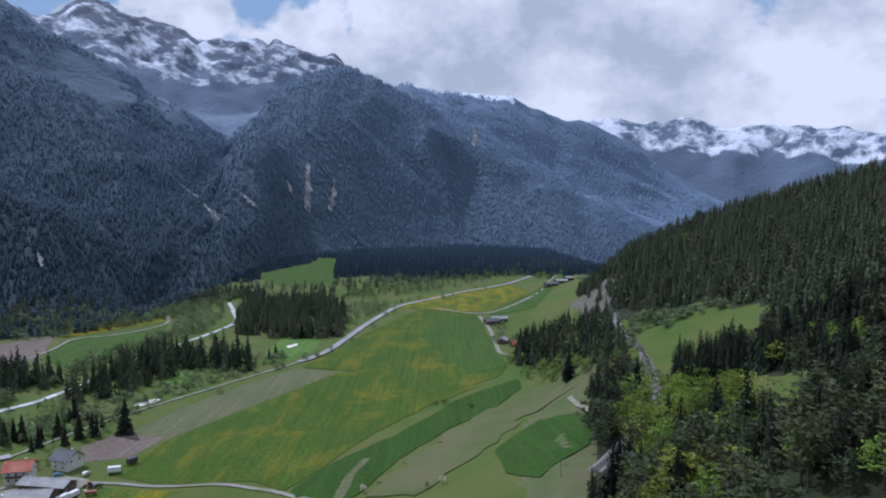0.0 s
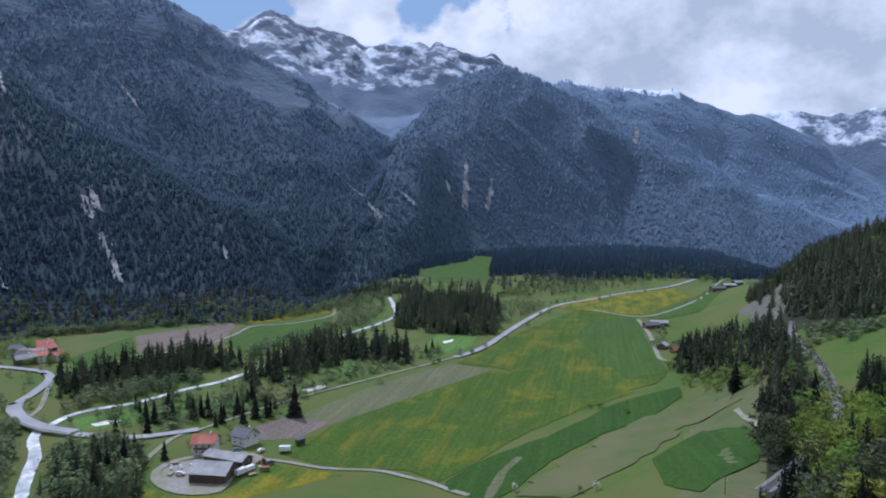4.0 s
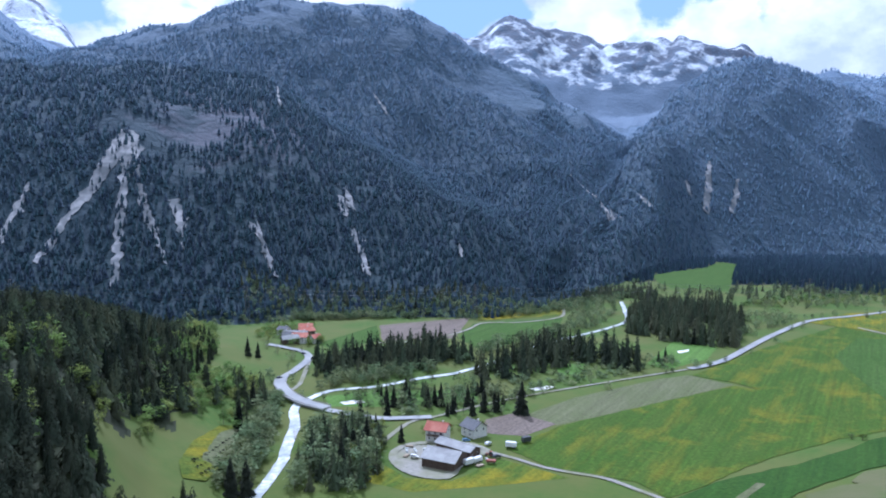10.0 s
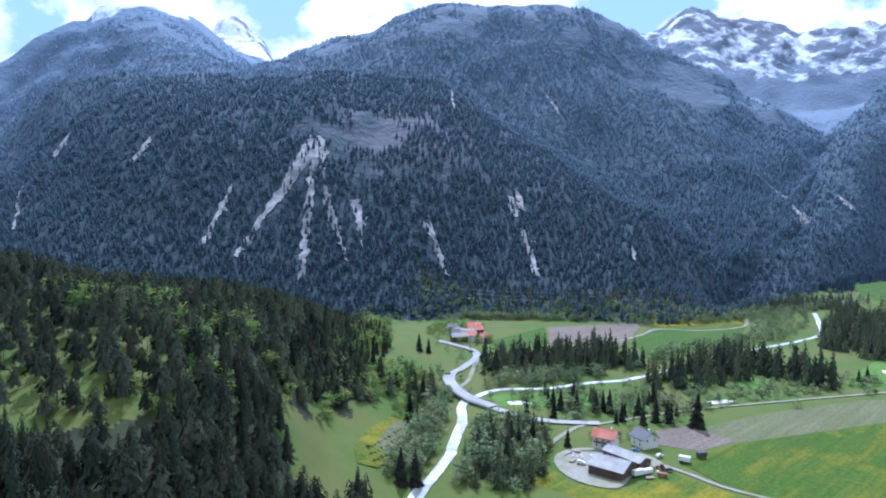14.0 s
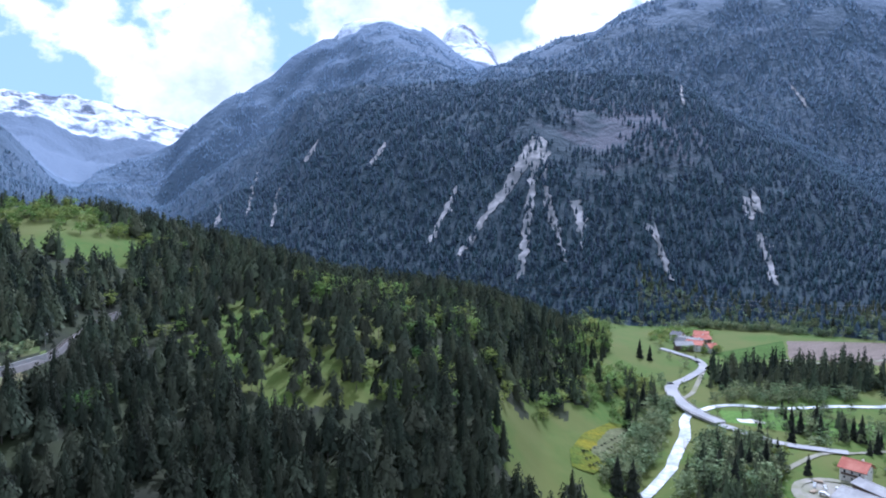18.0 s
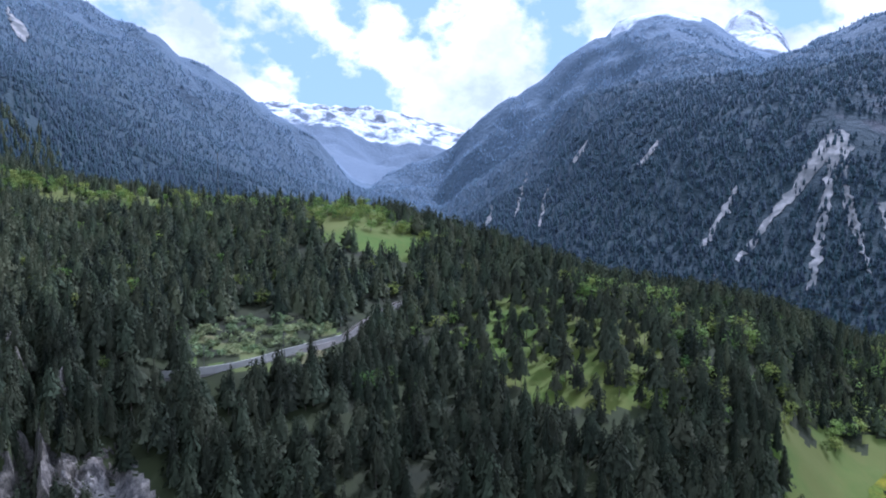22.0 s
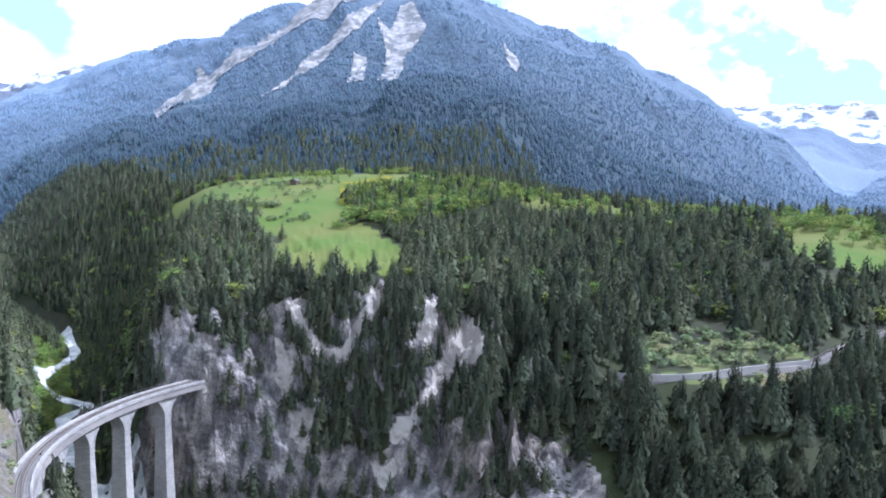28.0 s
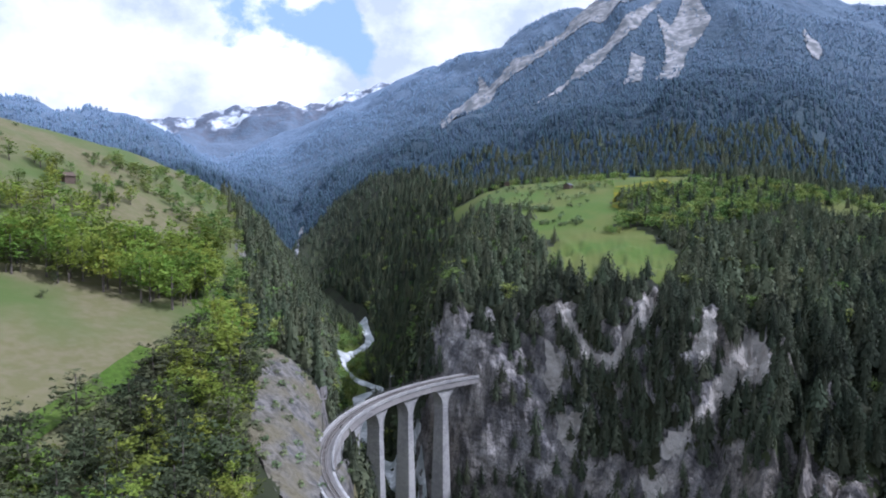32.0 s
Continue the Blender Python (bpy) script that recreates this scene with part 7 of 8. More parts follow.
ring_out = [(2.9, -1.0)] + outer + [(-2.9, -1.0)]
ring_in = [(2.2, -1.0)] + inner + [(-2.2, -1.0)]
rows_v = [[bm.verts.new((x, y, z)) for x, z in pts] for y in (-1.6, 1.6) for pts in (ring_out, ring_in)]
for a, b in ((0, 1), (1, 3), (3, 2), (2, 0)):
    for k in range(len(ring_out) - 1):
        bm.faces.new((rows_v[a][k], rows_v[a][k + 1], rows_v[b][k + 1], rows_v[b][k]))
bmesh.ops.recalc_face_normals(bm, faces=bm.faces[:])
part("portal_ring", bm, ROCK, portal)
# a near-black block fills the mouth in place of real darkness
part("tunnel_shade_block", block(-2.2, 2.2, 1.0, 1.5, -1.0, 4.7), CAR_TUNNEL_DARK, portal, "dark block standing in for the unlit inside of the tunnel")


# ---- farm, village and huts ----
def building(name, x, y, turn, w, d, h, roof_h, wall, roof, label, category, eave=0.7, rows=2, per_row=3, base=None, balcony=False, chimney=True, group="", open_front=False, sunk=1.5):
    """A gabled house; the ridge runs along its local x."""
    z = ground_z(x, y) + 0.2 if base is None else base
    root = thing(name, pose(x, y, z, 0, 0, turn), label, category, group)
    bm = bmesh.new()
    prism(bm, [(-d / 2, -sunk), (d / 2, -sunk), (d / 2, h), (0, h + roof_h), (-d / 2, h)], -w / 2, w / 2)
    bmesh.ops.rotate(bm, verts=bm.verts[:], matrix=Matrix.Rotation(radians(90), 3, "Z"))
    part("wall_shell", bm, wall, root)
    s = roof_h / (d / 2)
    for side in (-1, 1):
        bm = bmesh.new()
        reach = d / 2 + eave
        outline = [(0, h + roof_h + 0.02), (side * reach, h + roof_h - s * reach + 0.02), (side * reach, h + roof_h - s * reach + 0.27), (0, h + roof_h + 0.27)]
        prism(bm, outline, -w / 2 - eave, w / 2 + eave)
        bmesh.ops.rotate(bm, verts=bm.verts[:], matrix=Matrix.Rotation(radians(90), 3, "Z"))
        part("roof_slope", bm, roof, root)
    part("ridge_cap", block(-w / 2 - eave, w / 2 + eave, -0.18, 0.18, h + roof_h + 0.15, h + roof_h + 0.36), roof, root)
    if chimney:
        part("chimney", block(w * 0.18, w * 0.18 + 0.8, 0.6, 1.4, h + roof_h * 0.4, h + roof_h + 1.0), RENDER, root)
    for side in (-1, 1):
        for r in range(rows):
            for k in range(per_row):
                cx, cz = (k - (per_row - 1) / 2) * w / (per_row + 0.3), 1.0 + r * (h - 0.6) / max(rows, 1)
                y0 = side * d / 2
                win = part("window", block(cx - 0.55, cx + 0.55, min(y0, y0 + side * 0.06), max(y0, y0 + side * 0.06), cz, cz + 1.3), WHITE_PAINT, root, "white window frame")
                part("pane", block(cx - 0.45, cx + 0.45, min(y0 + side * 0.05, y0 + side * 0.09), max(y0 + side * 0.05, y0 + side * 0.09), cz + 0.1, cz + 1.2), WINDOW_GLASS, win, "dark window pane")
        for k in range(2 if rows else 0):
            cy, cz = (k - 0.5) * d * 0.5, 1.2 + (rows - 1) * (h - 0.6) / max(rows, 1)
            x0 = side * w / 2
            win = part("window", block(min(x0, x0 + side * 0.06), max(x0, x0 + side * 0.06), cy - 0.55, cy + 0.55, cz, cz + 1.3), WHITE_PAINT, root, "white window frame")
            part("pane", block(min(x0 + side * 0.05, x0 + side * 0.09), max(x0 + side * 0.05, x0 + side * 0.09), cy - 0.45, cy + 0.45, cz + 0.1, cz + 1.2), WINDOW_GLASS, win, "dark window pane")
    if balcony:
        bal = part("balcony", block(-w * 0.4, w * 0.4, -d / 2 - 1.5, -d / 2, h * 0.5, h * 0.5 + 0.2), TIMBER, root, "dark timber balcony")
        part("balcony_rail", block(-w * 0.4, w * 0.4, -d / 2 - 1.5, -d / 2 - 1.4, h * 0.5 + 0.2, h * 0.5 + 1.1), TIMBER, bal)
    if open_front:
        for k in range(5):
            cx = -w / 2 + 1 + k * (w - 2) / 4
            part("post", block(cx - 0.2, cx + 0.2, -d / 2 - 0.9, -d / 2 - 0.5, -0.6, h - 0.2), TIMBER, root)
        part("front_boarding", block(-w / 2 + 0.5, w / 2 - 0.5, -d / 2 - 0.1, -d / 2, 0.0, 1.3), TIMBER, root)
    return root


building("barn", -170, 286, 5, 17, 15, 4.2, 3.0, TIMBER, ROOF_GREY, "large farm barn with dark timber walls and grey roof", "barn", 0.9, 0, 0, None, False, False, "", True)
building("cowshed", -172, 302, -9, 22, 8.5, 4.0, 1.6, TIMBER, ROOF_GREY, "long low cowshed with a grey sheet roof", "barn", 0.7, 1, 5, None, False, False)
building("farmhouse", -191, 314, 12, 10.5, 9.5, 6.2, 2.8, RENDER, ROOF_RED, "white farmhouse with a red tiled roof and balcony", "house", 1.0, 2, 3, None, True)
building("farmhouse", -178, 330, -20, 10, 9.5, 5.2, 3.0, RENDER, ROOF_DARK, "white house with a dark slate roof", "house", 1.0, 2, 2, None, False)
for x, y, turn, w, d, h, roof, wall, label in ((-424, 462, 30, 13, 11, 5.5, ROOF_RED, RENDER, "white village house with a red roof"), (-440, 486, 75, 15, 10, 5.0, ROOF_RED, TIMBER, "large timber house with a red-brown roof"), (-452, 500, 40, 12, 10, 5.5, ROOF_RED, RENDER, "pale village house with a rusty red roof"), (-434, 474, 20, 12, 9, 4.5, ROOF_GREY, TIMBER, "timber barn with a pale roof in the village"), (-427, 452, 60, 14, 8, 4.5, ROOF_GREY, TIMBER, "timber house with a light grey roof"),
                                               (-436, 462, 10, 9, 8, 4.5, ROOF_DARK, TIMBER, "dark timber house by the road"), (-446, 470, 35, 9, 8, 4.0, ROOF_GREY, RENDER, "pale house with a grey roof"),
                                               (-413, 469, 80, 8, 8, 4.5, ROOF_RED, RENDER, "small house with a red roof"), (-459, 478, 15, 9, 9, 5.0, ROOF_DARK, RENDER, "house with a dark roof at the village edge")):
    building("village_house", x, y, turn, w, d, h, 2.6, wall, roof, label, "house", 0.8, 2, 2, None, False, True, "village houses")
for x, y, turn, w, d, h, roof, label in ((50, 704, 20, 14, 9, 3.4, ROOF_DARK, "timber field barn with a dark roof"), (58, 716, 5, 16, 9, 3.4, ROOF_GREY, "timber field barn with a grey roof"), (52, 596, 70, 9, 7, 3.2, ROOF_GREY, "small shed with a pale roof"),
                                         (60, 575, 30, 7, 5, 2.4, ROOF_RED, "small shed with a rusty roof"), (150, 968, 15, 18, 12, 4, ROOF_DARK, "far farm building with a dark roof"), (166, 982, 10, 16, 11, 4, ROOF_GREY, "far farm building with a grey roof"),
                                         (178, 996, 40, 13, 9, 4, ROOF_GREY, "far farmhouse with a grey roof")):
    building("farm_shed", x, y, turn, w, d, h, 2.0, TIMBER, roof, label, "shed", 0.6, 1, 2, None, False, False, "field sheds")
for x, y, turn, label in ((-478, -424, 20, "small dark timber hay hut on the terrace meadow"), (-520, -545, 40, "timber hay hut at the wood's edge")):
    building("hay_hut", x, y, turn, 8, 6, 3, 1.6, TIMBER, ROOF_DARK, label, "hut", 0.6, 0, 0, None, False, False, "hay huts")
hut_place = bearing([(169.5, 372)])[0]
building("hay_hut", hut_place[0], hut_place[1], 30, 6, 4.5, 2.4, 1.3, TIMBER, TIMBER, "small weathered timber hut on the hillside", "hut", 0.5, 0, 0, None, False, False, "hay huts")


def vehicle(name, x, y, turn, length, width, height, paint, label, category, box=False):
    """A car, or a trailer with a box body, on wheels."""
    root = thing(name, pose(x, y, ground_z(x, y) + 0.55, 0, 0, turn), label, category)
    hl, hw = length / 2, width / 2
    if box:
        part("body", block(-hl, hl, -hw, hw, 0.6, height, None, 0.12), paint, root)
        part("chassis", block(-hl * 0.95, hl * 0.95, -hw * 0.8, hw * 0.8, 0.35, 0.6), DARK_METAL, root)
    else:
        bm = bmesh.new()
        prism(bm, [(-hl, 0.3), (hl, 0.3), (hl, 0.75), (hl * 0.55, 0.95), (hl * 0.2, height), (-hl * 0.75, height), (-hl, 0.95)], -hw, hw)
        bmesh.ops.bevel(bm, geom=bm.edges[:], offset=0.08, segments=1, affect="EDGES")
        part("body", bm, paint, root)
        bm = bmesh.new()
        prism(bm, [(hl * 0.5, 1.0), (hl * 0.18, height - 0.1), (-hl * 0.72, height - 0.1), (-hl * 0.9, 1.0)], -hw - 0.01, hw + 0.01)
        part("window_band", bm, WINDOW_GLASS, root, "dark car windows")
    for sx in (-0.62, 0.62):
        for sy in (-1, 1):
            part("wheel", tube((hl * sx, sy * hw * 0.8, 0.32), (hl * sx, sy * hw * 1.02, 0.32), 0.32, 10), TYRE, root)
    return root


vehicle("parked_car", -176, 318, 40, 4.2, 1.75, 1.5, CAR_BLUE, "blue car parked in the farmyard", "car")
vehicle("parked_car", -152, 306, 60, 4.3, 1.8, 1.5, CAR_TUNNEL_DARK, "dark car parked beside the cowshed", "car")
vehicle("farm_trailer", -152, 322, 15, 5.5, 2.4, 3.0, WHITE_PAINT, "white covered trailer on the grass", "trailer", True)
vehicle("farm_trailer", -149, 334, 60, 5.0, 2.3, 2.8, CAR_TUNNEL_DARK, "dark trailer at the field's edge", "trailer", True)
vehicle("farm_trailer", -159, 290, 70, 5.5, 2.4, 3.0, WHITE_PAINT, "white trailer beside the barn", "trailer", True)
vehicle("farm_trailer", -157, 295, 70, 5.0, 2.3, 2.6, WHITE_PAINT, "pale trailer beside the barn", "trailer", True)
vehicle("parked_car", -186, 284, 20, 4.2, 1.75, 1.5, WHITE_PAINT, "white car by the farm drive", "car")
vehicle("parked_car", -388, 427, 15, 4.2, 1.75, 1.5, CAR_TUNNEL_DARK, "dark car on the village road", "car")
vehicle("parked_car", -352, 362, 70, 4.3, 1.8, 1.5, CAR_TUNNEL_DARK, "dark car on the curving road", "car")

BALE_WRAP = mat("bale_wrap", (0.74, 0.75, 0.74), 0.45, 2.0, (0.62, 0.64, 0.63))
RUST_RED = mat("red_machine_paint", (0.34, 0.09, 0.06), 0.6, 2.0, (0.22, 0.10, 0.075))
PLANK = mat("weathered_planks", (0.36, 0.29, 0.20), 0.9, 2.0, (0.27, 0.22, 0.16))


def round_bale(x, y, turn):
    """A bale wrapped in film, lying on its side, its rims rounded."""
    root = thing("wrapped_bale", pose(x, y, ground_z(x, y) + 0.65, 0, 0, turn), "round white film-wrapped silage bale in the farmyard", "bale", "silage bales")
    bm = bmesh.new()
    rings = []
    for px_, rad in ((-0.62, 0.42), (-0.6, 0.58), (-0.5, 0.66), (0.5, 0.66), (0.6, 0.58), (0.62, 0.42)):
        rings.append([bm.verts.new((px_, rad * math.cos(0.5236 * k), rad * math.sin(0.5236 * k))) for k in range(12)])
    for r0, r1 in zip(rings, rings[1:]):
        for k in range(12):
            bm.faces.new((r0[k], r0[(k + 1) % 12], r1[(k + 1) % 12], r1[k]))
    bm.faces.new(rings[0][::-1])
    bm.faces.new(rings[-1])
    bmesh.ops.recalc_face_normals(bm, faces=bm.faces[:])
    part("wrapping", bm, BALE_WRAP, root)


def board_stack(x, y, turn, n, label):
    """Boards stacked crosswise on two bearers."""
    root = thing("timber_stack", pose(x, y, ground_z(x, y) + 0.3, 0, 0, turn), label, "timber", "timber stacks")
    for k in (-1, 1):
        part("bearer", block(k * 1.2 - 0.08, k * 1.2 + 0.08, -1.1, 1.1, 0.0, 0.15), PLANK, root)
    for k in range(n):
        z0 = 0.15 + 0.16 * (k // 4)
        part("board", block(-2.0 + 0.07 * (k % 3), 2.0 - 0.05 * (k % 2), -1.05 + 0.53 * (k % 4), -0.58 + 0.53 * (k % 4), z0, z0 + 0.14), PLANK, root)


def tractor(x, y, turn):
    """A farm tractor: bonnet, cab and two pairs of wheels."""
    root = thing("tractor", pose(x, y, ground_z(x, y) + 0.3, 0, 0, turn), "red farm tractor standing in the yard", "tractor")
    part("bonnet", block(0.2, 2.1, -0.42, 0.42, 0.8, 1.5, None, 0.08), RUST_RED, root)
    part("cab", block(-1.1, 0.2, -0.65, 0.65, 0.9, 2.45, None, 0.1), WINDOW_GLASS, root, "dark glazed cab")
    part("cab_roof", block(-1.2, 0.3, -0.72, 0.72, 2.45, 2.6, None, 0.05), RUST_RED, root)
    part("exhaust", tube((1.2, 0.3, 1.5), (1.2, 0.3, 2.4), 0.05, 6), DARK_METAL, root)
    for sx, rad, wide in ((-0.7, 0.8, 0.45), (1.6, 0.52, 0.3)):
        for sy in (-1, 1):
            wheel = part("wheel", tube((sx, sy * 0.62, rad), (sx, sy * (0.62 + wide), rad), rad, 14), TYRE, root)
            part("rim", tube((sx, sy * (0.62 + wide), rad), (sx, sy * (0.64 + wide), rad), rad * 0.55, 10), RUST_RED, wheel)


for x, y, turn in ((-190, 291, 20), (-192, 293, 80), (-194, 289, 130), (-196, 292, 40), (-159, 296, 15), (-157, 299, 95), (-155, 301, 60), (-188, 296, 10), (-161, 304, 120)):
    round_bale(x, y, turn)
board_stack(-197, 296, 30, 14, "stack of pale sawn boards at the edge of the yard")
board_stack(-191, 284, 100, 10, "low stack of weathered planks in the yard")
board_stack(-154, 292, 60, 12, "stack of boards beside the barn")
tractor(-156, 306, 200)
vehicle("farm_trailer", -151, 298, 20, 4.6, 2.1, 1.5, RUST_RED, "low rusty red farm trailer on the grass", "trailer", True)
vehicle("parked_car", -164, 320, 80, 4.2, 1.75, 1.5, WHITE_PAINT, "white car parked by the dark-roofed house", "car")

# the retaining wall below the line through the clearing
c = smooth_line([(-247, -70), (-252, -56), (-260, -45), (-276, -33), (-300, -12)], 3.0)
t = np.gradient(c, axis=0)
t /= np.linalg.norm(t, axis=1, keepdims=True)
side = np.c_[-t[:, 1], t[:, 0]]
side *= np.sign((side * -c).sum(1))[:, None]
top = np.linspace(66.2, 67.4, len(c))
v = np.array([np.c_[c + side * o, top + dz] for o, dz in ((2.7, -6.0), (2.5, 0.0), (2.5, 0.9), (2.1, 0.9), (2.1, -6.0))])
idx = np.arange(v.shape[0] * v.shape[1]).reshape(v.shape[:2])
nx = np.roll(idx, -1, axis=0)
f = np.stack([idx[:, :-1], nx[:, :-1], nx[:, 1:], idx[:, 1:]], -1).reshape(-1, 4)
tagged(new("retaining_wall", from_arrays("retaining_wall", v.reshape(-1, 3), f, [CONCRETE])), "pale concrete retaining wall below the railway", "wall", kind="structure")

# a slim mast on the crest of the terrace
mx, my = bearing([(101.4, 600)])[0]
crest_mast = thing("radio_mast", pose(mx, my, ground_z(mx, my)), "slim dark radio mast among trees on the crest", "mast")
part("pole", tube((0, 0, -1), (0, 0, 41), 0.3, 6, None, 0.12), DARK_METAL, crest_mast)
for z0 in (36.0, 38.5):
    part("antenna", block(-0.5, 0.5, -0.2, 0.2, z0, z0 + 1.6, None, 0.05), DARK_METAL, crest_mast)

# ---- road bridge over the river ----
bridge = thing("road_bridge", Matrix.Identity(4), "curved concrete road bridge over the foaming river", "bridge")
b_line = smooth_line([(-344, 356), (-337, 347), (-317, 333), (-295, 324), (-274, 321)], 4)
b_t = np.gradient(b_line, axis=0)
b_t /= np.linalg.norm(b_t, axis=1, keepdims=True)
b_n = np.c_[-b_t[:, 1], b_t[:, 0]]


def bridge_strip(name, profile, material):
    bm = bmesh.new()
    rings = [[bm.verts.new((p[0] + n[0] * o, p[1] + n[1] * o, z)) for o, z in profile] for p, n in zip(b_line, b_n)]
    for r0, r1 in zip(rings, rings[1:]):
        for j in range(len(profile)):
            q = (j + 1) % len(profile)
            bm.faces.new((r0[j], r0[q], r1[q], r1[j]))
    bm.faces.new(rings[0][::-1])
    bm.faces.new(rings[-1])
    bmesh.ops.recalc_face_normals(bm, faces=bm.faces[:])
    return part(name, bm, material, bridge)


BRIDGE_Z = 1.9
bridge_strip("girder", [(-3.6, BRIDGE_Z - 1.6), (3.6, BRIDGE_Z - 1.6), (4.2, BRIDGE_Z), (-4.2, BRIDGE_Z)], CONCRETE)
bridge_strip("carriageway", [(-3.7, BRIDGE_Z + 0.004), (3.7, BRIDGE_Z + 0.004), (3.7, BRIDGE_Z + 0.08), (-3.7, BRIDGE_Z + 0.08)], ASPHALT)
for side in (-4.0, 4.0):
    bridge_strip("guard_rail", [(side - 0.06, BRIDGE_Z + 0.55), (side + 0.06, BRIDGE_Z + 0.55), (side + 0.06, BRIDGE_Z + 0.9), (side - 0.06, BRIDGE_Z + 0.9)], STEEL)
for k in (4, 10, 15):
    p = b_line[min(k, len(b_line) - 1)]
    part("bridge_pier", tube((p[0], p[1], -6), (p[0], p[1], BRIDGE_Z - 1.5), 0.9, 10), CONCRETE, bridge)
weir = thing("river_weir", pose(-262, 281, ground_z(-262, 281) + 0.4, 0, 0, 135), "low concrete weir across the river", "weir")
part("sill", block(-7, 7, -0.6, 0.6, -1.0, 0.5, None, 0.1), CONCRETE, weir)


# ---- power line ----
def pylon(x, y, turn, height=34.0):
    z = ground_z(x, y)
    root = thing("power_pylon", pose(x, y, z, 0, 0, turn), "grey steel lattice pylon against the forest", "pylon", "power pylons")
    for sx in (-1, 1):
        for sy in (-1, 1):
            part("leg", tube((sx * 2.6, sy * 2.6, -1), (sx * 0.5, sy * 0.5, height), 0.16, 4), DARK_METAL, root)
    for k in range(7):
        t0, t1 = k / 7, (k + 1) / 7
        w0, w1 = 2.6 - 2.1 * t0, 2.6 - 2.1 * t1
        bm = bmesh.new()
        for sx, sy, ex, ey in ((-1, -1, 1, -1), (1, -1, 1, 1), (1, 1, -1, 1), (-1, 1, -1, -1)):
            tube((sx * w0, sy * w0, t0 * height), (ex * w1, ey * w1, t1 * height), 0.08, 3, bm)
        part("brace", bm, DARK_METAL, root)
    tips = []
    for zz, reach in ((height * 0.72, 5.5), (height * 0.86, 4.4), (height * 0.98, 3.2)):
        part("cross_arm", tube((-reach, 0, zz), (reach, 0, zz), 0.14, 4), DARK_METAL, root)
        tips += [Matrix.Translation((x, y, z)) @ Matrix.Rotation(radians(turn), 4, "Z") @ Vector((s * reach, 0, zz - 1.2)) for s in (-1, 1)]
    return tips


rows_p = [pylon(x, y, turn) for x, y, turn in ((-640, 330, 60), (-537, 507, 55), (-362, 668, 45), (-215, 815, 40), (-60, 960, 40))]
bm = bmesh.new()
for a, b in zip(rows_p, rows_p[1:]):
    for p, q in zip(a, b):
        prev = p
        for k in range(1, 13):
            t = k / 12
            cur = p.lerp(q, t) - Vector((0, 0, 5.0 * 4 * t * (1 - t)))
            tube(prev, cur, 0.07, 3, bm)
            prev = cur
me = bpy.data.meshes.new("power_cables")
bm.to_mesh(me)
bm.free()
me.materials.append(DARK_METAL)
tagged(new("power_cables", me), "sagging power cables between pylons", "cables", kind="stuff")


# ---- single trees and bushes ----
def tree_thing(name, kind, x, y, h, label, category, group="", width=1.0, leaf=None, variant=0):
    """One tree with trunk and crown."""
    variants, material, _ = KINDS[kind]
    v, f = variants[variant % len(variants)]
    root = thing(name, pose(x, y, ground_z(x, y) - 0.1, 0, 0, rng.uniform(0, 360)), label, category, group)
    scale = np.array((h * width, h * width, h))
    crown = new("crown", from_arrays("crown", v * scale, f, [leaf or material]))
    crown.parent = root
    if kind in STEMS:
        sv, sf = STEMS[kind]
        sv = np.c_[sv[:, :2], np.maximum(sv[:, 2], -0.06)]
        trunk = new("trunk", from_arrays("trunk", sv * scale, sf, [BARK]))
        trunk.parent = root
    return root


def grow(model, x, y, s=1.0):
    t = copy_thing(model, pose(x, y, ground_z(x, y) - 0.1, 0, 0, rng.uniform(0, 360)) @ Matrix.Scale(s, 4))
    return t


KINDS["spruce_single"] = ([whorls(20, 9, 1.0, 0.19, s, 0.04, 0.45, 0.42) for s in (41, 42)], SPRUCE, (12, 24))
STEMS["spruce_single"] = stem(0.9, 0.014, 6)
tree_thing("spruce", "spruce_single", -172, 378, 21, "tall dark spruce standing alone by the ploughed field", "spruce", "", 1.25)
tree_thing("spruce", "spruce_single", 68, 372, 17, "dark spruce at the edge of the bank", "spruce", "", 1.3, None, 1)
tree_thing("spruce", "spruce_single", 86, 306, 14, "dark spruce beside the railway", "spruce", "", 1.2)
for x, y, h, w, leaf, label in ((2, 414, 3.6, 2.0, BROADLEAF, "round dark green bush in the meadow"), (-3, 416, 3.0, 1.9, WILLOW, "small grey-green bush in the meadow"), (17, 391, 3.0, 2.2, BROADLEAF, "spreading bush in the meadow"), (-31, 277, 4.5, 1.0, BLOSSOM, "small tree white with blossom"),
                                (1, 265, 4.5, 1.0, BLOSSOM, "flowering white tree beside the track"), (-5, 266, 3.5, 1.0, WILLOW, "low bush beside a flowering tree"), (76, 318, 5.0, 1.1, WILLOW, "grey-green round tree on the bank"),
                                (59, 410, 3.5, 1.1, BLOSSOM, "white flowering bush on the bank"), (64, 388, 2.5, 1.2, WILLOW, "low bush on the bank")):
    tree_thing("bush" if h < 4.4 else "small_tree", "leaf_near", x, y, h, label, "bush" if h < 4.4 else "tree", "", w, leaf, int(h * 7))
# saplings in the orchard
model = None
for r in range(3):
    for k in range(15):
        x, y = -262 - k * 2.1 + r * 5.6, 214 + k * 4.0 - r * 2.6
        if model is None:
            model = tree_thing("orchard_tree", "bush", x, y, 2.1, "small dark round orchard tree in a row", "tree", "orchard trees", 1.0, SPRUCE)
        else:
            grow(model, x, y, rng.uniform(0.5, 0.85))
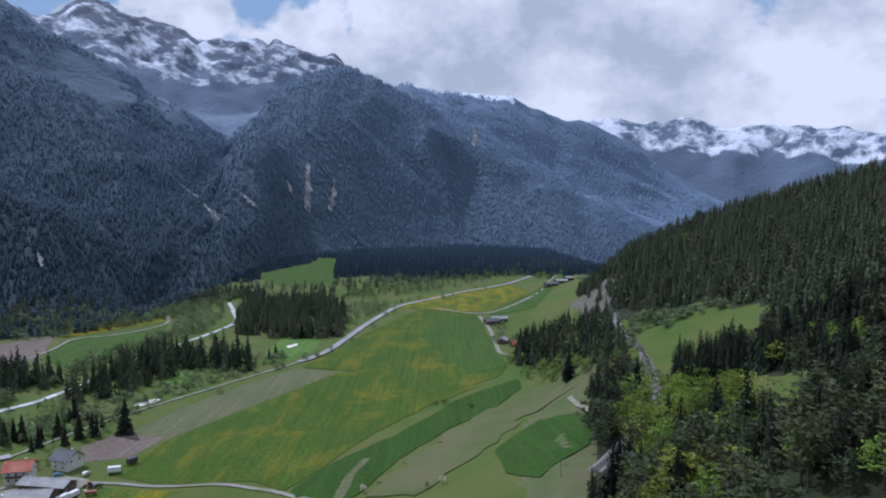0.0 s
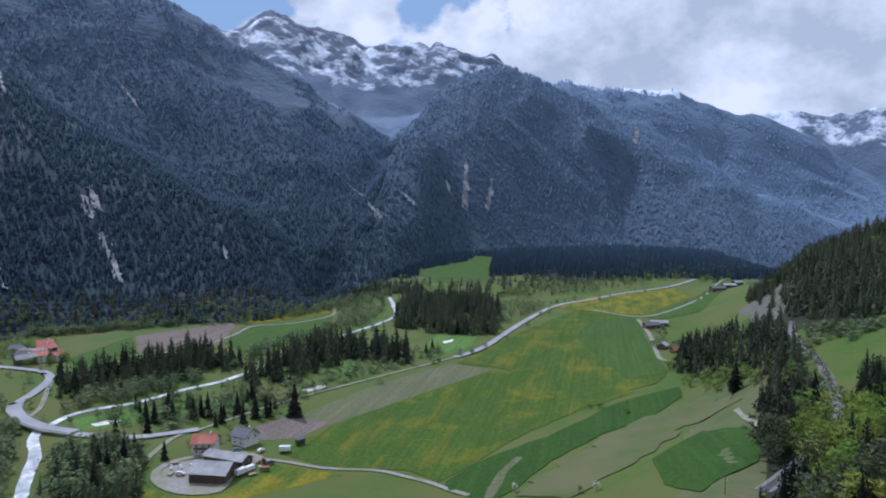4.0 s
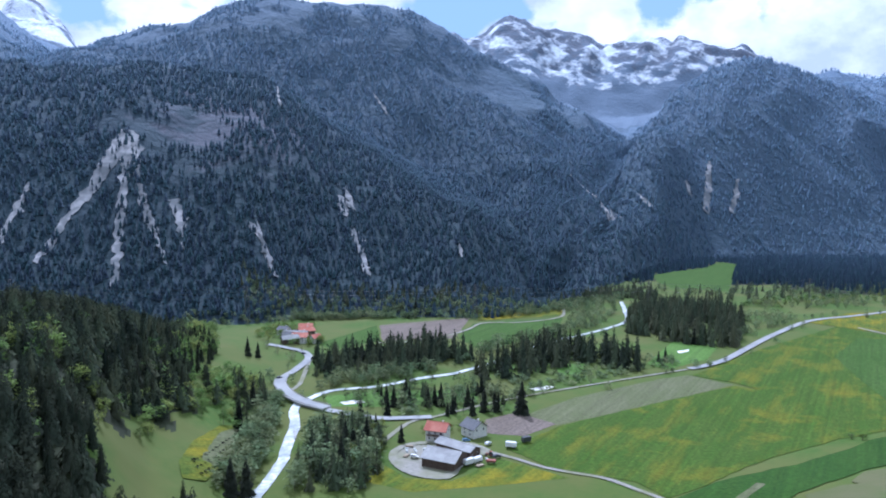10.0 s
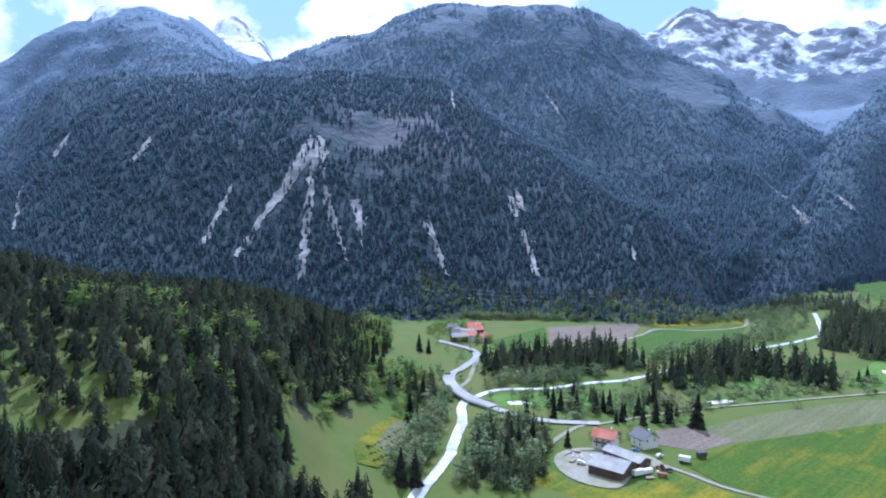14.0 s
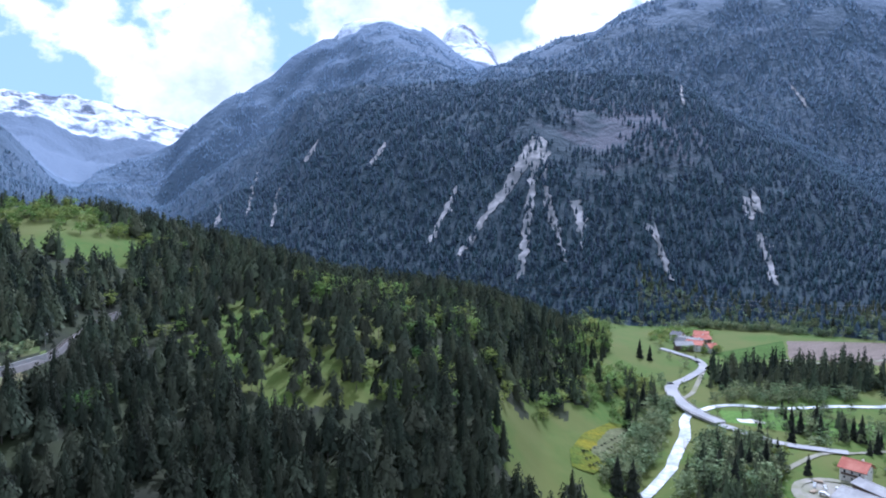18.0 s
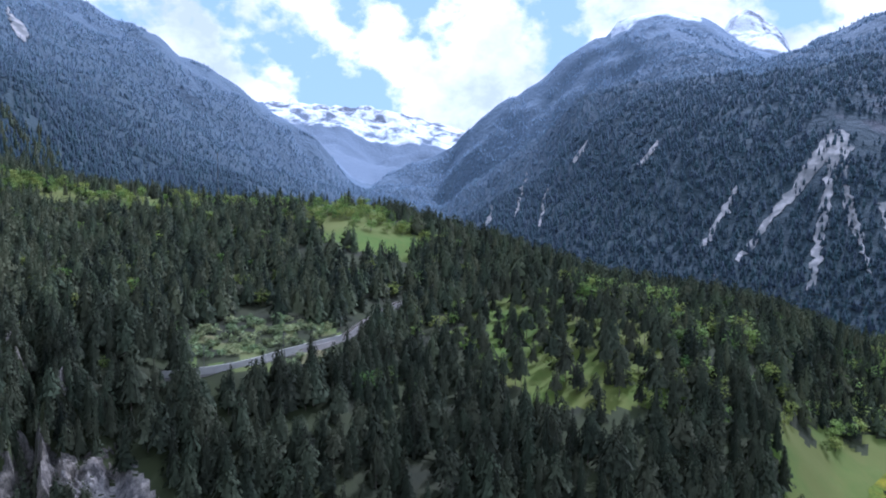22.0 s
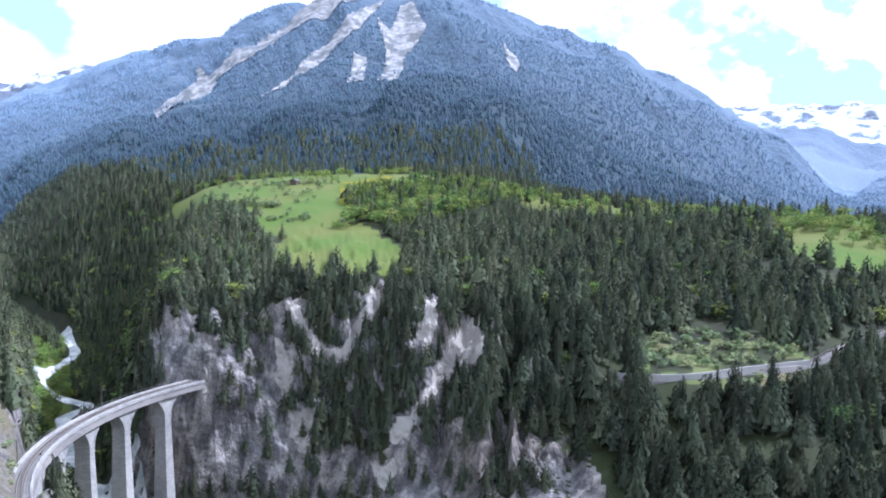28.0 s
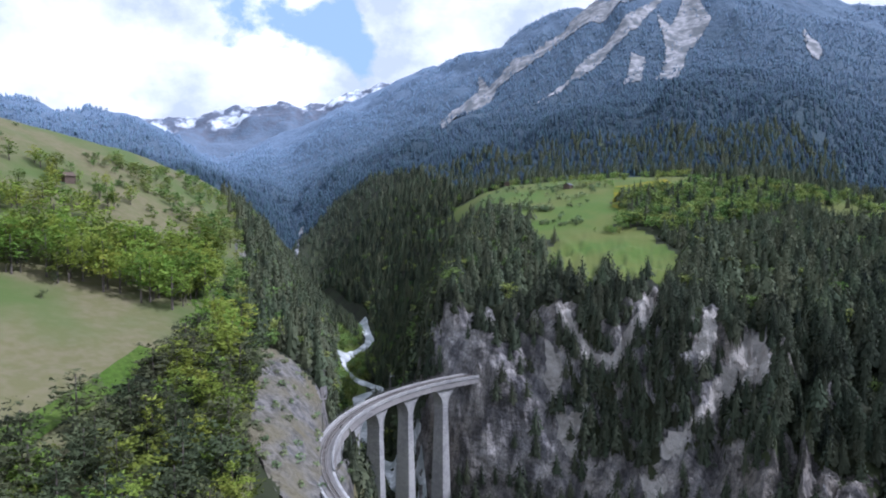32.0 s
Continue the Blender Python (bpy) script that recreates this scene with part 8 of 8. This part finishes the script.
# trees that stand apart on the golf course, the river bank and the slopes
models = [tree_thing("spruce", "spruce_single", -212, 402, 14, "dark spruce on the golf course", "spruce", "golf course trees"), tree_thing("broadleaf_tree", "leaf_near", -236, 372, 9, "light green tree on the golf course", "tree", "golf course trees", 1.0, WILLOW)]
for x, y in zip(*in_poly([(-290, 330), (-275, 375), (-215, 418), (-180, 400), (-190, 352), (-240, 332)], 11)):
    grow(models[int(rng.uniform(0, 1) > 0.22)], x, y, rng.uniform(0.5, 1.0))
model = tree_thing("spruce", "spruce_single", -231, 208, 17, "tall dark spruce beside the river", "spruce", "valley spruces", 1.1)
for x, y, q in ((-238, 214, 0.85), (-228, 214, 1.05), (-295, 272, 1.0), (-323, 309, 0.9), (-330, 316, 0.75), (-416, 393, 0.9), (-410, 398, 0.75), (-248, 321, 0.7), (-245, 350, 0.8), (-227, 361, 0.75), (-221, 366, 0.9), (-207, 375, 0.85), (-193, 370, 0.9), (-188, 374, 0.8),
                (-253, 375, 0.7), (-134, 565, 0.7), (-129, 646, 0.9), (-138, 560, 0.55), (-150, 545, 0.5), (-205, 300, 0.6), (-214, 282, 1.0), (-420, 640, 0.8), (-335, 500, 0.6)):
    grow(model, x, y, q)
models = [tree_thing("willow", "leaf_near", -215, 262, 11, "grey-green willow on the river bank", "tree", "river bank trees", 0.9, WILLOW), tree_thing("spruce", "spruce_single", -206, 252, 17, "tall dark spruce on the river bank", "spruce", "river bank trees"),
          tree_thing("birch", "leaf_near", -222, 284, 10, "light green birch on the river bank", "tree", "river bank trees", 0.8)]
for x, y in zip(*in_poly([(-188, 232), (-236, 268), (-245, 300), (-228, 314), (-207, 294), (-196, 264)], 8)):
    grow(models[rng.integers(0, 3)], x, y, rng.uniform(0.6, 1.1))
for x, y in zip(*in_poly([(-240, 218), (-300, 280), (-328, 318), (-314, 330), (-285, 290), (-232, 222)], 9)):
    grow(models[(0, 2, 0)[rng.integers(0, 3)]], x, y, rng.uniform(0.6, 1.0))
models = [tree_thing("birch", "leaf_near", *bearing([(166, 300)])[0], 10, "birch with fresh light green leaves on the hillside", "tree", "hillside trees", 1.0), tree_thing("broadleaf_tree", "leaf_near", *bearing([(170, 305)])[0], 9, "olive-green tree not yet in full leaf", "tree", "hillside trees", 1.0, WILLOW, 1),
          tree_thing("pine", "pine_near", *bearing([(158, 262)])[0], 10, "dark bushy pine on the hillside", "pine", "hillside trees", 1.1)]
for x, y in zip(*in_poly(bearing([(158, 262), (161, 300), (166, 292), (172, 284), (180, 282), (180, 262), (172, 264), (166, 256), (161, 254)]), 9)):
    grow(models[(0, 1, 0, 2)[rng.integers(0, 4)]], x, y, rng.uniform(0.9, 1.6))
models = [tree_thing("pine", "pine_near", *bearing([(168, 140)])[0], 10, "bushy dark green pine on the slope", "pine", "hillside pines", 1.25), tree_thing("broadleaf_tree", "leaf_near", *bearing([(163, 150)])[0], 7, "light green tree among pines", "tree", "hillside pines", 1.1)]
for x, y in zip(*in_poly([(-17, -160), (-31, -170), (-41, -178), (-49, -180), (-66, -200), (-80, -215), (-84, -196), (-70, -172), (-62, -156), (-60, -138), (-40, -112), (10, -112), (10, -140)], 8)):
    grow(models[(0, 0, 1)[rng.integers(0, 3)]], x, y, rng.uniform(0.8, 1.35))
for az, r, h, w, leaf, label in ((165.6, 200, 3.0, 1.4, BROADLEAF, "round green bush in the dry meadow"), (161.8, 205, 8.5, 0.9, BROADLEAF, "green ash tree at the meadow's edge"), (170.5, 262, 5, 1.1, WILLOW, "dark shrubby tree at the meadow's edge"), (171.4, 250, 3, 1.8, WILLOW, "low spreading bush on the meadow"),
                                 (162.6, 318, 9, 1.1, BROADLEAF, "bright green round tree on the hillside"), (166.5, 345, 10, 1.0, BROADLEAF, "bright yellow-green tree on the hillside")):
    x, y = bearing([(az, r)])[0]
    tree_thing("bush" if h < 5 else "broadleaf_tree", "leaf_near", x, y, h, label, "bush" if h < 5 else "tree", "", w, leaf, int(h))
